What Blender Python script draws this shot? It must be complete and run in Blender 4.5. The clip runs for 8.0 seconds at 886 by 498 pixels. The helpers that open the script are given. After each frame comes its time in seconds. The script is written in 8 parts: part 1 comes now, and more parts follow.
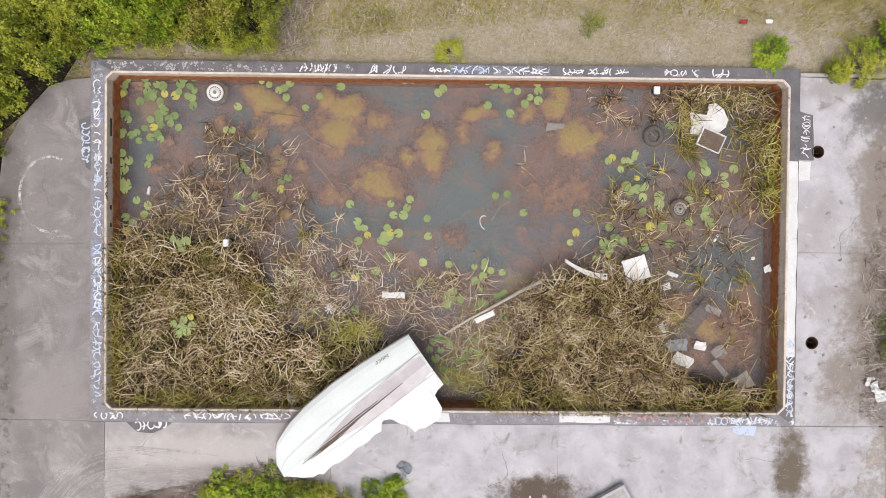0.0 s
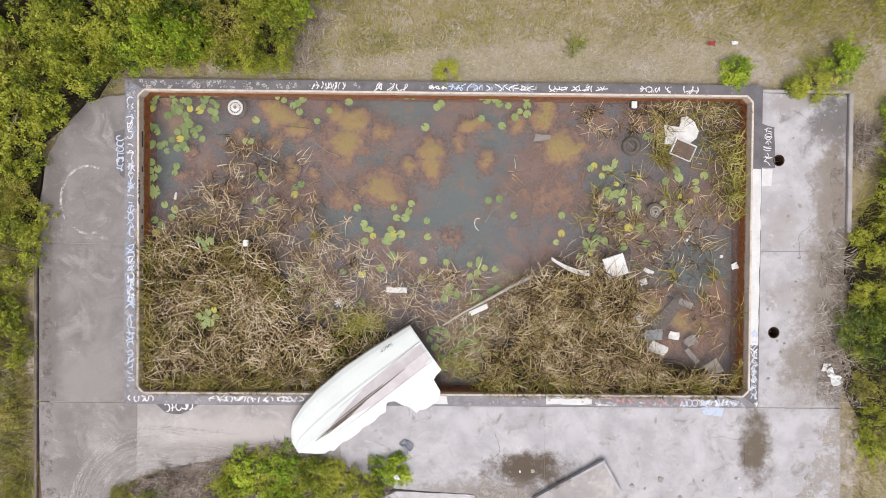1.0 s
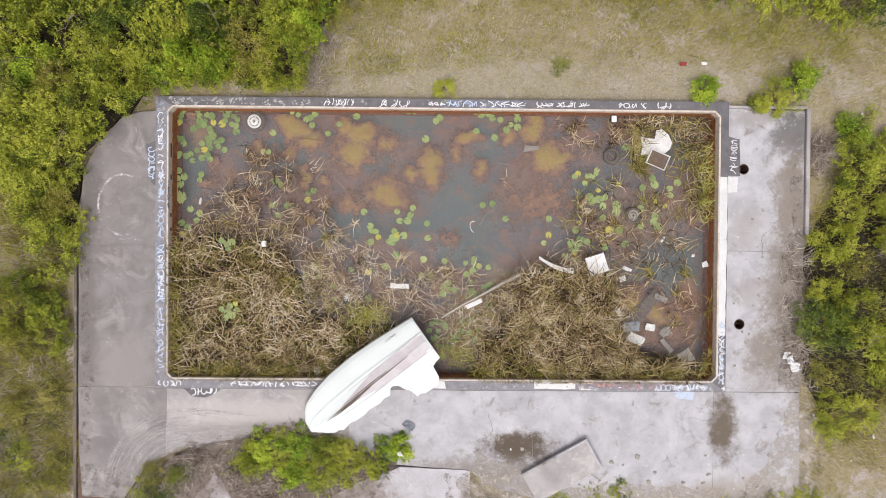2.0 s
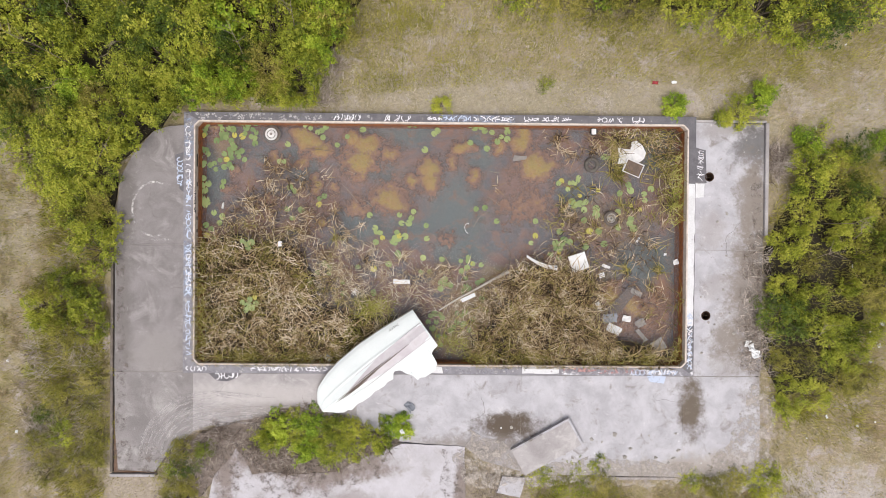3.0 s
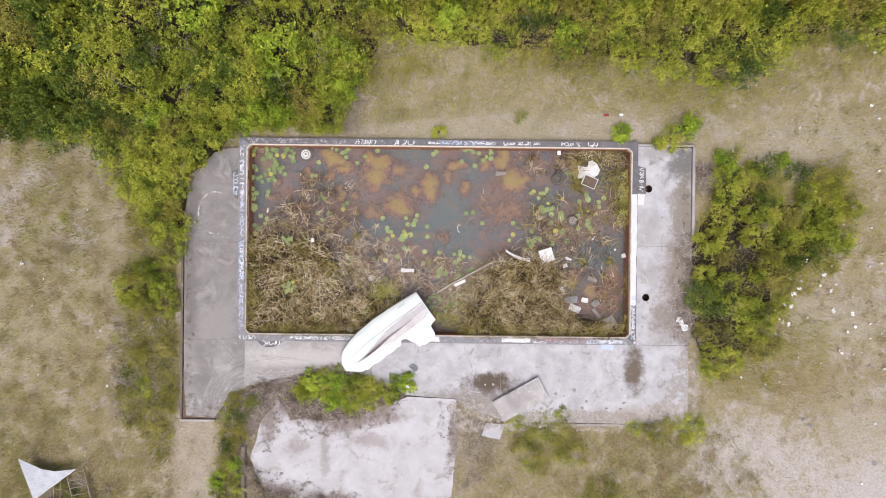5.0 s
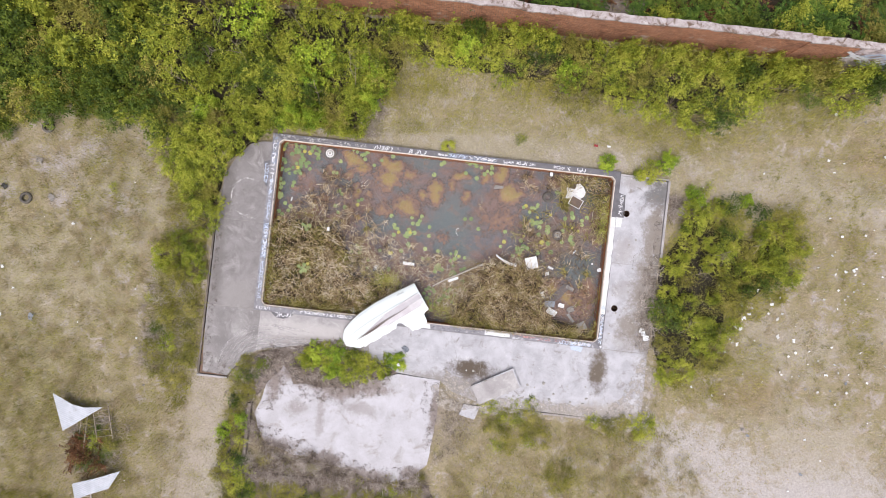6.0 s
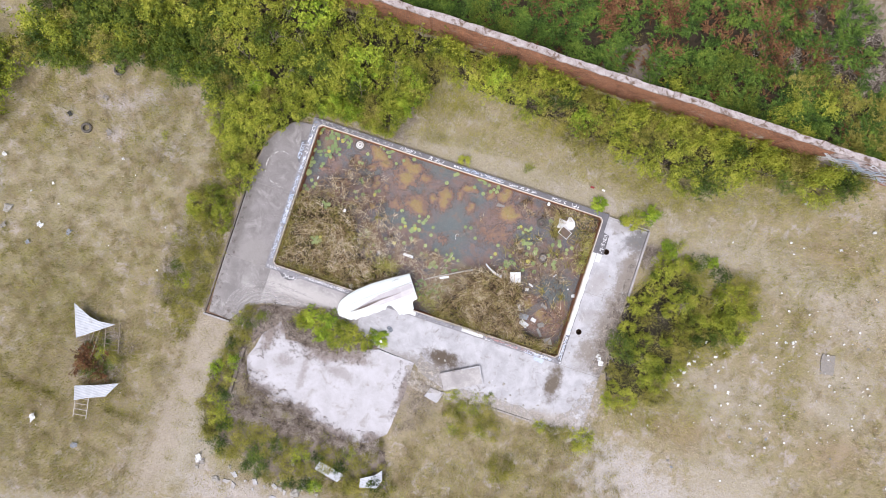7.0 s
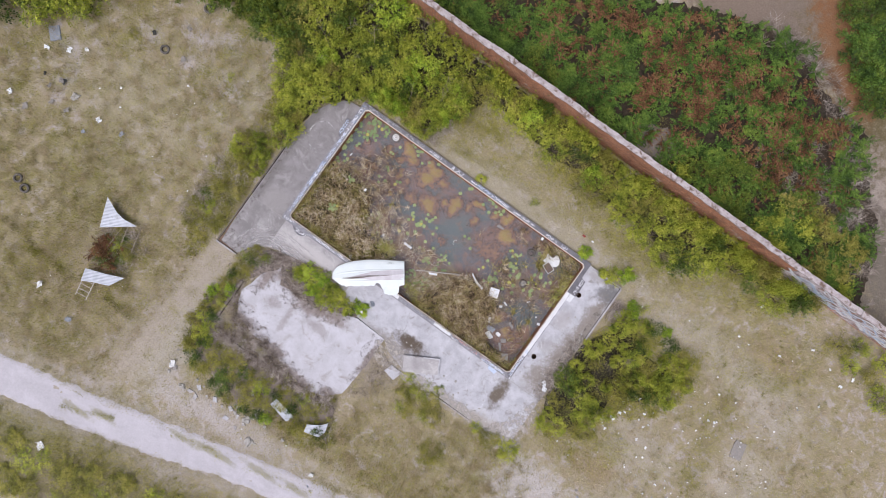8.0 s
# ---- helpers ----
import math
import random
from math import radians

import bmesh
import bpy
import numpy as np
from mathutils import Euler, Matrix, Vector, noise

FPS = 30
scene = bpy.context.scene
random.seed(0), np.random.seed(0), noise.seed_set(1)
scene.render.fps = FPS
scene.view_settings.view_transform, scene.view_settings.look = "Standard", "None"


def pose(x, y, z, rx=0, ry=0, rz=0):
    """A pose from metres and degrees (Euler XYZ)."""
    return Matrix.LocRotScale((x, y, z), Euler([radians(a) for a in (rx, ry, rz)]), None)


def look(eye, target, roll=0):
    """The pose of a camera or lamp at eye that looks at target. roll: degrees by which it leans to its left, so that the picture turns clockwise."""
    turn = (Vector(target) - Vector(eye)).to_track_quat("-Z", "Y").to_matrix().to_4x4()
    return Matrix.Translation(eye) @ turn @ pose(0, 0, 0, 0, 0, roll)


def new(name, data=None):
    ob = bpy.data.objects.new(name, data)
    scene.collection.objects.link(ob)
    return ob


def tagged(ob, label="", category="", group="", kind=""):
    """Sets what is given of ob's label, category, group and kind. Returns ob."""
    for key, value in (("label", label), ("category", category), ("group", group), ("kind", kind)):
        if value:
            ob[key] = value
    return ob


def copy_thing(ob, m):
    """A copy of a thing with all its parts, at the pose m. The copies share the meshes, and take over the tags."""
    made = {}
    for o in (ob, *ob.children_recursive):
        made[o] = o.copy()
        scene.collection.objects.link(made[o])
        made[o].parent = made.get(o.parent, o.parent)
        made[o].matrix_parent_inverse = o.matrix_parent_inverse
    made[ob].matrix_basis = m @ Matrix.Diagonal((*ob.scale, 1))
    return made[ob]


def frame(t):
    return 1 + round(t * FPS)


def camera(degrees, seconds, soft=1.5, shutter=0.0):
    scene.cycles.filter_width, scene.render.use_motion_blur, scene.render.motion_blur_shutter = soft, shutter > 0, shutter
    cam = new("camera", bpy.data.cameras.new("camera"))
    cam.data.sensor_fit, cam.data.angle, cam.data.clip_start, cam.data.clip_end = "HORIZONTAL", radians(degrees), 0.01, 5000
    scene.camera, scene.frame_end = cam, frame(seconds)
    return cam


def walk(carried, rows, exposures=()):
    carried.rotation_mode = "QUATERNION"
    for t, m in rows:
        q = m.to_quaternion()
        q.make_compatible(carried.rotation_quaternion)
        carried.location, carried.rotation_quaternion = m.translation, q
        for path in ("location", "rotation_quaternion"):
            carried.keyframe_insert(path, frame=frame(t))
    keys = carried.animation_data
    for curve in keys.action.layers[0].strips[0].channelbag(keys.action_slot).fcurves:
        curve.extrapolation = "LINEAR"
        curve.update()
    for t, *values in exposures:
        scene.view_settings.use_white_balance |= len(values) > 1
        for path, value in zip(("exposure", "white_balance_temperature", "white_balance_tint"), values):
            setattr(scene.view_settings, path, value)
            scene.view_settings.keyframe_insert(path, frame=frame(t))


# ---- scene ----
cam = camera(70.0, 8.0, soft=0.5)
PATH = [
    (0.0, -0.254, 0.129, 16.119, -0.748, -0.643, 0.589),
    (0.5, -0.196, 0.127, 17.008, -0.730, -0.560, 0.555),
    (1.0, -0.185, 0.124, 17.914, -0.716, -0.531, 0.512),
    (1.5, -0.168, 0.129, 18.873, -0.679, -0.494, 0.518),
    (3.0, -0.042, 0.078, 22.271, -0.512, -0.419, 0.485),
    (3.5, 0.008, 0.068, 23.549, -0.476, -0.338, 0.476),
    (4.0, 0.044, 0.006, 24.900, -0.461, -0.282, 0.529),
    (4.5, 0.106, -0.052, 26.542, -0.433, -0.210, 0.443),
    (5.8, 0.402, -0.330, 31.780, -0.045, 0.128, 4.190),
    (6.0, 0.418, -0.344, 32.520, 0.000, 0.136, 6.440),
    (6.5, 0.413, -0.384, 34.598, 0.109, 0.003, 12.266),
    (7.0, 0.377, -0.483, 36.617, 0.215, -0.206, 18.333),
    (7.5, 0.318, -0.609, 38.699, 0.305, -0.502, 26.155),
    (8.0, 0.307, -0.720, 40.734, 0.356, -0.819, 35.585),
]
walk(cam, [(t, pose(x, y, z, rx, ry, rz)) for t, x, y, z, rx, ry, rz in PATH],
     exposures=[(0.0, 0.34, 6850, 11), (4.5, 0.40, 6750, 12), (6.5, 0.54, 6480, 13), (7.7, 0.61, 6280, 14), (8.0, 0.24, 6250, 15)])

# ---- light: an overcast sky with a broad, weak sun ----
world = bpy.data.worlds.new("sky")
scene.world = world
world.use_nodes = True
wn = world.node_tree.nodes
sky = wn.new("ShaderNodeTexSky")
sky.sky_type, sky.sun_disc = "NISHITA", False
sky.sun_elevation, sky.sun_rotation = radians(66), radians(186)
sky.air_density, sky.dust_density, sky.ozone_density = 1.0, 4.0, 1.0
grey = wn.new("ShaderNodeHueSaturation")
grey.inputs["Saturation"].default_value = 0.35
world.node_tree.links.new(sky.outputs[0], grey.inputs["Color"])
world.node_tree.links.new(grey.outputs[0], wn["Background"].inputs[0])
wn["Background"].inputs[1].default_value = 0.115
sun = new("sun", bpy.data.lights.new("sun", "SUN"))
sun.data.energy, sun.data.angle, sun.data.color = 1.5, radians(45), (1.0, 0.97, 0.93)
sun.matrix_world = look((0, 0, 30), (0.05 * 30, 0.42 * 30, 0))

GROUND = -0.22
WATER = -0.72
rng = np.random.default_rng(7)


# ---- materials ----
def nodes_of(name):
    m = bpy.data.materials.new(name)
    m.use_nodes = True
    nt = m.node_tree
    return m, nt, nt.nodes["Principled BSDF"]


def add_noise(nt, vec, scale, detail=4.0, rough=0.6, distort=0.0):
    n = nt.nodes.new("ShaderNodeTexNoise")
    n.inputs["Scale"].default_value = scale
    n.inputs["Detail"].default_value = detail
    n.inputs["Roughness"].default_value = rough
    n.inputs["Distortion"].default_value = distort
    nt.links.new(vec, n.inputs["Vector"])
    return n.outputs["Fac"]


def ramp(nt, fac, lo, hi):
    r = nt.nodes.new("ShaderNodeMapRange")
    r.interpolation_type = "SMOOTHSTEP"
    r.inputs[1].default_value, r.inputs[2].default_value = lo, hi
    nt.links.new(fac, r.inputs[0])
    return r.outputs[0]


def math_node(nt, op, a, b):
    n = nt.nodes.new("ShaderNodeMath")
    n.operation = op
    for i, v in enumerate((a, b)):
        if isinstance(v, (int, float)):
            n.inputs[i].default_value = v
        else:
            nt.links.new(v, n.inputs[i])
    return n.outputs[0]


def blend(nt, fac, a, b, mode="MIX"):
    n = nt.nodes.new("ShaderNodeMix")
    n.data_type, n.blend_type = "RGBA", mode
    if isinstance(fac, (int, float)):
        n.inputs[0].default_value = fac
    else:
        nt.links.new(fac, n.inputs[0])
    for i, v in ((6, a), (7, b)):
        if isinstance(v, tuple):
            n.inputs[i].default_value = (*v, 1)
        else:
            nt.links.new(v, n.inputs[i])
    return n.outputs[2]


def spot(nt, pos, x, y, rx, ry, wobble=0.7, scale=1.6):
    """1 inside a ragged, soft-edged oval on the ground, 0 outside."""
    d = nt.nodes.new("ShaderNodeVectorMath")
    d.operation = "SUBTRACT"
    nt.links.new(pos, d.inputs[0])
    d.inputs[1].default_value = (x, y, 0)
    s = nt.nodes.new("ShaderNodeVectorMath")
    s.operation = "MULTIPLY"
    nt.links.new(d.outputs[0], s.inputs[0])
    s.inputs[1].default_value = (1 / rx, 1 / ry, 0)
    ln = nt.nodes.new("ShaderNodeVectorMath")
    ln.operation = "LENGTH"
    nt.links.new(s.outputs[0], ln.inputs[0])
    n = math_node(nt, "MULTIPLY", math_node(nt, "SUBTRACT", add_noise(nt, pos, scale, 13, 0.8), 0.5), wobble * 5)
    return ramp(nt, math_node(nt, "ADD", ln.outputs["Value"], n), 1.45, 0.45)


def stains(colour, amount, *ovals):
    return [(x, y, rx, ry, colour, amount) for x, y, rx, ry in ovals]


def surface(name, c1, c2, scale=2.0, c3=None, c3_at=(0.58, 0.7), c3_scale=0.7, fine=45.0, fine_amount=0.35, rough=0.85,
            bump=0.3, bump_size=0.02, metal=0.0, island=0.0, randomly=0.0, spots=(), streak=None, specular=0.3, speckle=0.0):
    """A weathered surface: two colours in patches, fine grain, stains in a third colour, ragged spots at given places."""
    m, nt, b = nodes_of(name)
    g = nt.nodes.new("ShaderNodeNewGeometry")
    pos = g.outputs["Position"]
    vec = pos
    if streak:
        v = nt.nodes.new("ShaderNodeVectorMath")
        v.operation = "MULTIPLY"
        nt.links.new(pos, v.inputs[0])
        v.inputs[1].default_value = streak
        vec = v.outputs[0]
    col = blend(nt, ramp(nt, add_noise(nt, vec, scale, 6, 0.65, 0.3), 0.3, 0.7), c1, c2)
    if c3:
        col = blend(nt, ramp(nt, add_noise(nt, vec, c3_scale, 7, 0.7, 0.6), *c3_at), col, c3)
    for x, y, rx, ry, c, amount in spots:
        col = blend(nt, math_node(nt, "MULTIPLY", spot(nt, pos, x, y, rx, ry), amount), col, c)
    f = add_noise(nt, vec, fine, 4, 0.7)
    gr = ramp(nt, f, 0.2, 0.8)
    col = blend(nt, fine_amount, col, blend(nt, gr, (0.25, 0.25, 0.25), (1.0, 1.0, 1.0)), "MULTIPLY")
    if speckle:
        s = ramp(nt, add_noise(nt, vec, 7.0, 11, 0.82), 0.59, 0.66)
        col = blend(nt, math_node(nt, "MULTIPLY", s, speckle), col, (0.13, 0.12, 0.115))
        s = ramp(nt, add_noise(nt, vec, 3.1, 12, 0.85, 0.8), 0.57, 0.62)
        col = blend(nt, math_node(nt, "MULTIPLY", s, speckle * 0.5), col, (0.74, 0.72, 0.74))
    for out, amount in ((g.outputs["Random Per Island"], island), (None, randomly)):
        if amount:
            if out is None:
                out = nt.nodes.new("ShaderNodeObjectInfo").outputs["Random"]
            h = nt.nodes.new("ShaderNodeHueSaturation")
            nt.links.new(col, h.inputs["Color"])
            nt.links.new(math_node(nt, "ADD", math_node(nt, "MULTIPLY", out, amount), 1 - amount / 2), h.inputs["Value"])
            nt.links.new(math_node(nt, "ADD", math_node(nt, "MULTIPLY", out, amount * 0.06), 0.5 - amount * 0.03), h.inputs["Hue"])
            col = h.outputs[0]
    nt.links.new(col, b.inputs["Base Color"])
    b.inputs["Roughness"].default_value = rough
    b.inputs["Metallic"].default_value = metal
    b.inputs["Specular IOR Level"].default_value = specular
    if bump:
        bp = nt.nodes.new("ShaderNodeBump")
        bp.inputs["Strength"].default_value = bump
        bp.inputs["Distance"].default_value = bump_size
        nt.links.new(f, bp.inputs["Height"])
        nt.links.new(bp.outputs[0], b.inputs["Normal"])
    return m


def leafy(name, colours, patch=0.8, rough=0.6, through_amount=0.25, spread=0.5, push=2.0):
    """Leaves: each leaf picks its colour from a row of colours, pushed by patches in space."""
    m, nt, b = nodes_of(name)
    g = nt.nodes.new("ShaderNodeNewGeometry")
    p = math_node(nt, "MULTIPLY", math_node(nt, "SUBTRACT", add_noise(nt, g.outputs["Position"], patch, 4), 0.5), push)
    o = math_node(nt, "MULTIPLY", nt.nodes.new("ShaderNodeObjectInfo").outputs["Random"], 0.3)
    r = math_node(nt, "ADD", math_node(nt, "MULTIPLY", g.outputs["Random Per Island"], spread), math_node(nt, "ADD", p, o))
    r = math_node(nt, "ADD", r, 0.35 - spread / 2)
    cr = nt.nodes.new("ShaderNodeValToRGB")
    el = cr.color_ramp.elements
    while len(el) < len(colours):
        el.new(0.5)
    for i, c in enumerate(colours):
        el[i].position = i / (len(colours) - 1)
        el[i].color = (*c, 1)
    nt.links.new(r, cr.inputs[0])
    nt.links.new(cr.outputs[0], b.inputs["Base Color"])
    b.inputs["Roughness"].default_value = rough
    b.inputs["Specular IOR Level"].default_value = 0.25
    if through_amount:
        tr = nt.nodes.new("ShaderNodeBsdfTranslucent")
        nt.links.new(cr.outputs[0], tr.inputs[0])
        mx = nt.nodes.new("ShaderNodeMixShader")
        mx.inputs[0].default_value = through_amount
        nt.links.new(b.outputs[0], mx.inputs[1])
        nt.links.new(tr.outputs[0], mx.inputs[2])
        nt.links.new(mx.outputs[0], nt.nodes["Material Output"].inputs[0])
    return m


def worn_paint(name, colour, keep=(0.38, 0.55), scale=9.0, rough=0.7, detail=5):
    """Sprayed or brushed paint with bare gaps where it has worn through."""
    m, nt, b = nodes_of(name)
    pos = nt.nodes.new("ShaderNodeNewGeometry").outputs["Position"]
    b.inputs["Base Color"].default_value = (*colour, 1)
    b.inputs["Roughness"].default_value = rough
    nt.links.new(ramp(nt, add_noise(nt, pos, scale, detail, 0.7 if detail < 8 else 0.8), *keep), b.inputs["Alpha"])
    return m


deck_stains = stains((0.25, 0.22, 0.2), 0.7, (11.2, 1.6, 0.35, 1.6)) \
    + stains((0.3, 0.27, 0.26), 0.6, (10.3, 4.2, 1.2, 0.35)) \
    + stains((0.42, 0.39, 0.40), 0.6, (9.6, 0.6, 0.5, 0.7)) \
    + stains((0.36, 0.33, 0.33), 0.5, (9.8, -1.4, 0.6, 0.5)) \
    + stains((0.34, 0.31, 0.3), 0.5, (10.3, -4.0, 0.7, 0.6)) \
    + stains((0.10, 0.095, 0.09), 0.75, (11.1, 3.7, 0.75, 0.9)) \
    + stains((0.125, 0.098, 0.078), 1.0, (2.45, -6.40, 1.15, 0.50)) \
    + stains((0.165, 0.135, 0.11), 1.0, (8.95, -5.65, 0.45, 1.05)) \
    + stains((0.22, 0.19, 0.16), 0.75, (11.6, -2.6, 0.95, 2.6)) \
    + stains((0.14, 0.125, 0.11), 0.8, (11.6, 0.0, 0.75, 1.2)) \
    + stains((0.27, 0.235, 0.21), 0.85, (10.9, -1.7, 0.7, 2.6), (10.1, -3.2, 0.5, 0.7), (11.0, 1.6, 0.5, 1.6)) \
    + stains((0.4, 0.35, 0.31), 0.7, (10.0, -7.9, 2.2, 0.7)) \
    + stains((0.25, 0.22, 0.2), 0.75, (1.0, -7.3, 2.4, 0.6)) \
    + stains((0.36, 0.32, 0.29), 0.7, (6.0, -8.1, 3.5, 0.5))
concrete = surface("pale concrete", (0.585, 0.582, 0.635), (0.43, 0.422, 0.465), 1.3, (0.31, 0.285, 0.285), (0.54, 0.70), 1.7, fine=55, fine_amount=0.35, speckle=0.75,
                   spots=deck_stains)
concrete_floor = surface("bleached floor concrete", (0.61, 0.60, 0.66), (0.49, 0.475, 0.515), 0.9, (0.38, 0.345, 0.345), (0.52, 0.72), 1.3, fine=55, fine_amount=0.35, speckle=0.5,
                         spots=stains((0.25, 0.205, 0.19), 0.9, (-6.4, -7.6, 1.1, 0.55), (-4.3, -8.0, 1.3, 0.6), (-2.6, -7.8, 1.0, 0.45), (-7.5, -8.2, 0.35, 0.9), (-7.2, -11.3, 0.9, 0.4), (-4.4, -11.8, 0.9, 0.4), (-2.6, -12.4, 1.6, 0.4), (0.3, -12.0, 0.8, 0.4))
                + stains((0.25, 0.205, 0.19), 0.5, (-4.95, -9.6, 0.22, 1.0), (-6.2, -9.3, 0.5, 0.35))
                + stains((0.25, 0.205, 0.19), 0.9, (0.9, -8.6, 0.3, 1.3))
                + stains((0.25, 0.205, 0.19), 0.5, (-3.0, -9.0, 0.9, 0.35)))
concrete_dark = surface("grey weathered concrete", (0.330, 0.308, 0.318), (0.235, 0.217, 0.222), 1.1, (0.40, 0.375, 0.385), (0.50, 0.72), 1.1, fine=38, fine_amount=0.5, speckle=0.4,
                        spots=stains((0.40, 0.375, 0.375), 0.5, (-9.9, -3.9, 1.0, 0.9))
                + stains((0.17, 0.155, 0.15), 0.6, (-11.1, -2.0, 0.35, 2.4), (-10.95, 1.4, 0.3, 1.5)))
concrete_mid = surface("worn grey concrete", (0.47, 0.445, 0.462), (0.34, 0.32, 0.33), 1.0, (0.57, 0.55, 0.56), (0.50, 0.68), 1.6, fine=55, fine_amount=0.35, speckle=0.5,
                       spots=stains((0.56, 0.53, 0.535), 0.7, (-6.5, -5.3, 2.5, 0.45)) + stains((0.30, 0.27, 0.26), 0.6, (-5.6, -5.9, 2.2, 0.3)))
concrete_corner = surface("stained corner concrete", (0.36, 0.338, 0.345), (0.25, 0.232, 0.238), 1.0, (0.46, 0.44, 0.445), (0.50, 0.7), 1.1, fine=38, fine_amount=0.5, speckle=0.4)
crack_dirt = surface("dark crack dirt", (0.11, 0.10, 0.09), (0.18, 0.165, 0.15), 5)
joint_dirt = surface("joint dirt", (0.32, 0.30, 0.29), (0.42, 0.40, 0.39), 5)
coping_dark = surface("dark slate coping paint", (0.14, 0.135, 0.152), (0.20, 0.193, 0.215), 2.5, (0.30, 0.29, 0.29), (0.6, 0.72), 2.2)
coping_grey = surface("faded grey coping paint", (0.235, 0.228, 0.258), (0.32, 0.313, 0.35), 2.5, (0.17, 0.16, 0.17), (0.58, 0.72), 2.2)
coping_white = surface("white coping paint", (0.80, 0.81, 0.85), (0.70, 0.705, 0.73), 2.0, (0.36, 0.35, 0.36), (0.64, 0.72), 3.0)
white_spray = worn_paint("white spray paint", (0.70, 0.70, 0.75), (0.28, 0.46))
blue_spray = worn_paint("pale blue spray paint", (0.48, 0.55, 0.70), (0.28, 0.46))
black_spray = worn_paint("black spray paint", (0.03, 0.03, 0.035), (0.3, 0.45))
red_spray = worn_paint("faded red paint", (0.45, 0.25, 0.25), (0.45, 0.6))
chalk = worn_paint("faded white chalk", (0.58, 0.56, 0.57), (0.42, 0.66), 3.0, 0.7, 13)
soil = surface("brown leaf litter soil", (0.17, 0.105, 0.075), (0.24, 0.155, 0.115), 2.5, (0.27, 0.21, 0.165), (0.55, 0.7), 3.0, bump=0.8, bump_size=0.05)
sand = surface("pale packed sand", (0.53, 0.505, 0.555), (0.46, 0.437, 0.475), 0.5, (0.40, 0.365, 0.35), (0.58, 0.78), 0.5, fine=9, fine_amount=0.2, bump=0.15, spots=stains((0.30, 0.28, 0.20), 0.7, (-12.4, -22.2, 1.2, 0.2), (-10.9, -21.55, 1.0, 0.2), (-5.9, -19.75, 1.0, 0.2), (-4.4, -19.45, 1.0, 0.22), (-3.0, -19.3, 0.8, 0.2), (-0.4, -18.65, 1.4, 0.2), (1.9, -18.25, 1.2, 0.22)))
footing_dirt = surface("mossy brown footing", (0.24, 0.20, 0.18), (0.15, 0.13, 0.11), 1.5, (0.36, 0.33, 0.31), (0.55, 0.7), 2.0, fine=18, fine_amount=0.5)
steel_dark = surface("rusty dark steel", (0.10, 0.07, 0.05), (0.16, 0.11, 0.08), 9, rough=0.7)
pit_dark = surface("dark wet pipe", (0.10, 0.065, 0.05), (0.05, 0.03, 0.022), 9, rough=0.95, specular=0.0)
rubber = surface("weathered black rubber", (0.10, 0.09, 0.083), (0.16, 0.145, 0.13), 6, rough=0.85)
rubber_muddy = surface("silt covered rubber", (0.11, 0.095, 0.088), (0.19, 0.155, 0.135), 6, rough=0.8)
plastic_white = surface("white dirty plastic", (0.74, 0.74, 0.76), (0.62, 0.62, 0.63), 4, (0.4, 0.37, 0.32), (0.66, 0.8), 5, rough=0.5, fine_amount=0.15)
plastic_black = surface("black plastic", (0.03, 0.03, 0.03), (0.06, 0.058, 0.055), 6, rough=0.5)
plastic_yellow = surface("dull yellow plastic", (0.42, 0.33, 0.09), (0.35, 0.26, 0.08), 8, rough=0.6)
foam = surface("white foam sheet", (0.80, 0.815, 0.85), (0.74, 0.755, 0.785), 5, fine_amount=0.12, rough=0.9)
hull_white = surface("chalky white hull gelcoat", (0.75, 0.80, 0.82), (0.70, 0.755, 0.78), 1.2, (0.62, 0.63, 0.66), (0.62, 0.85), 1.5,
                     fine=25, fine_amount=0.10, rough=0.45, bump=0.05)
hull_worn = surface("worn lilac grey hull bottom", (0.54, 0.50, 0.55), (0.64, 0.62, 0.66), 2.0, (0.45, 0.4, 0.43), (0.6, 0.8), 3.0, fine_amount=0.2, rough=0.6)
rotten_wood = surface("split rotten wood", (0.08, 0.06, 0.05), (0.24, 0.19, 0.17), 18, rough=0.95, streak=(1, 1, 1))
dead_wood = surface("bleached dead wood", (0.36, 0.31, 0.25), (0.22, 0.18, 0.14), 9, rough=0.9)
pale_wood = surface("silvery bleached wood", (0.60, 0.56, 0.52), (0.44, 0.40, 0.36), 7, rough=0.9)
twig = surface("grey brown twigs", (0.13, 0.10, 0.075), (0.22, 0.18, 0.14), 9, rough=0.9)
tin = surface("galvanised corrugated sheet", (0.57, 0.595, 0.67), (0.44, 0.46, 0.525), 1.8, (0.33, 0.31, 0.32), (0.58, 0.74), 2.2, rough=0.5, metal=0.25)
stone = surface("pale stone", (0.46, 0.44, 0.42), (0.34, 0.32, 0.30), 5)
grey_board = surface("grey weathered board", (0.25, 0.23, 0.22), (0.34, 0.315, 0.30), 8)
red_cloth = surface("faded red cloth", (0.42, 0.06, 0.07), (0.3, 0.05, 0.06), 12)
brown_sheet = surface("brown wet sheet", (0.20, 0.14, 0.11), (0.13, 0.10, 0.085), 6)
blue_grey_plastic = surface("blue grey plastic", (0.22, 0.24, 0.29), (0.3, 0.32, 0.36), 6, rough=0.5)



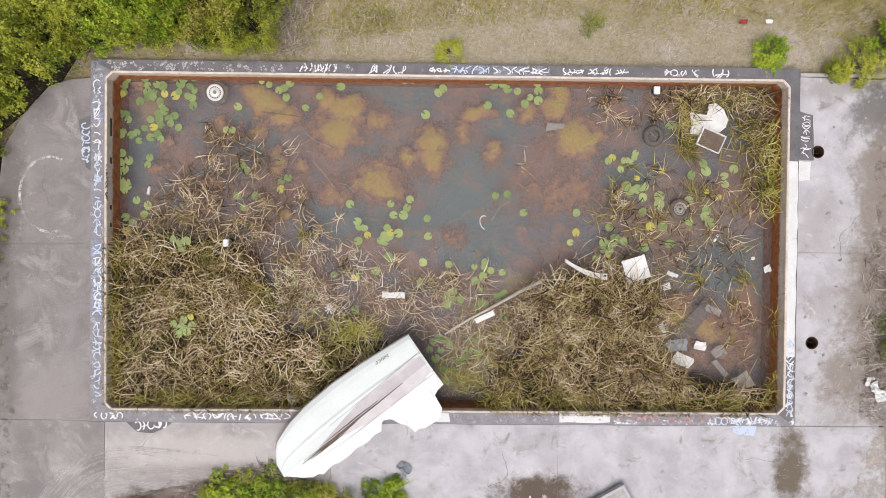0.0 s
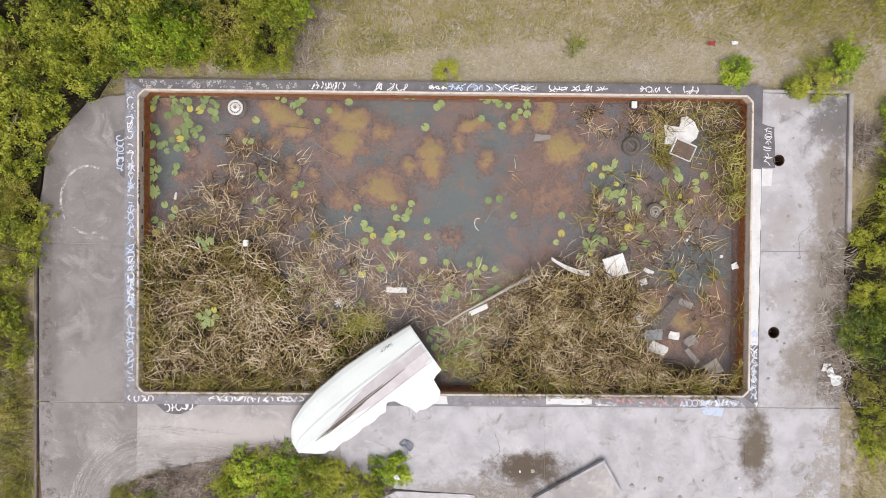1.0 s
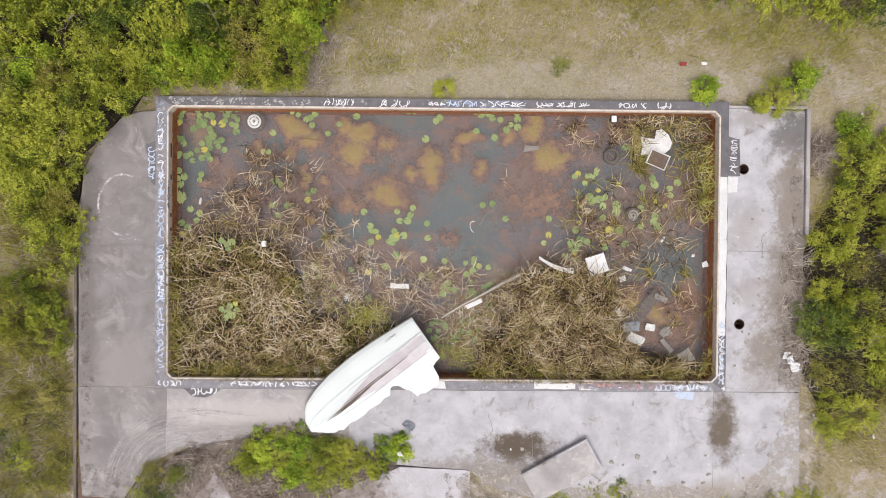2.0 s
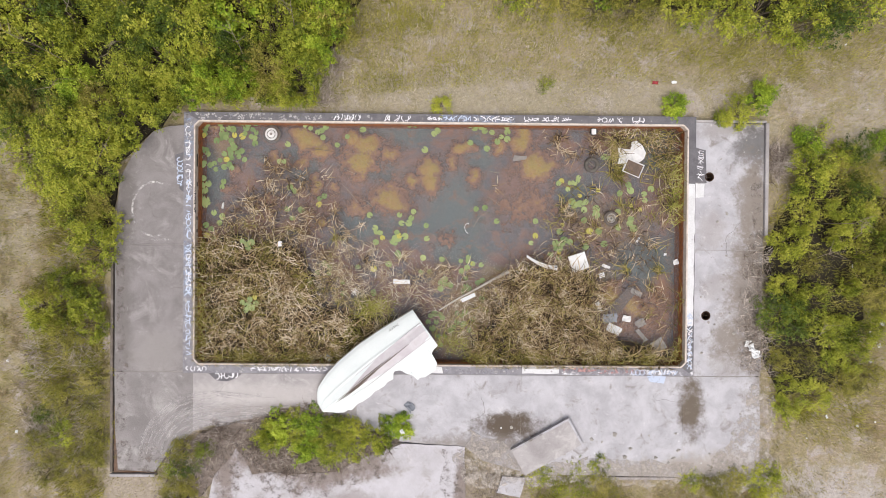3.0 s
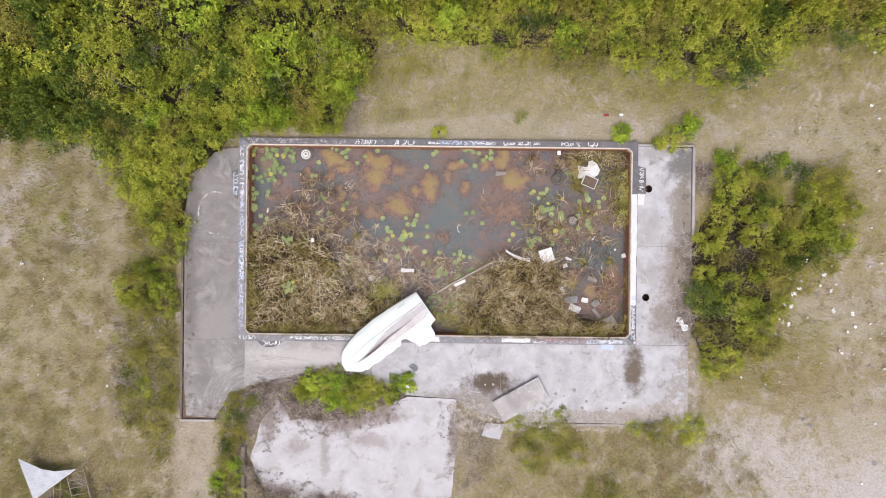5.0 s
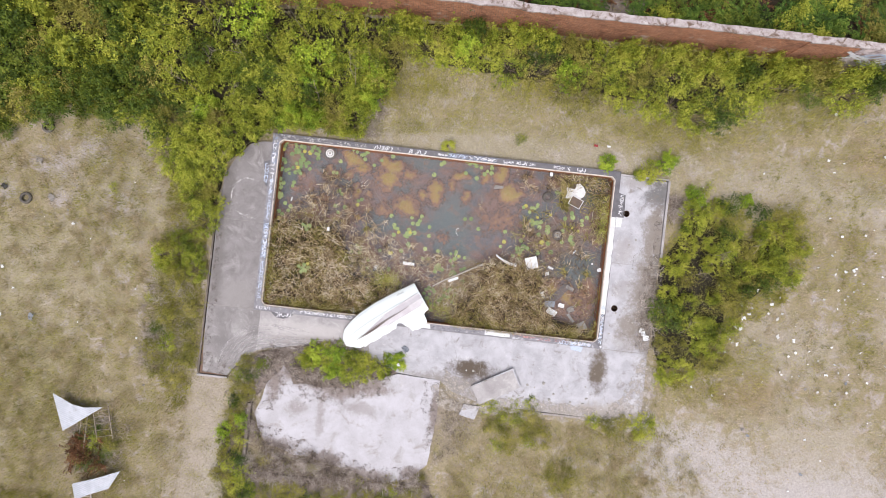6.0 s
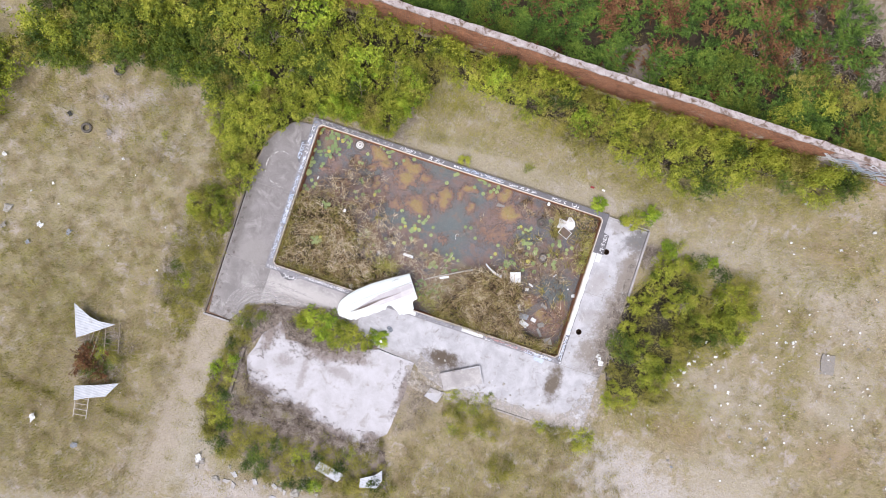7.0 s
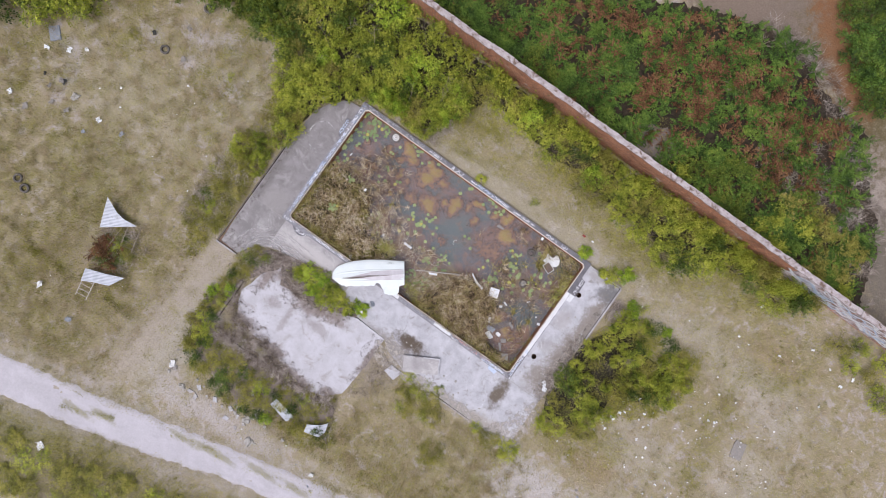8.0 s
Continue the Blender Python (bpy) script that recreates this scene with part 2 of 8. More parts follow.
# ---- builders ----
def fast_mesh(name, verts, faces, material):
    verts, faces = np.asarray(verts, np.float32).reshape(-1, 3), np.asarray(faces, np.int32)
    n, k = faces.shape
    me = bpy.data.meshes.new(name)
    me.vertices.add(len(verts))
    me.vertices.foreach_set("co", verts.ravel())
    me.loops.add(n * k)
    me.loops.foreach_set("vertex_index", faces.ravel())
    me.polygons.add(n)
    me.polygons.foreach_set("loop_start", np.arange(0, n * k, k, dtype=np.int32))
    me.update(calc_edges=True)
    me.validate()
    me.materials.append(material)
    return me


def mesh_of(name, bm, material, smooth=False):
    bmesh.ops.recalc_face_normals(bm, faces=bm.faces[:])
    me = bpy.data.meshes.new(name)
    for f in bm.faces:
        f.smooth = smooth
    bm.to_mesh(me)
    bm.free()
    me.materials.append(material)
    return me


def part(name, bm, material, parent, label="", at=None, smooth=False):
    me = bm if isinstance(bm, bpy.types.Mesh) else mesh_of(name, bm, material, smooth)
    ob = new(name, me)
    ob.parent = parent
    if at is not None:
        ob.matrix_basis = at
    return tagged(ob, label) if label else ob


def thing(name, label, category, at=None, group="", kind=""):
    ob = tagged(new(name), label, category, group, kind)
    ob.empty_display_size = 0.1
    if at is not None:
        ob.matrix_basis = at
    return ob


def single(name, bm, material, label, category, at=None, group="", kind="", smooth=False):
    me = bm if isinstance(bm, bpy.types.Mesh) else mesh_of(name, bm, material, smooth)
    ob = tagged(new(name, me), label, category, group, kind)
    if at is not None:
        ob.matrix_basis = at
    return ob


def box(x0, x1, y0, y1, z0, z1, bevel=0.0, bm=None):
    own = bm is None
    bm = bm or bmesh.new()
    r = bmesh.ops.create_cube(bm, size=1, matrix=Matrix.LocRotScale(((x0 + x1) / 2, (y0 + y1) / 2, (z0 + z1) / 2), None, (x1 - x0, y1 - y0, z1 - z0)))
    if bevel and own:
        bmesh.ops.bevel(bm, geom=bm.edges[:], offset=bevel, segments=2, affect="EDGES")
    return bm


def ragged(outline, step=0.35, amount=0.05, seed=0):
    """An outline with points every step metres, pushed about by noise."""
    out = []
    for i, a in enumerate(outline):
        b = outline[(i + 1) % len(outline)]
        a, b = Vector((*a[:2], 0)), Vector((*b[:2], 0))
        n = max(1, int((b - a).length / step))
        for k in range(n):
            p = a.lerp(b, k / n)
            d = noise.noise_vector(p * 1.7 + Vector((seed, 0, 0))) + 0.6 * noise.noise_vector(p * 5.1 + Vector((0, seed, 0)))
            out.append((p.x + d.x * amount, p.y + d.y * amount))
    return out


def slab(outline, z0, z1, holes=(), bm=None):
    """A flat slab with an outline and round or other holes through it."""
    bm = bm or bmesh.new()
    edges = []
    for loop in (outline, *holes):
        vs = [bm.verts.new((x, y, z1)) for x, y in loop]
        edges += [bm.edges.new((vs[i], vs[(i + 1) % len(vs)])) for i in range(len(vs))]
    made = bmesh.ops.triangle_fill(bm, edges=edges, use_beauty=True)
    top = [f for f in made["geom"] if isinstance(f, bmesh.types.BMFace)]
    ext = bmesh.ops.extrude_face_region(bm, geom=top)
    bmesh.ops.translate(bm, vec=(0, 0, z0 - z1), verts=[v for v in ext["geom"] if isinstance(v, bmesh.types.BMVert)])
    return bm


def circle(x, y, r, n=20):
    return [(x + r * math.cos(2 * math.pi * k / n), y + r * math.sin(2 * math.pi * k / n)) for k in range(n)]


def ribbon(bm, pts, width, z, thick=0.003):
    """A flat painted stroke along pts."""
    pts = [Vector((*p, 0)) for p in pts]
    prev = None
    for i, p in enumerate(pts):
        d = (pts[min(i + 1, len(pts) - 1)] - pts[max(i - 1, 0)])
        d = d.normalized() if d.length else Vector((1, 0, 0))
        s = Vector((-d.y, d.x, 0)) * width / 2
        row = [bm.verts.new((p + s + Vector((0, 0, z)))), bm.verts.new((p - s + Vector((0, 0, z))))]
        if prev:
            bm.faces.new((prev[0], row[0], row[1], prev[1]))
        prev = row
    return bm


def tube(bm, pts, r0, r1, sides=5):
    """A tapered round bar along pts."""
    rings = []
    pts = [Vector(p) for p in pts]
    for i, p in enumerate(pts):
        d = pts[min(i + 1, len(pts) - 1)] - pts[max(i - 1, 0)]
        d.normalize()
        a = d.orthogonal().normalized()
        b = d.cross(a)
        r = r0 + (r1 - r0) * i / max(1, len(pts) - 1)
        rings.append([bm.verts.new(p + (a * math.cos(2 * math.pi * k / sides) + b * math.sin(2 * math.pi * k / sides)) * r) for k in range(sides)])
    for q, s in zip(rings, rings[1:]):
        for k in range(sides):
            bm.faces.new((q[k], q[(k + 1) % sides], s[(k + 1) % sides], s[k]))
    bm.faces.new(rings[0][::-1])
    bm.faces.new(rings[-1])
    return bm


def lathe(bm, profile, n=28, z=0.0):
    """A ring-shaped solid turned from a closed profile of (radius, height)."""
    rows = []
    for r, h in profile:
        if r < 1e-6:
            rows.append([bm.verts.new((0, 0, z + h))])
        else:
            rows.append([bm.verts.new((r * math.cos(2 * math.pi * k / n), r * math.sin(2 * math.pi * k / n), z + h)) for k in range(n)])
    for a, b in zip(rows, rows[1:]):
        for k in range(n):
            j = (k + 1) % n
            if len(a) == 1 and len(b) > 1:
                bm.faces.new((a[0], b[k], b[j]))
            elif len(b) == 1 and len(a) > 1:
                bm.faces.new((a[k], a[j], b[0]))
            elif len(a) > 1:
                bm.faces.new((a[k], a[j], b[j], b[k]))
    return bm


def inside(poly, xy):
    x, y = xy[:, 0], xy[:, 1]
    hit = np.zeros(len(xy), bool)
    for (x0, y0), (x1, y1) in zip(poly, poly[1:] + poly[:1]):
        if y0 != y1:
            hit ^= ((y0 > y) != (y1 > y)) & (x < (x1 - x0) * (y - y0) / (y1 - y0) + x0)
    return hit


def scatter(poly, n, r=rng):
    p = np.array(poly)
    lo, hi = p.min(0), p.max(0)
    got = np.zeros((0, 2))
    while len(got) < n:
        q = lo + (hi - lo) * r.random((n * 2, 2))
        got = np.vstack([got, q[inside(poly, q)]])
    return got[:n]


def clumped(poly, n, clumps, spread, r=rng):
    c = scatter(poly, clumps, r)
    q = c[r.integers(0, clumps, n)] + r.normal(0, spread, (n, 2))
    return q[inside(poly, q)]


def blades(xy, z, length, width, lean=(0.3, 0.8), droop=0.5, steps=3, r=rng, heading=None, spin=0.0):
    """Grass blades: thin tapered strips that rise, lean over and droop. Returns verts and faces."""
    n = len(xy)
    z = np.broadcast_to(z, n)
    ln = r.uniform(*length, n)
    le = r.uniform(*lean, n)
    an = r.uniform(0, 2 * np.pi, n) if heading is None else heading
    dr = droop * r.uniform(0.5, 1.3, n)
    wd = r.uniform(*width, n)
    bend = r.normal(0, spin, n)
    v = np.zeros((n, steps + 1, 2, 3), np.float32)
    cx, cy, cz = xy[:, 0].copy(), xy[:, 1].copy(), np.array(z, float)
    for k in range(steps + 1):
        s = k / steps
        a = an + bend * s
        w = wd * (1 - 0.85 * s) / 2
        v[:, k, 0] = np.c_[cx - np.sin(a) * w, cy + np.cos(a) * w, cz]
        v[:, k, 1] = np.c_[cx + np.sin(a) * w, cy - np.cos(a) * w, cz]
        up = np.sqrt(np.clip(1 - le ** 2, 0, 1)) - dr * 2 * s
        cx, cy, cz = cx + np.cos(a) * le * ln / steps, cy + np.sin(a) * le * ln / steps, cz + up * ln / steps
    base = np.arange(n)[:, None, None] * (steps + 1) * 2
    k = np.arange(steps)[None, :, None] * 2
    f = (base + k + np.array([0, 1, 3, 2])[None, None, :]).reshape(-1, 4)
    return v.reshape(-1, 3), f


def spikes(xy, z, length, width, lean=(0.3, 0.9), r=rng):
    """Short grass: one leaning spike for each point. Returns verts and faces."""
    n = len(xy)
    a, le, ln, w = r.uniform(0, 2 * np.pi, n), r.uniform(*lean, n), r.uniform(*length, n), r.uniform(*width, n) / 2
    z = np.full(n, z)
    v = np.stack([np.c_[xy[:, 0] - np.sin(a) * w, xy[:, 1] + np.cos(a) * w, z], np.c_[xy[:, 0] + np.sin(a) * w, xy[:, 1] - np.cos(a) * w, z],
                  np.c_[xy[:, 0] + np.cos(a) * le * ln, xy[:, 1] + np.sin(a) * le * ln, z + np.sqrt(1 - le ** 2) * ln]], 1)
    return v.reshape(-1, 3), np.arange(3 * n).reshape(-1, 3)


def merged(*pairs):
    vs, fs, off = [], [], 0
    for v, f in pairs:
        vs.append(v)
        fs.append(f + off)
        off += len(v)
    return np.vstack(vs), np.vstack(fs)


def leaves_on(points, outward, size, r, aspect=0.55, jitter=0.6, per=6, reach=0.1):
    """Sprays: short twigs at the given points, each with leaves in pairs along it."""
    n = len(points)

    def unit(v):
        return v / np.linalg.norm(v, axis=1)[:, None]

    flat = unit(outward * 0.45 + np.array((0, 0, 0.9)) + r.normal(0, 0.28, (n, 3)))
    way = outward * (1, 1, 0.3) + r.normal(0, 0.75, (n, 3))
    way = unit(way - flat * (way * flat).sum(1)[:, None])
    length = size * per * r.uniform(0.28, 0.5, n)
    start = points - way * (length * 0.5)[:, None] + r.normal(0, reach * 0.5, (n, 3)) * (1, 1, 0.6)
    side = np.where(np.arange(per) % 2, 1.0, -1.0)
    step = (np.arange(per) + 0.5) / per
    along = np.repeat(way, per, 0)
    face = unit(np.repeat(flat, per, 0) + r.normal(0, jitter, (n * per, 3)))
    out = np.repeat(np.cross(flat, way), per, 0) * np.tile(side, n)[:, None]
    e = along * r.uniform(0.35, 0.9, n * per)[:, None] + out * r.uniform(0.6, 1.0, n * per)[:, None] + r.normal(0, 0.15, (n * per, 3))
    e = unit(e - face * (e * face).sum(1)[:, None])
    f = np.cross(face, e)
    big = r.uniform(0.6, 1.3, n * per)[:, None] * size
    p = np.repeat(start, per, 0) + along * (np.repeat(length, per) * np.tile(step, n))[:, None]
    v = np.stack([p, p + e * big * 0.5 + f * big * aspect * 0.5 + face * big * 0.08, p + e * big, p + e * big * 0.5 - f * big * aspect * 0.5 + face * big * 0.08], 1)
    return v.reshape(-1, 3), np.arange(n * per)[:, None] * 4 + np.arange(4)[None]


# ---- ground: one sheet to the horizon, with the pool cut out of it ----
def ground_height(x, y):
    return GROUND + 0.07 * noise.noise((x * 0.15, y * 0.15, 3)) + 0.03 * noise.noise((x * 0.9, y * 0.9, 8))


bare_soil = stains((0.42, 0.38, 0.31), 0.6, (4, 5.2, 9, 0.9)) \
    + stains((0.53, 0.49, 0.485), 0.9, (14, -9.5, 3.5, 1.6), (21, -11.2, 5.0, 2.2)) \
    + stains((0.54, 0.50, 0.50), 0.9, (17.5, -13.5, 5.0, 3.0)) \
    + stains((0.46, 0.42, 0.35), 0.8, (-10.8, -10.5, 0.9, 5.0)) \
    + stains((0.46, 0.42, 0.37), 0.75, (-10.5, -15.5, 2.5, 3.5)) \
    + stains((0.47, 0.42, 0.36), 0.7, (20, 4.6, 7, 1.6), (18.5, -3.5, 2.6, 1.6), (25.5, -1.5, 2.2, 2.6), (20.5, -8.0, 3.0, 1.8), (24.5, 3.0, 2.0, 1.4)) \
    + stains((0.34, 0.25, 0.16), 0.6, (22.5, 6.5, 2.0, 0.9), (26, -4.5, 1.6, 1.2), (16.8, -6.0, 1.6, 0.9)) \
    + stains((0.40, 0.36, 0.29), 0.5, (-16, 1, 4, 3))
bare_soil += stains((0.44, 0.39, 0.29), 0.6, (-21, -4, 5, 3)) \
    + stains((0.33, 0.28, 0.22), 0.7, (1.6, -9.0, 1.5, 1.5)) \
    + stains((0.20, 0.155, 0.125), 1.0, (14, 26.5, 8, 3.0)) \
    + stains((0.26, 0.14, 0.07), 0.85, (17.5, 26.0, 1.0, 4.5)) \
    + stains((0.36, 0.30, 0.265), 0.9, (20.5, 21.5, 2.6, 3.0), (22, 19.0, 3.0, 2.6)) \
    + stains((0.20, 0.17, 0.14), 1.0, (26, 16.5, 4.5, 4.5)) \
    + stains((0.36, 0.33, 0.28), 0.8, (4, 14.4, 1.8, 1.0))
bare_soil += stains((0.25, 0.19, 0.15), 0.9, (4.0, 24.5, 7.0, 1.8)) \
    + stains((0.25, 0.19, 0.155), 0.9, (13.28, 26.14, 3, 2)) \
    + stains((0.22, 0.17, 0.14), 0.9, (10.02, 25.59, 3, 2)) \
    + stains((0.23, 0.15, 0.105), 0.85, (18.11, 23.72, 1.6, 2.0)) \
    + stains((0.17, 0.14, 0.07), 0.9, (17.15, 26.21, 3, 3)) \
    + stains((0.15, 0.12, 0.06), 1.0, (20.24, 26.63, 8, 6)) \
    + stains((0.17, 0.14, 0.07), 0.9, (16.03, 29.96, 5, 5))
bare_soil += stains((0.23, 0.175, 0.14), 0.9, (6.7, 23.86, 4, 2)) \
    + stains((0.24, 0.115, 0.055), 0.85, (12.93, 27.26, 1.5, 1.7), (14.25, 25.93, 1.5, 1.7), (15.62, 24.65, 1.5, 1.7), (16.94, 23.56, 1.5, 1.7), (11.56, 28.54, 1.5, 1.7)) \
    + stains((0.24, 0.215, 0.115), 0.9, (-7.5, -25.2, 11, 2.4)) \
    + stains((0.24, 0.20, 0.13), 0.8, (-8.68, -26.46, 5, 2.5)) \
    + stains((0.21, 0.19, 0.10), 0.7, (-15.09, -26.16, 3, 1.5)) \
    + stains((0.26, 0.22, 0.16), 0.7, (-3.2, -23.01, 4, 1.5)) \
    + stains((0.43, 0.37, 0.31), 0.7, (-10.71, -8.15, 1.3, 1.7), (-11.1, -9.69, 1.3, 1.7), (-11.48, -11.22, 1.3, 1.7), (-11.57, -12.99, 1.3, 1.7), (-11.65, -14.76, 1.3, 1.7), (-11.81, -16.75, 1.3, 1.7), (-12.27, -18.89, 1.3, 1.7))
bare_soil += stains((0.31, 0.25, 0.17), 0.65, (-18, -15.0, 4.0, 3.4)) \
    + stains((0.30, 0.27, 0.14), 0.5, (-20.5, -9.5, 3.0, 3.0)) \
    + stains((0.46, 0.41, 0.38), 0.7, (-3.0, -17.3, 5.0, 1.1)) \
    + [(x, -19.2 + 0.22 * x, 3.2, 2.1, (0.47, 0.43, 0.42), 0.5) for x in range(-26, 26, 5)]
bare_soil += stains((0.50, 0.45, 0.46), 0.75, (-22.6, 0.2, 0.8, 0.5), (-20.3, 1.9, 1.1, 0.6), (-26.2, -3.6, 0.9, 0.6), (-25.6, -5.0, 0.9, 0.6), (-25.2, -6.5, 0.6, 0.6), (-18.2, 2.6, 0.9, 0.7), (-19.6, 0.0, 0.6, 0.5), (-16.4, 0.2, 1.0, 0.7)) \
    + stains((0.52, 0.47, 0.46), 0.7, (-8.44, -17.77, 1.0, 0.7), (-7.16, -18.0, 1.2, 0.6), (-5.9, -17.6, 1.2, 0.6), (-4.5, -17.6, 1.2, 0.5))
field = surface("dry grassy soil", (0.40, 0.33, 0.245), (0.31, 0.27, 0.14), 1.7, (0.47, 0.41, 0.39), (0.50, 0.64), 1.3, fine=9, fine_amount=0.4,
                bump=0.9, bump_size=0.06,
                spots=bare_soil)
line = [-1500, -500, -150, -70] + [k * 0.5 for k in range(-90, 91)] + [70, 150, 500, 1500]
bm = bmesh.new()
grid = [[bm.verts.new((x, y, ground_height(x, y))) for y in line] for x in line]
for i in range(len(line) - 1):
    for j in range(len(line) - 1):
        x, y = (line[i] + line[i + 1]) / 2, (line[j] + line[j + 1]) / 2
        if abs(x) < 9 and abs(y) < 4.5 or 9 < x < 10 and (2 < y < 3 or -3 < y < -2):
            continue
        bm.faces.new((grid[i][j], grid[i + 1][j], grid[i + 1][j + 1], grid[i][j + 1]))
single("ground", bm, field, "dry tan and olive grassland with bare sandy patches", "ground", kind="structure", smooth=True)

# the sand track
TRACK_N = [(-60, -30.0), (-30, -23.7), (-18.3, -22.03), (-12.41, -20.7), (-6.86, -19.36), (-1.04, -18.01), (4.62, -16.7), (30, -12.8), (60, -9.8)]
TRACK_S = [(-60, -34.0), (-30, -27.0), (-16.88, -24.3), (-10.47, -22.96), (-5.96, -21.65), (-2.0, -20.38), (0.7, -19.79), (30, -16.8), (60, -14.0)]


def line_y(table, x):
    for (a, p), (c, q) in zip(table, table[1:]):
        if x <= c:
            return p + (q - p) * (x - a) / (c - a)
    return table[-1][1]


# its edges dip under the soil, so that they end unevenly
bm = bmesh.new()
prev = None
for k in range(801):
    x = -60 + 0.15 * k
    yn, ys = line_y(TRACK_N, x), line_y(TRACK_S, x)
    row = []
    for c in range(29):
        s = -0.12 + 1.24 * c / 28
        y = ys + (yn - ys) * s
        dip = max(0.0, abs(s - 0.5) - 0.40) * 0.42
        lift = 0.028 - dip + 0.028 * noise.noise((x * 0.8, y * 0.8, 5)) + 0.022 * noise.noise((x * 3, y * 3, 7)) + 0.012 * noise.noise((x * 7, y * 7, 2))
        row.append(bm.verts.new((x, y, ground_height(x, y) + lift)))
    if prev:
        for c in range(28):
            bm.faces.new((prev[c], row[c], row[c + 1], prev[c + 1]))
    prev = row
single("track", bm, sand, "pale sand track with grassy strips between the ruts", "track", kind="structure", smooth=True)

# ---- the pool: coping, walls, bed, water ----
X0, X1, Y0, Y1 = -8.60, 8.72, -4.22, 4.30
OX0, OX1, OY0, OY1 = -8.98, 9.0, -4.54, 4.61

pool_paint, nt, b = nodes_of("cream pool paint with rust stain")
geo = nt.nodes.new("ShaderNodeNewGeometry")
sep = nt.nodes.new("ShaderNodeSeparateXYZ")
nt.links.new(geo.outputs["Position"], sep.inputs[0])
low = math_node(nt, "ADD", sep.outputs[2], math_node(nt, "MULTIPLY", math_node(nt, "SUBTRACT", add_noise(nt, geo.outputs["Position"], 5.0, 10, 0.72), 0.5), 0.36))
cream = blend(nt, ramp(nt, add_noise(nt, geo.outputs["Position"], 5, 6), 0.3, 0.7), (0.68, 0.60, 0.55), (0.52, 0.45, 0.41))
cream = blend(nt, ramp(nt, add_noise(nt, geo.outputs["Position"], 11, 8, 0.75), 0.58, 0.66), cream, (0.20, 0.14, 0.11))
rust = blend(nt, ramp(nt, add_noise(nt, geo.outputs["Position"], 7, 6), 0.3, 0.7), (0.40, 0.135, 0.036), (0.18, 0.065, 0.028))
nt.links.new(blend(nt, ramp(nt, low, -0.25, -0.38), cream, rust), b.inputs["Base Color"])
b.inputs["Roughness"].default_value = 0.8

silt, nt, b = nodes_of("pool silt")
pos = nt.nodes.new("ShaderNodeNewGeometry").outputs["Position"]
col = blend(nt, ramp(nt, add_noise(nt, pos, 0.8, 7, 0.7, 0.5), 0.40, 0.60), (0.325, 0.198, 0.16), (0.18, 0.175, 0.19))
for x, y, rx, ry in ((-2.10, 2.70, 0.9, 0.45), (0.6, 1.25, 1.25, 1.4), (-4.97, 3.01, 0.5, 0.75), (-8.29, 2.52, 0.45, 1.0),
                     (1.46, 3.54, 0.5, 0.8), (-1.50, 4.11, 1.2, 0.5), (-2.84, 0.76, 1.0, 0.6), (-1.02, 0.55, 1.5, 0.5), (0.81, -0.26, 0.9, 0.45),
                     (7.69, -0.58, 1.2, 1.1), (5.05, 1.83, 0.8, 0.9), (8.08, 3.53, 0.6, 0.6), (-5.88, 3.23, 0.9, 0.3)):
    col = blend(nt, math_node(nt, "MULTIPLY", spot(nt, pos, x, y, rx, ry, 0.6, 1.1), 0.9), col, (0.16, 0.20, 0.205))
for x, y, rx, ry, c in ((1.2, -2.3, 1.0, 0.9, (0.44, 0.34, 0.18)), (2.3, -1.3, 0.9, 0.5, (0.42, 0.32, 0.17)), (0.9, -3.4, 0.8, 0.6, (0.42, 0.33, 0.18)), (6.25, -1.75, 0.5, 0.6, (0.44, 0.34, 0.17)),
                        (7.5, -2.7, 1.0, 0.9, (0.44, 0.24, 0.15)), (6.3, 0.9, 1.4, 0.8, (0.40, 0.28, 0.19)), (8.2, -2.0, 0.5, 0.9, (0.46, 0.24, 0.12)), (-7.9, 3.6, 0.5, 0.6, (0.40, 0.29, 0.17))):
    col = blend(nt, math_node(nt, "MULTIPLY", spot(nt, pos, x, y, rx, ry, 0.6, 1.1), 0.85), col, c)
col = blend(nt, math_node(nt, "MULTIPLY", ramp(nt, add_noise(nt, pos, 1.5, 10, 0.72, 0.3), 0.50, 0.64), 0.55), col, (0.42, 0.215, 0.13))
f = add_noise(nt, pos, 14, 10, 0.85)
col = blend(nt, 0.6, col, blend(nt, ramp(nt, f, 0.34, 0.66), (0.42, 0.40, 0.40), (1.12, 1.1, 1.1)), "MULTIPLY")
nt.links.new(col, b.inputs["Base Color"])
b.inputs["Roughness"].default_value = 1.0
b.inputs["Specular IOR Level"].default_value = 0.0

water_mat, nt, b = nodes_of("murky water")
b.inputs["Base Color"].default_value = (0.235, 0.25, 0.285, 1)
b.inputs["Roughness"].default_value = 0.06
b.inputs["IOR"].default_value = 1.33
clear = nt.nodes.new("ShaderNodeBsdfTransparent")
clear.inputs[0].default_value = (0.92, 0.91, 0.89, 1)
mx = nt.nodes.new("ShaderNodeMixShader")
mx.inputs[0].default_value = 0.26
nt.links.new(clear.outputs[0], mx.inputs[1])
nt.links.new(b.outputs[0], mx.inputs[2])
nt.links.new(mx.outputs[0], nt.nodes["Material Output"].inputs[0])

pool = thing("swimming_pool", "abandoned concrete pool with graffiti on its dark coping", "pool", kind="structure")
CH = 0.16


def chamfered(x0, x1, y0, y1, c):
    return [(x0 + c, y0), (x1 - c, y0), (x1, y0 + c), (x1, y1 - c), (x1 - c, y1), (x0 + c, y1), (x0, y1 - c), (x0, y0 + c)]


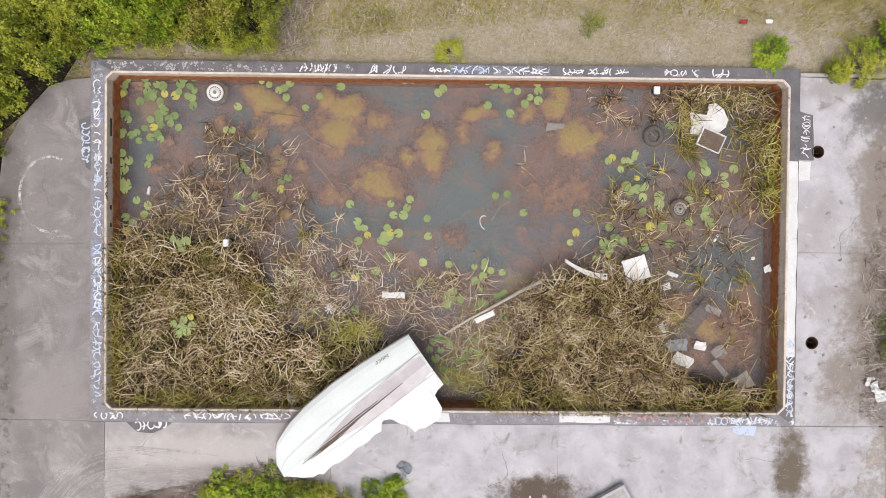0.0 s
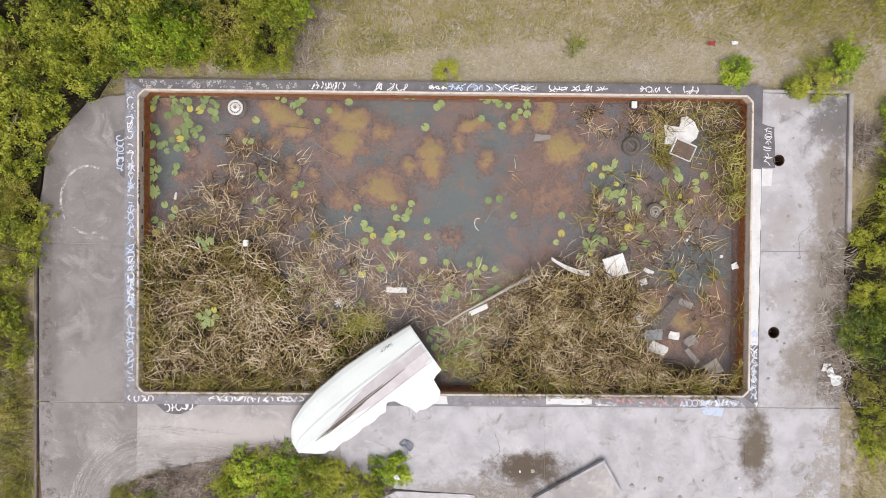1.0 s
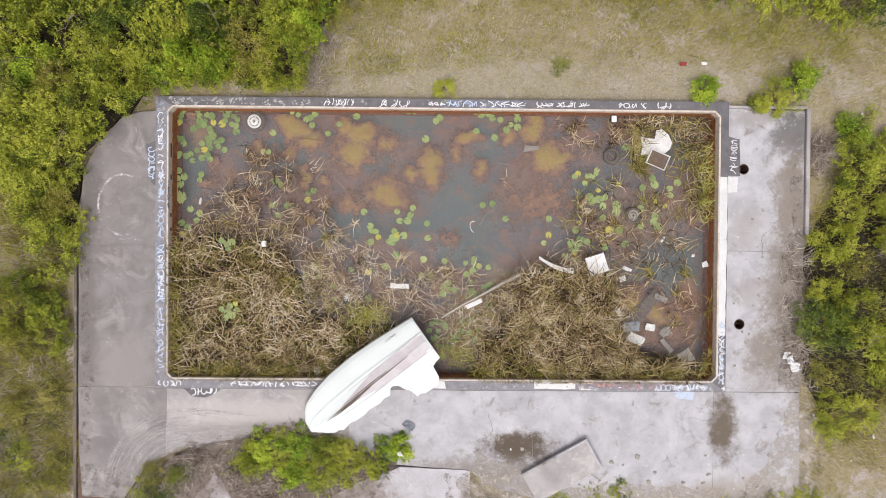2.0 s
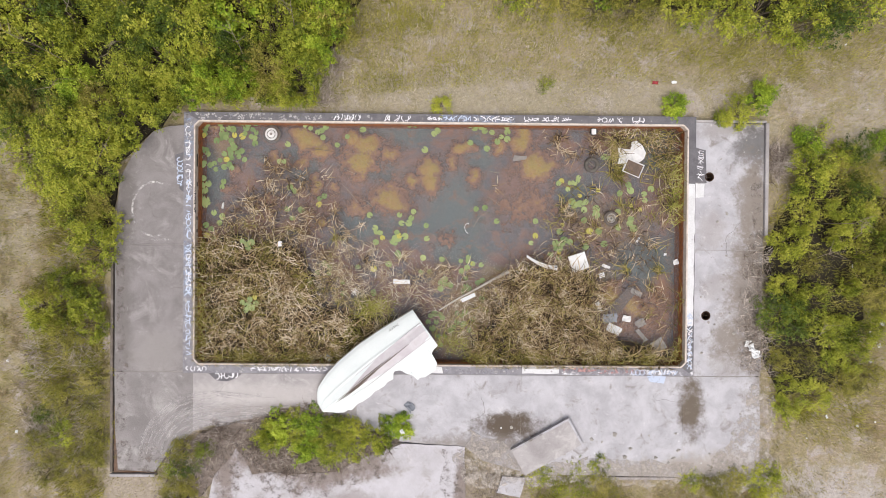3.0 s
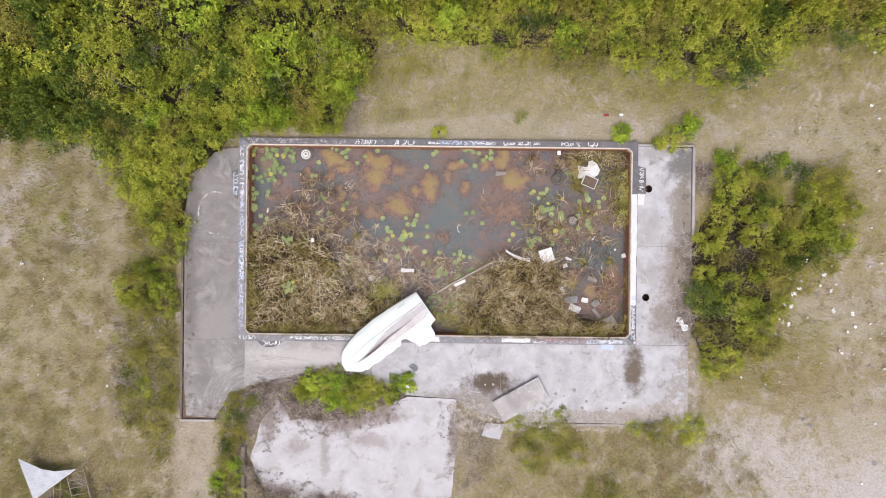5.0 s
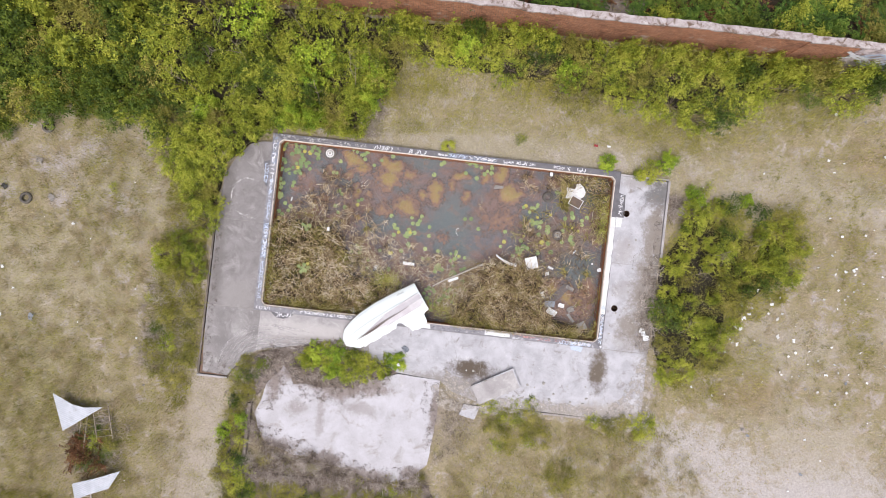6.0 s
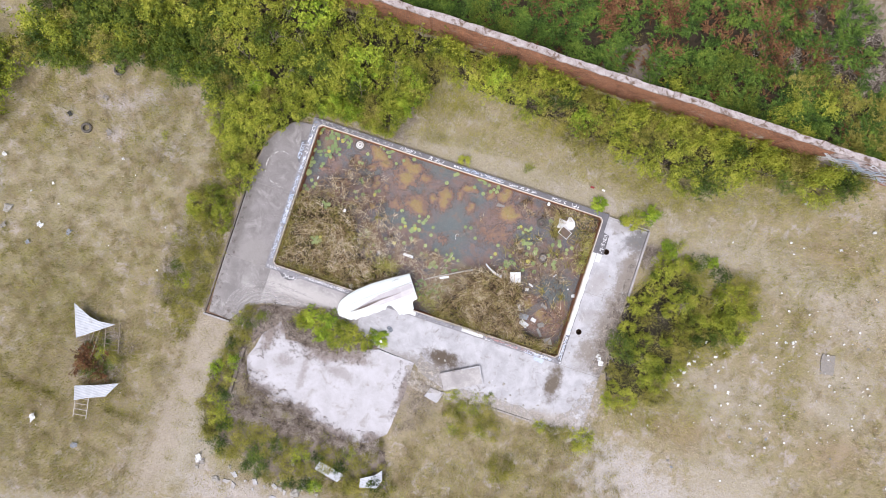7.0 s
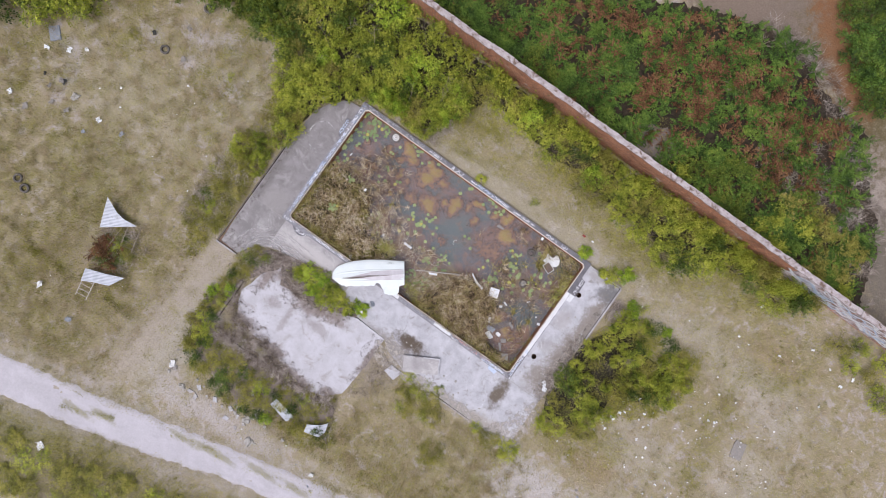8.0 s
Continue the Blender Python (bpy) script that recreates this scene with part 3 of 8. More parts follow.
def prism(corners, z0, z1):
    return slab(corners, z0, z1)


inner = chamfered(X0, X1, Y0, Y1, CH)
CX0, CX1, CY0, CY1 = X0 - 0.025, X1 + 0.025, Y0 - 0.025, Y1 + 0.025
for name, quad, m in (("coping_north", [(OX0, OY1), (CX0 + CH, CY1), (CX1 - CH, CY1), (OX1, OY1)], coping_dark),
                      ("coping_south", [(OX0, OY0), (CX0 + CH, CY0), (CX1 - CH, CY0), (OX1, OY0)], coping_grey),
                      ("coping_west", [(OX0, OY0), (CX0 + CH, CY0), (CX0, CY0 + CH), (CX0, CY1 - CH), (CX0 + CH, CY1), (OX0, OY1)], coping_grey),
                      ("coping_east", [(OX1, OY0), (CX1 - CH, CY0), (CX1, CY0 + CH), (CX1, CY1 - CH), (CX1 - CH, CY1), (OX1, OY1)], coping_dark)):
    cop = part(name, prism(quad, -0.25, 0.035), m, pool)
# the walls below the coping, with a rounded cream lip at the top
for i in range(8):
    a, c = Vector((*inner[i], 0)), Vector((*inner[(i + 1) % 8], 0))
    d = (c - a).normalized()
    nrm = Vector((d.y, -d.x, 0))
    bm = bmesh.new()
    prof = [(0.03, 0.030), (0.0, 0.030), (-0.018, 0.022), (-0.022, 0.01), (-0.022, -0.05), (-0.012, -0.065), (0.0, -0.07), (0.0, -0.20), (0.0, -0.215), (0.006, -0.22), (0.006, -1.5), (0.25, -1.5)]
    rows = []
    for end in (a, c):
        rows.append([bm.verts.new(end + nrm * o + Vector((0, 0, z + 0.012))) for o, z in prof])
    for k in range(len(prof) - 1):
        bm.faces.new((rows[0][k], rows[0][k + 1], rows[1][k + 1], rows[1][k]))
    bmesh.ops.subdivide_edges(bm, edges=[e for e in bm.edges if abs((e.verts[0].co - e.verts[1].co).z) < 1e-5 and (e.verts[0].co - e.verts[1].co).length > 1], cuts=40)
    part("pool_wall", bm, pool_paint, pool, "cream painted wall, rust-brown above the water")
bm = bmesh.new()
nx, ny = 110, 56
g = [[bm.verts.new((X0 - 0.1 + (X1 - X0 + 0.2) * i / nx, Y0 - 0.1 + (Y1 - Y0 + 0.2) * j / ny, 0)) for j in range(ny + 1)] for i in range(nx + 1)]
for row in g:
    for v in row:
        v.co.z = -1.16 + 0.10 * noise.noise((v.co.x * 0.8, v.co.y * 0.8, 1)) + 0.05 * noise.noise((v.co.x * 2.7, v.co.y * 2.7, 4))
for i in range(nx):
    for j in range(ny):
        bm.faces.new((g[i][j], g[i + 1][j], g[i + 1][j + 1], g[i][j + 1]))
part("pool_bed", bm, silt, pool, "brown and grey-green silt under the water", smooth=True)
bm = slab([(x * 1.0, y) for x, y in chamfered(X0 - 0.02, X1 + 0.02, Y0 - 0.02, Y1 + 0.02, CH)], WATER - 0.001, WATER)
bmesh.ops.delete(bm, geom=[f for f in bm.faces if f.normal.z < 0.5 and f.calc_center_median().z < WATER - 0.0002], context="FACES")
water = single("water", bm, water_mat, "still, murky brown-grey pool water", "water", kind="structure")
water.visible_shadow = False


# flat dark plates on the cream wall, standing in for shaded holes
for y, ln in ((2.95, 0.45), (2.1, 0.16), (0.9, 0.12), (0.45, 0.12), (-0.2, 0.14)):
    part("overflow_slot", box(X0 - 0.008, X0 + 0.004, y - ln / 2, y + ln / 2, -0.26, -0.17), plastic_black, pool, "dark plate standing for a hole in the pool wall")


# scrawls on the coping: plain strokes, in rows
def scrawl(name, x, y, length, height, n, m, turn=0, seed=0, width=0.035, z=0.039, parent=None, rings=0.25):
    r = random.Random(seed)
    bm = bmesh.new()
    step = length / n

    def stroke(a, c, d):
        pts = []
        for k in range(9):
            t = k / 8
            pts.append(tuple((1 - t) ** 2 * a[i] + 2 * t * (1 - t) * c[i] + t * t * d[i] for i in (0, 1)))
        layer.append(1)
        ribbon(bm, pts, width * r.uniform(0.75, 1.15), 0.0004 * len(layer))

    layer = []
    slant = r.uniform(-0.15, 0.25)
    for k in range(n):
        cx = (k + 0.5) * step + r.uniform(-0.1, 0.1) * step
        w, h = step * 0.5, height / 2 * r.uniform(0.75, 1.05)
        lean = slant * h
        if r.random() < rings:
            turns, begin = r.randint(9, 13), r.uniform(0, 6.28)
            ribbon(bm, [(cx + w * math.cos(t * 0.55 + begin), h * 0.8 * math.sin(t * 0.55 + begin)) for t in range(turns)], width, 0.0004 * len(layer))
            layer.append(1)
            continue
        for _ in range(r.choice((1, 2, 2))):
            top, low = r.uniform(-w, w), r.uniform(-w, w)
            stroke((cx + top + lean, h * r.uniform(0.5, 1)), (cx + r.uniform(-2.2, 2.2) * w, r.uniform(-0.4, 0.4) * h), (cx + low - lean, -h * r.uniform(0.5, 1)))
        if r.random() < 0.45:
            q = r.uniform(-0.6, 0.6) * h
            stroke((cx - w, q), (cx, q + r.uniform(-0.5, 0.5) * h), (cx + w, q + r.uniform(-0.3, 0.3) * h))
    ob = part(name, bm, m, parent or pool)
    ob.matrix_basis = pose(x, y, z, 0, 0, turn)
    return ob


white_haze = worn_paint("thin white overspray", (0.46, 0.46, 0.53), (0.44, 0.95), 4.0)
blue_haze = worn_paint("thin blue overspray", (0.38, 0.44, 0.58), (0.34, 0.80), 5.0)
NORTH_SCRAWLS = [(-3.75, 4.46, 0.95, 0.28, 7, white_spray, 0),
                 (-2.05, 4.46, 1.0, 0.27, 4, white_spray, 0),
                 (-0.45, 4.45, 0.5, 0.18, 3, white_spray, 0),
                 (0.1, 4.46, 1.0, 0.24, 5, blue_spray, 0),
                 (1.1, 4.46, 1.5, 0.24, 5, white_spray, 0),
                 (2.9, 4.46, 1.7, 0.2, 7, white_spray, 0),
                 (5.5, 4.46, 0.9, 0.24, 4, white_spray, 0),
                 (6.65, 4.46, 0.5, 0.28, 3, white_spray, 0)]
SOUTH_SCRAWLS = [(-8.85, -4.39, 0.7, 0.24, 4, white_spray, 0),
                 (-6.6, -4.38, 2.2, 0.22, 10, white_spray, 0),
                 (-4.6, -4.38, 0.75, 0.24, 3, white_spray, 0),
                 (0.2, -4.40, 2.4, 0.2, 10, white_haze, 0),
                 (6.8, -4.42, 1.6, 0.24, 8, blue_spray, 0),
                 (7.2, -4.40, 1.2, 0.22, 6, white_spray, 0)]
SIDE_SCRAWLS = [(-8.80, -4.0, 2.0, 0.26, 8, blue_spray, 90),
                (-8.80, -1.9, 1.9, 0.28, 7, blue_spray, 90),
                (-8.80, -1.7, 1.3, 0.24, 5, white_spray, 90),
                (-8.80, 0.2, 1.5, 0.24, 6, blue_spray, 90),
                (-8.80, 1.6, 1.2, 0.22, 4, white_spray, 90),
                (-8.82, 2.9, 1.2, 0.26, 4, white_spray, 90),
                (-8.80, 1.4, 0.9, 0.24, 4, blue_spray, 90),
                (8.86, -4.3, 2.0, 0.22, 7, blue_spray, 90),
                (8.86, -4.1, 1.4, 0.22, 6, white_spray, 90)]
for x, y, ln, h, n, m, turn in NORTH_SCRAWLS + SOUTH_SCRAWLS + SIDE_SCRAWLS:
    scrawl("graffiti", x, y, ln, h, int(n * 1.3), m, turn, seed=int((x + 20) * 31 + y * 7), width=0.030, rings=0.08)
# black scrawl down the west wall lip
scrawl("graffiti", X0 + 0.03, 1.05, 0.85, 0.07, 7, black_spray, 90, 3, 0.018, 0.046)


def lichen(places, seed):
    """Flat ragged rosettes of pale lichen."""
    r = random.Random(seed)
    bm = bmesh.new()
    for k, (x, y) in enumerate(places):
        rad = r.choice((0.015, 0.022, 0.03, 0.04, 0.055))
        vs = [bm.verts.new((x + rad * (1 + 0.5 * noise.noise((math.cos(a) * 2 + x * 9, math.sin(a) * 2, y))) * math.cos(a), y + rad * (1 + 0.5 * noise.noise((math.cos(a) * 2 + x * 9, math.sin(a) * 2, y))) * math.sin(a), 0.0378 + 0.00001 * k)) for a in [q * 0.6283 for q in range(10)]]
        bm.faces.new(vs)
    return tagged(part("lichen", bm, lichen_grey, pool, "pale grey lichen rosettes on the coping"), kind="stuff")


lichen_grey = worn_paint("pale lichen", (0.43, 0.42, 0.435), (0.36, 0.56), 30.0)
lichen(scatter([(-8.6, 4.36), (-4.2, 4.36), (-4.2, 4.57), (-8.6, 4.57)], 85, np.random.default_rng(71)), 1)
lichen(scatter([(-4.2, 4.36), (8.6, 4.36), (8.6, 4.57), (-4.2, 4.57)], 26, np.random.default_rng(72)), 2)
lichen(scatter([(-8.94, -4.3), (-8.68, -4.3), (-8.68, 4.3), (-8.94, 4.3)], 60, np.random.default_rng(73)), 3)
lichen(scatter([(-8.6, -4.5), (8.6, -4.5), (8.6, -4.3), (-8.6, -4.3)], 60, np.random.default_rng(74)), 4)


# painted patches on the coping and beside it
def patch(name, outline, m, z=0.037, parent=None, seed=1, amount=0.03, label=""):
    bm = bmesh.new()
    pts = ragged(outline, 0.15, amount, seed)
    vs = [bm.verts.new((x, y, z)) for x, y in pts]
    bmesh.ops.triangle_fill(bm, edges=[bm.edges.new((vs[i], vs[(i + 1) % len(vs)])) for i in range(len(vs))], use_beauty=True)
    return part(name, bm, m, parent or pool, label)


patch("paint_patch", [(8.73, -2.75), (8.98, -2.75), (8.98, 2.25), (8.73, 2.25)], coping_white, label="white painted stretch of coping")
patch("paint_patch", [(8.99, 1.75), (9.3, 1.78), (9.32, 2.25), (8.99, 2.28)], coping_white, 0.004)
patch("paint_patch", [(8.99, 2.3), (9.38, 2.28), (9.36, 3.45), (8.99, 3.55)], coping_dark, 0.004)
patch("paint_patch", [(2.95, -4.48), (4.25, -4.48), (4.25, -4.28), (2.95, -4.26)], coping_white)
worn_white = worn_paint("worn white coping paint", (0.70, 0.70, 0.75), (0.50, 0.60), 5.0, 0.7, 10)
for x0, x1 in ((4.3, 5.05), (5.25, 6.1), (6.2, 7.3), (7.4, 8.9)):
    patch("paint_patch", [(x0, -4.53), (x1, -4.53), (x1, -4.40), (x0, -4.41)], worn_white, 0.0376, label="worn white paint along the coping edge")
for x0, x1 in ((4.4, 5.3), (6.6, 7.3)):
    patch("paint_patch", [(x0, -4.43), (x1, -4.43), (x1, -4.28), (x0, -4.29)], red_spray, 0.0379, label="worn faded red paint on the coping")
patch("paint_patch", [(8.90, -4.5), (8.99, -4.5), (8.99, -2.8), (8.88, -2.8)], worn_white, 0.0376, label="worn white paint along the coping edge")
patch("paint_patch", [(5.2, -4.46), (6.6, -4.46), (6.6, -4.30), (5.2, -4.32)], red_spray)
patch("paint_patch", [(-0.3, -4.5), (0.15, -4.5), (0.1, -4.26), (-0.2, -4.26)], coping_white)
patch("paint_patch", [(-8.1, -4.55), (-6.9, -4.55), (-7.1, -4.72), (-7.4, -4.85), (-7.8, -4.82)], coping_dark, 0.004)
patch("paint_patch", [(-9.15, 1.9), (-8.99, 1.8), (-8.99, 3.2), (-9.3, 3.1), (-9.2, 2.4)], coping_dark, 0.004)
patch("paint_patch", [(7.35, -4.55), (8.05, -4.55), (8.0, -4.8), (7.5, -4.78)], blue_spray, 0.004, amount=0.06)
for a, c, m in (((-8.96, -4.1), (-8.64, -2.0), white_haze), ((-8.96, -1.9), (-8.64, 0.1), blue_haze), ((-8.96, 0.3), (-8.64, 3.0), white_haze), ((-8.96, 3.0), (-8.64, 4.4), blue_haze),
                ((-8.6, -4.52), (-4.0, -4.27), white_haze), ((0.2, -4.52), (2.8, -4.26), white_haze), ((4.4, -4.52), (8.4, -4.26), white_haze), ((0.0, 4.34), (2.6, 4.58), blue_haze), ((-8.9, 4.34), (-4.2, 4.58), white_haze)):
    patch("overspray", [(a[0], a[1]), (c[0], a[1]), (c[0], c[1]), (a[0], c[1])], m, 0.0372, amount=0.01)
scrawl("graffiti", 9.18, 2.35, 1.05, 0.28, 9, white_spray, 90, 41, 0.022, 0.008, rings=0.1)
scrawl("graffiti", -7.85, -4.66, 0.8, 0.34, 5, white_spray, 6, 42, 0.035, 0.008)
scrawl("graffiti", -9.12, 2.0, 1.0, 0.26, 7, blue_spray, 90, 43, 0.035, 0.008)

# ---- the concrete deck round the pool: panels with open joints ----
deck = thing("pavement", "cracked concrete deck round the pool, stained and overgrown", "pavement", kind="structure")


def panel(outline, m, holes=(), z=0.0, amount=0.02, seed=1, label=""):
    return part("slab", slab(ragged(outline, 0.3, amount, seed), z - 0.2, z, holes), m, deck, label)


panel([(-8.99, -0.03), (-8.99, 4.15), (-9.5, 4.1), (-10.05, 3.93), (-10.8, 3.05), (-11.2, 2.3), (-11.34, 1.0), (-11.38, -0.03)], concrete_dark, amount=0.012)
panel([(-8.99, -4.5), (-8.99, -0.045), (-11.38, -0.045), (-11.385, -2.2), (-11.385, -4.5)], concrete_dark, seed=3, amount=0.012)
panel([(-8.63, -4.56), (-8.99, -4.56), (-9.0, -4.53), (-11.385, -4.52), (-11.36, -6.4), (-11.25, -7.98), (-9.95, -8.05), (-9.2, -6.95), (-8.63, -6.62)], concrete_corner, seed=4, amount=0.006)
panel([(-8.62, -4.56), (-8.62, -6.6), (-8.1, -6.42), (-6.5, -6.15), (-5.0, -5.8), (-4.2, -6.0), (-2.886, -6.4), (-2.886, -4.56)], concrete_mid, seed=5, amount=0.006)
panel([(-2.88, -4.56), (-2.88, -6.4), (-1.9, -6.75), (-1.3, -6.93), (0.95, -7.1), (1.6, -7.6), (2.922, -7.95), (2.922, -4.56)], concrete, seed=6, amount=0.006)
panel([(2.93, -4.56), (2.93, -8.05), (8.642, -8.12), (8.642, -4.56)], concrete, seed=7, amount=0.006)
panel([(8.65, -4.56), (8.65, -8.12), (11.38, -8.1), (11.4, -6.5), (11.36, -4.56)], concrete, seed=8, amount=0.006)
panel([(9.01, 4.40), (11.42, 4.36), (11.42, -0.07), (9.01, -0.07)], concrete, [circle(9.50, 2.50, 0.145)], seed=9, amount=0.012)
panel([(9.01, -0.09), (11.42, -0.09), (11.40, -4.53), (9.01, -4.53)], concrete, [circle(9.43, -2.40, 0.145)], seed=10, amount=0.012)
part("joint", slab([(-11.15, -6.8), (-8.2, -6.3), (-2.0, -5.8), (2.0, -7.2), (11.2, -7.9), (11.3, 4.2), (9.0, 4.2), (9.0, -4.52), (-8.98, -4.52), (-8.98, 3.7), (-9.9, 3.7), (-11.0, 2.2)], -0.21, -0.014,
                   [circle(9.50, 2.50, 0.19), circle(9.43, -2.40, 0.19)]), joint_dirt, deck)


def drain(x, y):
    d = thing("drain", "open round drain hole in the concrete deck", "drain", pose(x, y, 0), group="deck drains")
    bm = lathe(bmesh.new(), [(0.165, 0.004), (0.155, 0.010), (0.135, 0.004), (0.130, -0.40), (0.0, -0.40)], 24)
    part("pipe", bm, pit_dark, d)
    bm = tube(bmesh.new(), [(-0.16, 0.03, -0.22), (0.15, -0.02, -0.20)], 0.008, 0.008, 6)
    part("bar", bm, steel_dark, d)
    return d


drain(9.50, 2.50)
drain(9.43, -2.40)

thin_litter = worn_paint("thin brown leaf litter", (0.22, 0.185, 0.17), (0.48, 0.68), 2.6, 0.95, 13)
# kerbs and low walls at the edge of the deck
single("low_wall", box(11.44, 11.56, 0.45, 4.40, GROUND - 0.1, 0.09, 0.012), concrete_mid, "low thin concrete kerb wall beside the deck", "kerb", kind="structure")
single("kerb", box(-11.52, -11.43, -8.05, 0.05, GROUND - 0.1, 0.03, 0.012), footing_dirt, "thin concrete kerb along the overgrown deck edge", "kerb", kind="structure")
single("kerb", box(-11.53, -9.95, -8.22, -8.12, GROUND - 0.1, 0.04, 0.012), concrete_mid, "short concrete kerb at the deck corner", "kerb", kind="structure")
single("kerb", box(5.6, 8.4, -8.24, -8.14, GROUND - 0.1, 0.0, 0.012), concrete, "broken concrete kerb along the deck", "kerb", kind="structure")
single("kerb", box(9.0, 11.5, 4.41, 4.50, GROUND - 0.1, 0.03, 0.01), concrete_mid, "thin concrete kerb at the deck end", "kerb", kind="structure")
patch("soil", [(-11.42, -5.0), (-11.385, -5.0), (-11.37, -6.2), (-11.27, -7.6), (-10.8, -8.0), (-9.9, -8.08), (-9.9, -8.11), (-11.42, -8.11)], soil, -0.06, deck, 5, 0.05, "brown soil between deck and kerb")
patch("soil", [(-9.2, -6.85), (-8.2, -6.3), (-6.5, -6.0), (-5.0, -5.6), (-4.0, -5.7), (-2.9, -6.2), (-1.2, -6.9), (-1.5, -7.4), (-3.5, -8.0), (-6.0, -8.2), (-7.2, -7.4), (-8.5, -9.8), (-10.0, -9.0)], thin_litter, 0.012, deck, 7, 0.3, "dead leaf litter and soil over the deck edge")

sand_drift = worn_paint("thin drifted sand", (0.44, 0.40, 0.37), (0.40, 0.66), 2.5, 0.95, 13)
patch("sand_drift", [(9.2, -8.4), (9.6, -7.6), (10.4, -6.9), (10.8, -5.6), (11.0, -4.8), (11.8, -4.9), (11.9, -8.6)], sand_drift, 0.006, deck, 11, 0.25, "sand drifted over the deck corner")
patch("sand_drift", [(3.0, -8.4), (3.2, -7.8), (6.0, -7.5), (9.0, -7.7), (9.2, -8.4)], sand_drift, 0.005, deck, 12, 0.25, "sand drifted over the deck edge")
patch("leaf_litter", [(0.6, -7.5), (1.2, -6.6), (2.2, -6.9), (3.0, -8.0), (2.2, -8.6), (1.0, -8.4)], sand_drift, 0.038, deck, 13, 0.25, "dirt and gravel between deck and floor slab")
patch("leaf_litter", [(-11.35, -6.6), (-10.7, -7.0), (-9.9, -7.1), (-9.6, -7.6), (-9.8, -8.05), (-11.35, -8.05)], thin_litter, 0.008, deck, 16, 0.12, "leaf litter drifted on the deck corner")
patch("leaf_litter", [(-11.3, 0.0), (-11.0, -0.4), (-11.05, -2.0), (-10.95, -4.0), (-11.0, -6.6), (-11.3, -6.6)], thin_litter, 0.007, deck, 17, 0.10, "leaf litter along the deck edge")
patch("leaf_litter", [(11.4, 3.2), (11.0, 2.4), (11.1, 0.8), (10.6, -0.4), (10.8, -2.4), (10.7, -4.2), (11.4, -4.4)], thin_litter, 0.007, deck, 18, 0.15, "dirt and dead leaves along the deck edge")
crack_rng = random.Random(31)
for x, y, a, n in ((-9.4, -1.6, 70, 14), (-9.9, 0.9, 120, 10), (-8.0, -5.2, -15, 12), (1.5, -5.3, -100, 10), (7.6, -5.2, -120, 10), (10.6, 0.9, 190, 12), (9.7, -3.6, 15, 10)):
    bm = bmesh.new()
    pts, d = [(x, y)], radians(a)
    for _ in range(n):
        d += crack_rng.uniform(-0.7, 0.7)
        pts.append((pts[-1][0] + 0.12 * math.cos(d), pts[-1][1] + 0.12 * math.sin(d)))
    part("crack", ribbon(bm, pts, crack_rng.uniform(0.005, 0.010), 0.004), crack_dirt, deck)
# faded chalk sweeps on the western deck
bm = bmesh.new()
ribbon(bm, [(-10.0 + 0.78 * math.cos(a / 10), 1.2 + 0.95 * math.sin(a / 10)) for a in range(12, 52, 2)], 0.07, 0.004)
ribbon(bm, [(-10.05 + 0.1 * k, 0.17 - 0.02 * abs(k - 3)) for k in range(7)], 0.08, 0.005)
for k in range(4):
    ribbon(bm, [(-9.55 + 0.1 * k, 2.72 - 0.05 * k), (-9.42 + 0.1 * k, 2.92 - 0.07 * k)], 0.09, 0.005)
part("chalk_mark", bm, chalk, deck, "faded white paint sweeps")
# pale curved wheel sweeps round the deck corner
sweep = worn_paint("pale wheel sweeps", (0.55, 0.525, 0.535), (0.34, 0.92), 1.6, 0.9, 9)
sweep_rng = random.Random(8)
bm = bmesh.new()
for k in range(22):
    rad, far, begin = sweep_rng.uniform(1.2, 2.55), sweep_rng.uniform(0.2, 3.8), sweep_rng.uniform(178, 205)
    pts = [(-8.05 + rad * math.cos(radians(begin + (90 - begin) * q / 14)) * 0.98, -7.55 + (rad - 0.15) * math.sin(radians(begin + (90 - begin) * q / 14))) for q in range(15)]
    pts += [(pts[-1][0] + far * q / 6, pts[-1][1] + 0.12 * math.sin(q * 0.5 + k)) for q in range(1, 7)]
    ribbon(bm, [p for p in pts if p[1] > -7.5 and p[1] < -4.65], sweep_rng.uniform(0.03, 0.13), 0.0042 + 0.0004 * k)
part("wheel_sweep", bm, sweep, deck, "pale curved wheel marks on the concrete")

edge_soil = surface("leaf strewn soil", (0.22, 0.175, 0.15), (0.30, 0.25, 0.225), 2.0, (0.14, 0.11, 0.09), (0.52, 0.66), 2.5, fine=30, fine_amount=0.6, bump=0.8, bump_size=0.04, speckle=0.6)
part("soil_fill", slab(ragged([(-8.4, -6.7), (-6.5, -6.1), (-5.0, -5.75), (-4.2, -5.95), (-2.9, -6.3), (-1.4, -6.85), (-2.6, -7.65), (-3.6, -8.15), (-5.0, -8.25), (-5.9, -8.15), (-6.5, -8.3), (-6.8, -7.6), (-7.1, -7.3), (-7.8, -8.2), (-8.4, -9.0), (-9.0, -7.6)], 0.09, 0.11, 8), -0.3, 0.011), edge_soil, deck, "soil and dead leaves between deck and floor slab")
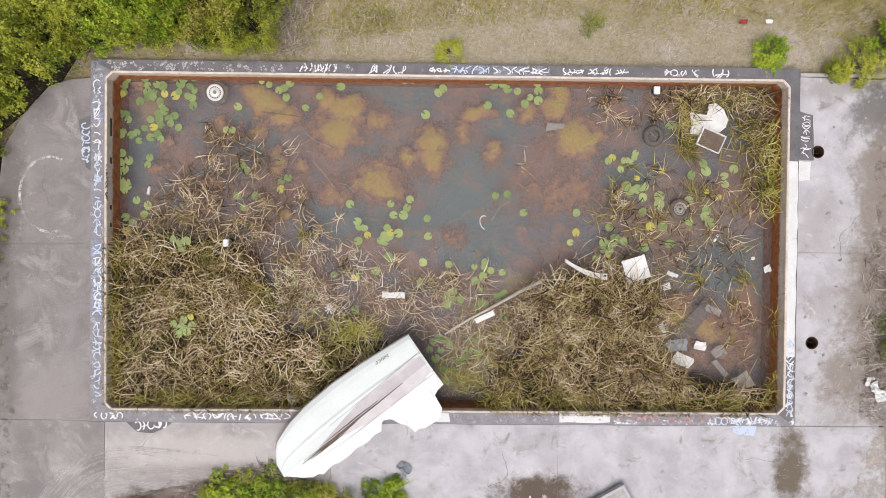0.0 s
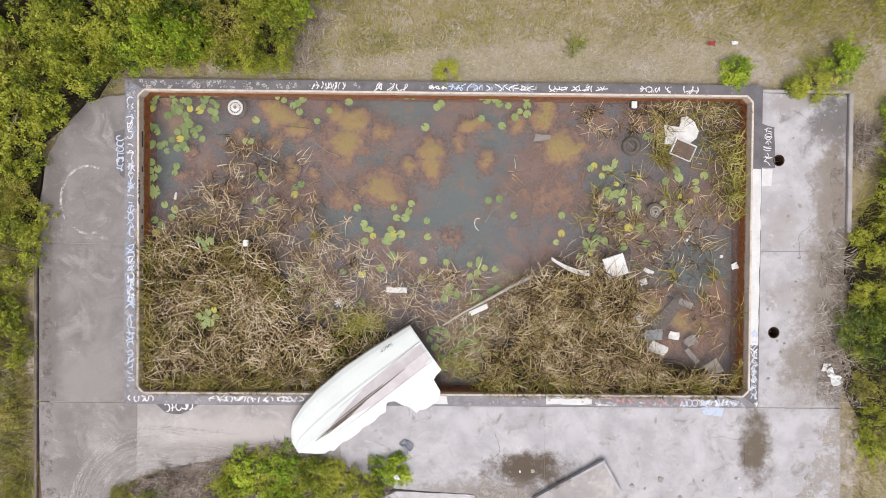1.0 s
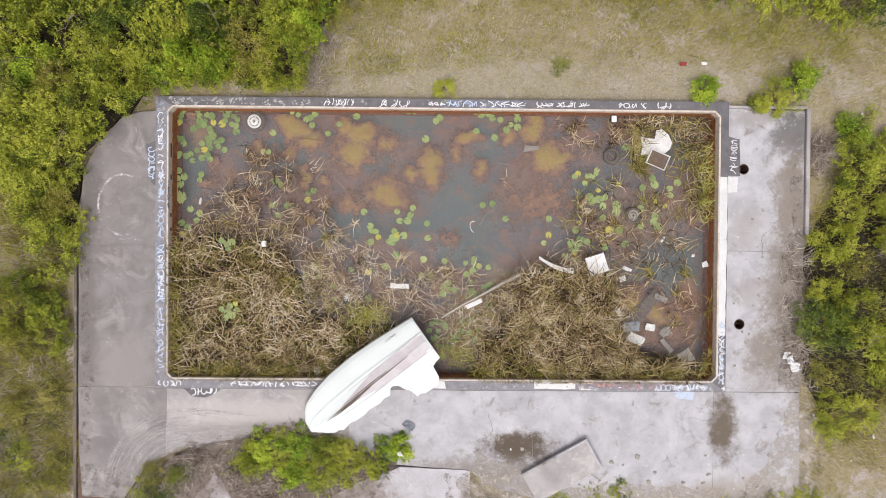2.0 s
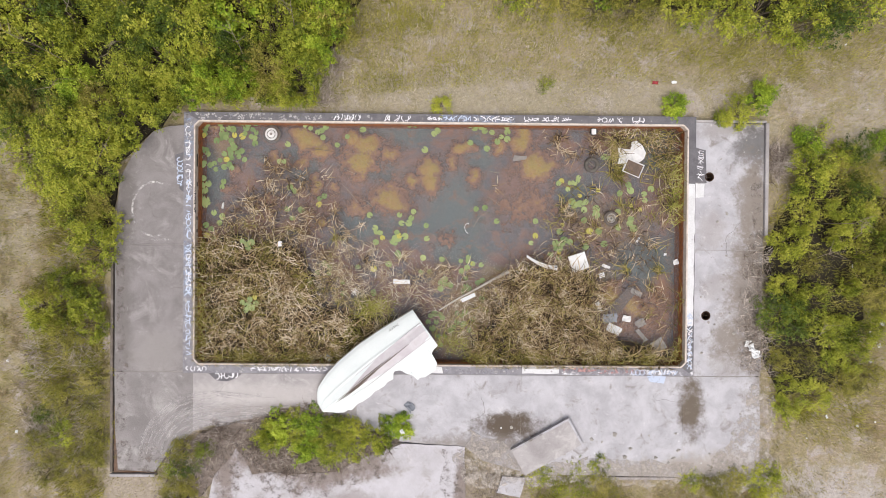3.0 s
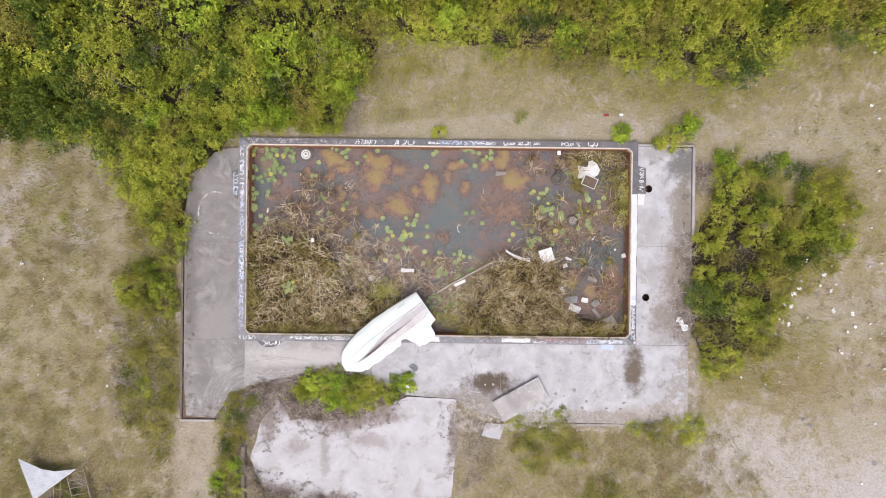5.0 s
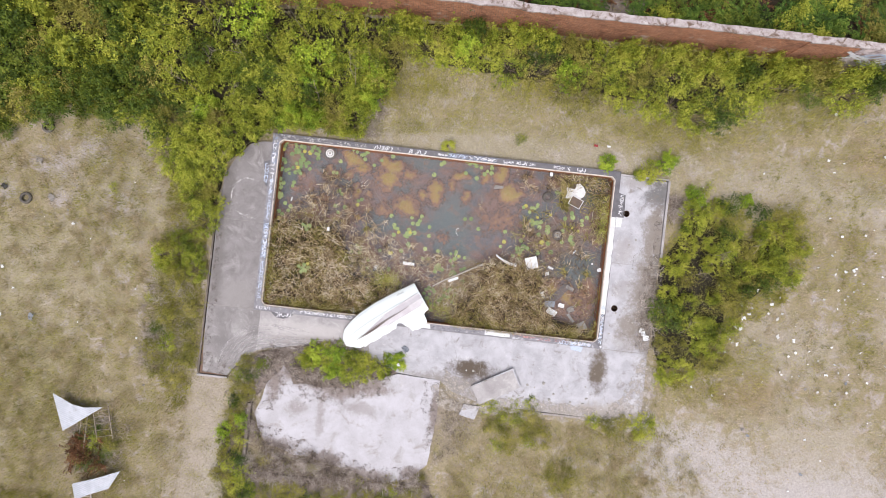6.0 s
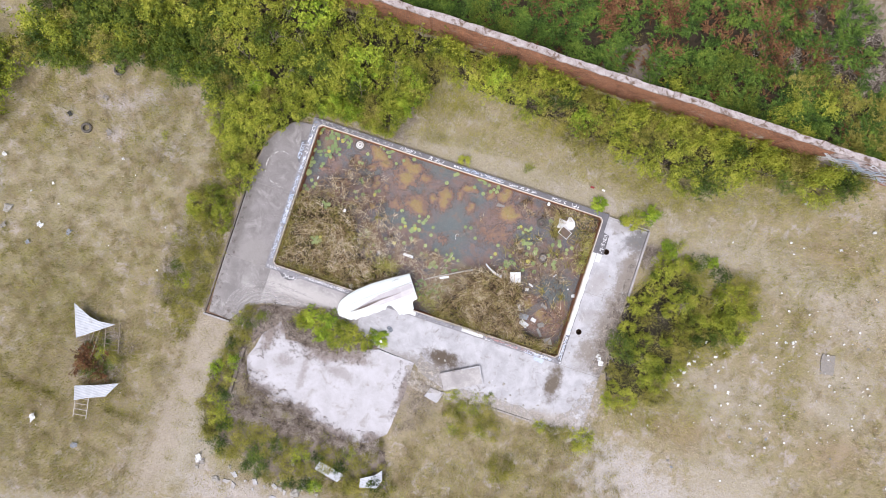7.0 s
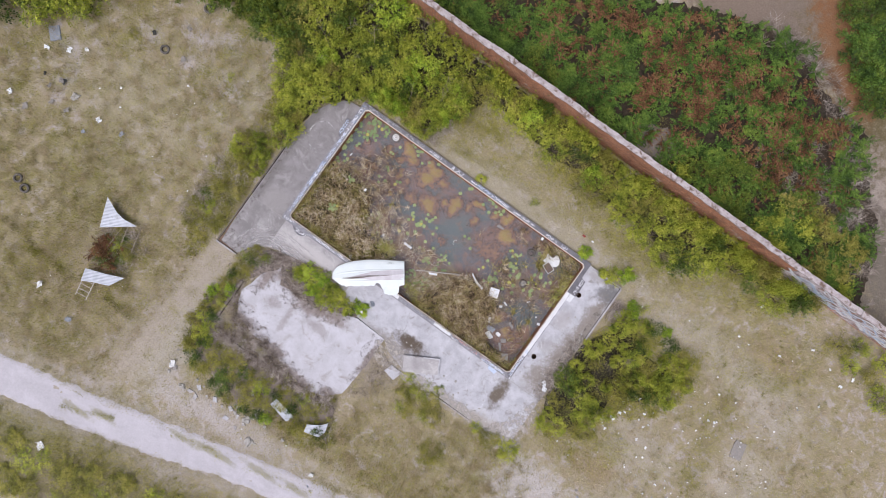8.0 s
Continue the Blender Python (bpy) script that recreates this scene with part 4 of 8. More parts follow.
# ---- the second floor slab, south of the pool ----
base2 = thing("foundation", "bare pale concrete floor of a vanished building", "foundation", kind="structure")
part("slab", slab(ragged([(-2.6, -7.5), (-1.26, -6.98), (0.95, -7.1), (0.98, -9.0), (0.75, -11.5), (-0.1, -12.3), (-1.4, -12.65), (-3.3, -12.2), (-5.03, -11.8), (-5.03, -8.1), (-3.6, -8.0)], 0.25, 0.03, 3), -0.3, 0.03), concrete_floor, base2)
part("slab", slab(ragged([(-4.9, -8.2), (-4.9, -11.75), (-6.2, -11.7), (-7.5, -11.3), (-8.1, -10.6), (-8.35, -9.8), (-7.8, -8.1), (-7.1, -7.2), (-6.8, -7.5), (-6.5, -8.1), (-5.9, -8.0)], 0.25, 0.1, 6), -0.3, 0.02), concrete_floor, base2)
part("footing", box(-8.72, -8.55, -12.9, -9.3, -0.35, 0.12, 0.02), footing_dirt, base2, "low broken footing wall")
part("footing", box(-8.5, -4.6, -13.03, -12.84, -0.35, 0.02, 0.02), footing_dirt, base2, "low broken footing wall")

patch("leaf_litter", [(-8.2, -7.0), (-6.9, -6.8), (-5.0, -7.6), (-3.2, -7.6), (-1.6, -7.0), (-2.0, -8.1), (-3.6, -8.7), (-4.6, -9.0), (-5.4, -8.9), (-6.2, -9.2), (-6.9, -8.4), (-7.5, -9.6), (-8.3, -9.6)], thin_litter, 0.036, base2, 21, 0.3, "dead leaves and soil strewn over the floor's edge")
patch("leaf_litter", [(-8.5, -9.9), (-7.2, -10.5), (-5.2, -11.0), (-3.6, -11.4), (-2.0, -11.9), (0.0, -11.7), (0.9, -11.6), (0.2, -12.4), (-1.4, -12.75), (-3.6, -12.4), (-7.4, -11.9)], thin_litter, 0.037, base2, 22, 0.35, "dead leaves and soil strewn over the floor's edge")
patch("leaf_litter", [(0.2, -7.2), (0.9, -7.2), (1.0, -11.0), (0.4, -10.6), (0.5, -9.4), (0.1, -8.6)], thin_litter, 0.035, base2, 23, 0.15, "grit and dead leaves along the floor's edge")

# loose concrete panel lying on the deck, and broken pieces
lp = thing("concrete_panel", "loose thick concrete panel lying askew on the deck", "slab", pose(3.83, -7.03, 0.03, 2.0, -1.0, 29.5))
part("panel", box(-1.16, 1.16, -0.53, 0.53, 0.0, 0.13, 0.012), concrete_mid, lp)
part("lip", box(-1.16, 1.16, 0.46, 0.53, 0.134, 0.150, 0.004), concrete, lp)
part("lip", box(1.09, 1.16, -0.53, 0.45, 0.134, 0.150, 0.004), concrete, lp)
single("concrete_panel", slab(ragged([(2.3, -8.13), (3.1, -8.2), (2.92, -8.9), (2.08, -8.75)], 0.2, 0.05, 3), -0.25, -0.03), concrete, "broken square concrete piece in the soil beside the deck", "slab")

# ---- the brick boundary wall ----
m, nt, b = nodes_of("old orange brick")
pos = nt.nodes.new("ShaderNodeNewGeometry").outputs["Position"]
sp = nt.nodes.new("ShaderNodeSeparateXYZ")
nt.links.new(pos, sp.inputs[0])
cb = nt.nodes.new("ShaderNodeCombineXYZ")
nt.links.new(sp.outputs[0], cb.inputs[0])
nt.links.new(sp.outputs[2], cb.inputs[1])
bt = nt.nodes.new("ShaderNodeTexBrick")
nt.links.new(cb.outputs[0], bt.inputs["Vector"])
bt.inputs["Scale"].default_value = 1.0
bt.inputs["Brick Width"].default_value, bt.inputs["Row Height"].default_value = 0.23, 0.08
bt.inputs["Mortar Size"].default_value = 0.014
bt.inputs["Color1"].default_value, bt.inputs["Color2"].default_value = (0.66, 0.285, 0.15, 1), (0.52, 0.205, 0.105, 1)
bt.inputs["Mortar"].default_value = (0.20, 0.15, 0.12, 1)
col = blend(nt, 0.7, bt.outputs["Color"], blend(nt, ramp(nt, add_noise(nt, pos, 7, 10, 0.8), 0.36, 0.62), (0.5, 0.44, 0.40), (1.15, 1.15, 1.15)), "MULTIPLY")
col = blend(nt, ramp(nt, add_noise(nt, pos, 1.3, 10, 0.78), 0.50, 0.64), col, (0.20, 0.085, 0.05))
col = blend(nt, ramp(nt, add_noise(nt, pos, 0.6, 7, 0.7), 0.6, 0.7), col, (0.46, 0.38, 0.33))
nt.links.new(col, b.inputs["Base Color"])
b.inputs["Roughness"].default_value = 0.95
bp = nt.nodes.new("ShaderNodeBump")
bp.inputs["Distance"].default_value = 0.01
nt.links.new(bt.outputs["Fac"], bp.inputs["Height"])
bp.invert = True
nt.links.new(bp.outputs[0], b.inputs["Normal"])
brick = m
coping_stone = surface("weathered wall coping", (0.62, 0.56, 0.575), (0.42, 0.355, 0.35), 3.4, (0.20, 0.135, 0.105), (0.50, 0.62), 2.6, fine=24, fine_amount=0.6, bump=0.6, speckle=1.0)
WT = 2.72
bwall = thing("wall_north", "long old brick boundary wall with a weathered grey coping", "wall", kind="structure")
cuts = [-60, -32, -18, -4.1, 2.8, 9.6, 16.5, 23.5, 40, 70]
for k, (a, c) in enumerate(zip(cuts, cuts[1:])):
    up = (0.0, 0.05, 0.0, 0.06, -0.03, 0.03, -0.02, 0.05, 0.0)[k]
    off = (0, 0.03, -0.02, 0.03, 0.0, 0.03, 0.0, -0.03, 0)[k]
    part("brickwork", box(a, c, 11.31 + off, 11.54 + off, GROUND - 0.3, WT + up - 0.05), brick, bwall)
    cap = slab(ragged([(a + 0.01, 11.235 + off), (c - 0.01, 11.235 + off), (c - 0.01, 11.60 + off), (a + 0.01, 11.60 + off)], 0.25, 0.055, k), WT + up - 0.048, WT + up + 0.06)
    part("wall_cap", cap, coping_stone, bwall)
bm = bmesh.new()
r = random.Random(5)
for k in range(90):
    x, z = r.uniform(18.5, 36), r.uniform(0.3, 2.3)
    if x > 20 or r.random() < 0.4:
        pts = [(x + 0.25 * s + 0.15 * math.sin(s * 1.7 + k), z + 0.35 * math.sin(s * 0.9 + k * 2)) for s in range(r.randint(4, 9))]
        ribbon(bm, pts, r.uniform(0.10, 0.22), 0.0003 * k)
wash = worn_paint("pale pink wash", (0.60, 0.52, 0.54), (0.36, 0.60), 1.2, 0.9, 9)
part("wash", box(19.0, 23.49, 11.300, 11.307, -0.1, 2.62), wash, bwall, "worn pale wash under the graffiti")
part("wash", box(23.51, 37.0, 11.270, 11.277, -0.1, 2.62), wash, bwall, "worn pale wash under the graffiti")
g1 = part("graffiti", bm, white_spray, bwall, "large white and pale blue graffiti")
g1.matrix_basis = pose(0, 11.266, 0, 90, 0, 0)
bm = bmesh.new()
for k in range(30):
    x, z = r.uniform(19, 34), r.uniform(0.6, 2.1)
    ribbon(bm, [(x + 0.3 * s, z + 0.3 * math.sin(s * 1.1 + k)) for s in range(r.randint(3, 7))], r.uniform(0.08, 0.18), 0.0004 * k)
g2 = part("graffiti", bm, blue_spray, bwall)
g2.matrix_basis = pose(0, 11.236, 0, 90, 0, 0)

# ---- algae mats under the water ----
m, nt, b = nodes_of("ochre algae")
geo = nt.nodes.new("ShaderNodeNewGeometry")
pos = geo.outputs["Position"]
sp = nt.nodes.new("ShaderNodeSeparateXYZ")
nt.links.new(pos, sp.inputs[0])
warm = blend(nt, ramp(nt, add_noise(nt, pos, 2.6, 7, 0.7), 0.42, 0.62), (0.48, 0.37, 0.10), (0.49, 0.31, 0.115))
flock = math_node(nt, "MULTIPLY", math_node(nt, "SUBTRACT", add_noise(nt, pos, 2.6, 12, 0.78), 0.5), 0.50)
zz = math_node(nt, "ADD", sp.outputs[2], flock)
col = blend(nt, ramp(nt, zz, -0.935, -0.865), (0.36, 0.205, 0.14), warm)
gr = add_noise(nt, pos, 17, 12, 0.88)
col = blend(nt, 0.75, col, blend(nt, ramp(nt, gr, 0.36, 0.64), (0.40, 0.32, 0.26), (1.1, 1.08, 1.0)), "MULTIPLY")
nt.links.new(ramp(nt, zz, -1.03, -0.93), b.inputs["Alpha"])
nt.links.new(col, b.inputs["Base Color"])
b.inputs["Roughness"].default_value = 1.0
b.inputs["Specular IOR Level"].default_value = 0.0
algae = m


# each mat: middle, half widths, height
NORTH_WEST_MATS = ((-8.33, 4.25, 0.27, 0.27, 0.8), (-5.15, 4.1, 0.3, 0.27, 0.9), (-4.85, 3.8, 0.39, 0.3, 0.9), (-4.39, 3.51, 0.46, 0.33, 0.9), (-4.96, 2.99, 0.38, 0.3, 0.6), (-5.9, 3.08, 0.38, 0.33, 0.55), (-7.5, 2.7, 0.23, 0.21, 0.7), (-7.71, 2.04, 0.33, 0.18, 0.6), (-3.85, 2.08, 0.3, 0.24, 0.6), (-4.54, 2.19, 0.23, 0.33, 0.9), (-3.22, 3.85, 0.27, 0.3, 0.95), (-2.62, 3.63, 0.46, 0.38, 1))
MIDDLE_MATS = ((-2.98, 3.01, 0.58, 0.49, 1), (-1.86, 3.35, 0.38, 0.39, 0.75), (-0.42, 2.75, 0.39, 0.36, 1), (-0.35, 2.29, 0.36, 0.39, 0.95), (-1.05, 2.38, 0.33, 0.33, 0.8), (-1.88, 1.76, 0.58, 0.55, 0.9), (0.85, 3.62, 0.39, 0.21, 1), (0.46, 3.12, 0.3, 0.3, 0.75), (1.25, 2.52, 0.33, 0.38, 0.75), (2.97, 4.19, 0.27, 0.39, 1), (2.93, 3.69, 0.3, 0.3, 0.9), (3.5, 2.97, 0.64, 0.61, 1))
SCATTERED_MATS = ((2.14, 3.64, 0.3, 0.3, 0.7), (2.6, 1.54, 1.06, 0.68, 0.36), (3.67, 1.55, 0.61, 0.61, 0.36), (6.46, -1.78, 0.68, 0.53, 0.8), (7.42, -2.38, 0.84, 0.58, 0.65), (-4.37, 0.78, 0.18, 0.21, 0.9), (0.18, 0.14, 0.43, 0.3, 0.5), (-3.02, 1.33, 0.52, 0.33, 0.55), (-6.34, 1.6, 0.46, 0.3, 0.5), (-1.35, 1.42, 0.3, 0.24, 0.6))
OVALS = NORTH_WEST_MATS + MIDDLE_MATS + SCATTERED_MATS


def algae_mat(ovals, seed):
    """One mat: a low, soft-edged mound over several ovals that run together."""
    x0, x1 = min(o[0] - 2.2 * o[2] for o in ovals), max(o[0] + 2.2 * o[2] for o in ovals)
    y0, y1 = min(o[1] - 2.2 * o[3] for o in ovals), max(o[1] + 2.2 * o[3] for o in ovals)
    step = 0.07
    nx, ny = int((x1 - x0) / step) + 2, int((y1 - y0) / step) + 2
    bm = bmesh.new()
    g = {}
    for i in range(nx):
        for j in range(ny):
            x, y = min(max(x0 + i * step, X0 + 0.02), X1 - 0.02), min(max(y0 + j * step, Y0 + 0.02), Y1 - 0.02)
            d = noise.noise_vector((x * 1.3, y * 1.3, seed)) * 0.16 + noise.noise_vector((x * 3.7, y * 3.7, seed)) * 0.10
            h = 1.0
            for a, c, rx, ry, top in ovals:
                h *= 1 - top * math.exp(-0.8 * (((x + d.x - a) / rx) ** 2 + ((y + d.y - c) / ry) ** 2))
            h = 1 - h
            if h > 0.04:
                h *= 0.92 + 0.25 * noise.noise((x * 2.2, y * 2.2, 9)) + 0.2 * noise.noise((x * 5.5, y * 5.5, 2))
                h = min(max(h, 0.0), 1.0)
                g[i, j] = bm.verts.new((x, y, -1.05 + 0.25 * h + 0.015 * noise.noise((x * 7, y * 7, 0))))
    for i, j in list(g):
        quad = [(i, j), (i + 1, j), (i + 1, j + 1), (i, j + 1)]
        if all(q in g for q in quad):
            bm.faces.new([g[q] for q in quad])
    return single("algae_mat", bm, algae, "ochre and rust-brown algae mat just under the pool water", "algae", None, "algae mats", smooth=True)


mats = []
for oval in OVALS:
    near = [m for m in mats if any(math.hypot(oval[0] - o[0], oval[1] - o[1]) < 0.8 * (max(oval[2:4]) + max(o[2:4])) for o in m)]
    mats = [m for m in mats if m not in near] + [sum(near, []) + [oval]]
for k, m in enumerate(mats):
    algae_mat(m, 3.0)

# ---- water lilies ----
lily_green = leafy("lily leaf green", ((0.135, 0.195, 0.080), (0.215, 0.285, 0.115), (0.30, 0.36, 0.15), (0.44, 0.45, 0.19)), 0.5, 0.45, 0.0, 0.55)
lily_yellow = surface("yellowing lily leaf", (0.50, 0.44, 0.10), (0.42, 0.40, 0.12), 6, fine_amount=0.2)
lily_meshes = []
for v in range(6):
    bm = bmesh.new()
    r = random.Random(v)
    n = 18
    hub = bm.verts.new((0.02, 0, 0.012))
    hub2 = bm.verts.new((0.02, 0, 0.004))
    notch = r.uniform(0.12, 0.3)
    top, low = [], []
    for k in range(n):
        a = notch + (2 * math.pi - 2 * notch) * k / (n - 1)
        rad = 1 + 0.05 * noise.noise((math.cos(a) * 2 + v, math.sin(a) * 2, v))
        lift = 0.05 * noise.noise((math.cos(a) * 1.2, math.sin(a) * 1.2, v * 3 + 5)) + 0.012
        top.append(bm.verts.new((rad * math.cos(a), rad * math.sin(a), lift + 0.02)))
        low.append(bm.verts.new((rad * math.cos(a), rad * math.sin(a), lift - 0.02)))
    for k in range(n - 1):
        bm.faces.new((hub, top[k], top[k + 1]))
        bm.faces.new((top[k], low[k], low[k + 1], top[k + 1]))
    lily_meshes.append(mesh_of("leaf", bm, lily_yellow if v == 5 else lily_green))
lily_rng = random.Random(21)


def water_lily(places, z=0.0, size=1.0):
    x0, y0 = places[0]
    plant = thing("water_lily", "round green water lily leaves floating on the pool", "water lily", pose(x0, y0, WATER + z), "water lilies")
    for x, y in places:
        r = lily_rng
        me = lily_meshes[5] if r.random() < 0.09 else lily_meshes[r.randrange(5)]
        s = r.uniform(0.092, 0.128) * size
        ob = part("leaf", me, None, plant)
        ob.matrix_basis = pose(x - x0 - 0.012, y - y0 - 0.03, 0.006 + r.uniform(0, 0.02), r.uniform(-5, 5), r.uniform(-5, 5), r.uniform(0, 360)) @ Matrix.Diagonal((s, s * r.uniform(0.82, 1.0), s, 1))


water_lily([(-8.68, 4.31), (-8.44, 4.34), (-8.49, 4.17), (-7.94, 4.37), (-8.55, 3.94), (-8.08, 3.75), (-7.88, 4.18), (-7.88, 4.00), (-7.90, 3.84), (-7.65, 4.21), (-7.70, 4.00), (-7.74, 3.87), (-7.49, 4.17), (-7.43, 3.96)])
water_lily([(-7.17, 4.42), (-7.01, 4.23), (-6.93, 4.35), (-6.67, 4.39), (-6.78, 4.17), (-6.65, 4.06), (-7.06, 4.02), (-7.15, 3.92), (-6.83, 3.91), (-6.71, 3.86), (-6.69, 3.67), (-7.32, 3.30), (-7.18, 3.39), (-7.27, 3.18), (-7.07, 3.08), (-6.07, 4.43)])
water_lily([(-7.55, 3.76), (-7.51, 3.65), (-7.44, 3.51), (-7.61, 3.45), (-7.57, 3.31), (-7.80, 3.28), (-7.95, 3.05), (-7.72, 3.08), (-7.54, 3.14), (-8.16, 2.93), (-7.80, 2.81), (-7.61, 2.89), (-7.53, 2.77), (-7.82, 2.28), (-7.87, 2.09)])
water_lily([(-8.39, 3.27), (-8.60, 3.43), (-8.69, 3.15), (-8.58, 2.89), (-8.65, 2.35), (-8.58, 2.15), (-8.53, 1.91), (-8.41, 1.62), (-8.57, 1.51), (-8.48, 1.42)])
water_lily([(-5.51, 3.65), (-5.80, 3.02), (-5.64, 3.03)])
water_lily([(-5.42, 2.09), (-5.26, 1.97), (-4.35, 1.70), (-4.18, 1.79), (-4.37, 1.48), (-5.52, 1.30), (-5.33, 0.98), (-5.01, 1.28)])
water_lily([(-4.88, 4.34), (-4.69, 4.24), (-4.14, 4.28), (-4.43, 4.09), (-4.29, 4.15), (-4.24, 3.91), (-3.72, 3.64), (-3.36, 3.95), (-2.80, 4.21)])
water_lily([(-1.12, 4.40), (-0.90, 4.39)])
water_lily([(-0.09, 4.19), (-0.22, 4.08), (-0.55, 3.50)])
water_lily([(1.08, 4.39), (1.25, 4.30), (1.49, 4.34), (1.62, 4.20), (1.88, 4.15), (2.22, 3.99), (2.41, 4.39), (2.44, 4.17), (2.44, 3.91), (1.10, 3.77), (2.08, 3.82), (1.70, 3.56)])
water_lily([(6.13, 3.26), (5.97, 3.30)])
water_lily([(-2.53, 1.11), (-2.33, 0.65), (-2.27, 0.52), (-2.14, 0.47), (-2.06, 0.29), (-2.30, 0.13)])
water_lily([(-1.45, 1.13), (-0.94, 1.25), (-1.02, 1.02), (-1.11, 0.83), (-1.37, 0.83), (-1.24, 0.35), (-1.46, 0.37), (-1.48, 0.27), (-1.61, 0.28), (-1.54, 0.49), (-1.71, 0.15), (-1.61, 0.13), (-1.50, -0.27), (-1.45, -0.36), (-1.83, -0.66), (-2.37, -0.83)])
water_lily([(-0.48, 0.75), (-0.45, 0.28), (0.11, -0.48), (-0.58, -0.42), (-0.65, -0.95), (-0.36, -0.92), (0.12, -1.28), (0.21, -1.20), (0.21, -1.36), (0.41, -1.41), (0.07, -1.53)])
water_lily([(-5.47, -0.31)])
water_lily([(-4.15, -0.66), (-3.96, -0.75), (-3.97, -0.85), (-3.99, -1.01), (-4.40, -0.97), (-3.48, -1.33), (-3.49, -1.74), (-4.67, -1.30), (-4.75, -1.46)])
water_lily([(-2.94, -0.77)])
water_lily([(-2.37, -1.70)])
water_lily([(-5.57, -1.40)])
water_lily([(1.33, 1.37), (1.65, 1.41), (2.08, 0.93)])
water_lily([(3.49, 0.94), (3.49, 0.41), (3.34, 0.15)])
water_lily([(-0.30, -2.53), (-0.15, -2.45), (-0.38, -2.75), (-0.08, -2.75), (-0.22, -2.98), (0.00, -3.28), (0.08, -3.58), (0.15, -2.60), (0.67, -2.44), (0.90, -2.82), (1.13, -3.04), (1.28, -2.62), (0.45, -3.05), (0.23, -3.28)])
water_lily([(5.25, 1.37), (5.25, 0.99), (5.69, 1.40), (5.69, 1.19), (5.10, 1.59), (5.29, 1.65), (4.81, 1.66), (4.90, 1.54)], 0.03, 1.2)
water_lily([(6.48, 1.30), (6.96, 1.05), (6.92, 0.89), (6.50, 0.75), (7.06, 0.71), (5.46, 0.59), (5.79, 0.59), (5.99, 0.14), (5.31, 0.04)], 0.03, 1.2)
water_lily([(4.37, 0.57), (4.54, 0.27), (4.75, 0.20), (4.22, 0.15), (4.45, 0.14), (4.24, -0.03), (4.38, -0.06), (4.03, -0.27), (4.35, -0.39)], 0.03, 1.2)
water_lily([(6.54, 1.98), (6.85, 2.29), (6.93, 2.09), (7.42, 1.96), (7.45, 1.74), (7.67, 2.15)], 0.03, 1.2)
water_lily([(4.65, 2.11), (4.93, 2.31), (5.01, 2.43), (5.04, 2.54), (4.72, 2.34), (4.31, 2.32), (4.42, 2.41), (4.83, 2.35)], 0.03, 0.85)
water_lily([(0.10, -0.46), (0.79, -0.52), (1.05, -0.53), (1.06, -0.39), (1.22, -0.62), (1.02, -0.77), (0.81, -0.89), (0.98, -1.15), (1.53, -0.66)], 0.02, 0.95)
water_lily([(0.05, -1.32), (0.38, -1.39), (0.04, -1.52), (0.20, -1.35), (1.41, -1.31), (1.59, -1.23), (0.98, -1.46), (0.88, -1.63), (1.09, -1.52)], 0.02, 0.95)
water_lily([(1.56, -1.91), (1.72, -2.29), (0.06, -2.48), (0.96, -2.37), (0.86, -2.50), (1.27, -2.62), (0.94, -2.81), (0.67, -2.75), (0.52, -2.93)], 0.02, 0.95)
water_lily([(-6.96, -2.04), (-6.70, -1.94), (-6.48, -2.08), (-6.62, -2.23), (-6.84, -2.31), (-6.52, -1.86), (-6.77, -2.13)], 0.52)
water_lily([(-6.85, 0.05), (-7.00, 0.12), (-6.78, -0.10), (-6.67, 0.08)], 0.46)

water_lily([(-8.52, 3.98), (-8.46, 3.39), (-8.52, 2.94), (-8.31, 2.87), (-8.1, 2.72), (-8.46, 1.97), (-8.58, 1.67), (-8.4, 1.52), (-8.16, 1.15)])
water_lily([(-8.45, 0.7), (-7.96, 0.78), (-8.26, 0.55), (-8.41, 0.33), (-8.18, 0.18), (-7.86, 1.01), (-8.55, 2.39), (-8.37, 2.2)])

# yellowed leaves among the green ones
for x, y in [(5.73, 2.05), (5.08, 1.85), (7.28, 1.36), (6.95, 1.51), (4.34, -0.21), (4.46, 0.79), (2.06, -1.59), (1.74, -2.29), (1.21, -0.65)]:
    single("water_lily", lily_meshes[5], None, "yellowed water lily leaf floating on the pool", "water lily", pose(x, y, WATER + 0.04, 4, -3, lily_rng.uniform(0, 360)) @ Matrix.Diagonal((0.085, 0.07, 0.09, 1)), "water lilies")

# ---- reeds and dead grass in the pool ----
reed = leafy("dead reeds", ((0.030, 0.021, 0.014), (0.115, 0.072, 0.038), (0.30, 0.205, 0.105), (0.48, 0.37, 0.23), (0.68, 0.58, 0.45)), 1.6, 0.8, 0.03, 1.05)
reed_green = leafy("olive reeds", ((0.06, 0.056, 0.014), (0.19, 0.172, 0.036), (0.345, 0.295, 0.085), (0.54, 0.45, 0.215)), 1.5, 0.8, 0.1, 0.8)
straw_pale = leafy("pale broken straw", ((0.13, 0.085, 0.045), (0.32, 0.235, 0.13), (0.52, 0.42, 0.29), (0.72, 0.64, 0.53)), 1.6, 0.8, 0.05, 0.8)
mud = surface("black pool mud", (0.03, 0.024, 0.02), (0.06, 0.046, 0.035), 4, (0.09, 0.07, 0.05), (0.55, 0.7), 2, bump=0.8, bump_size=0.05)
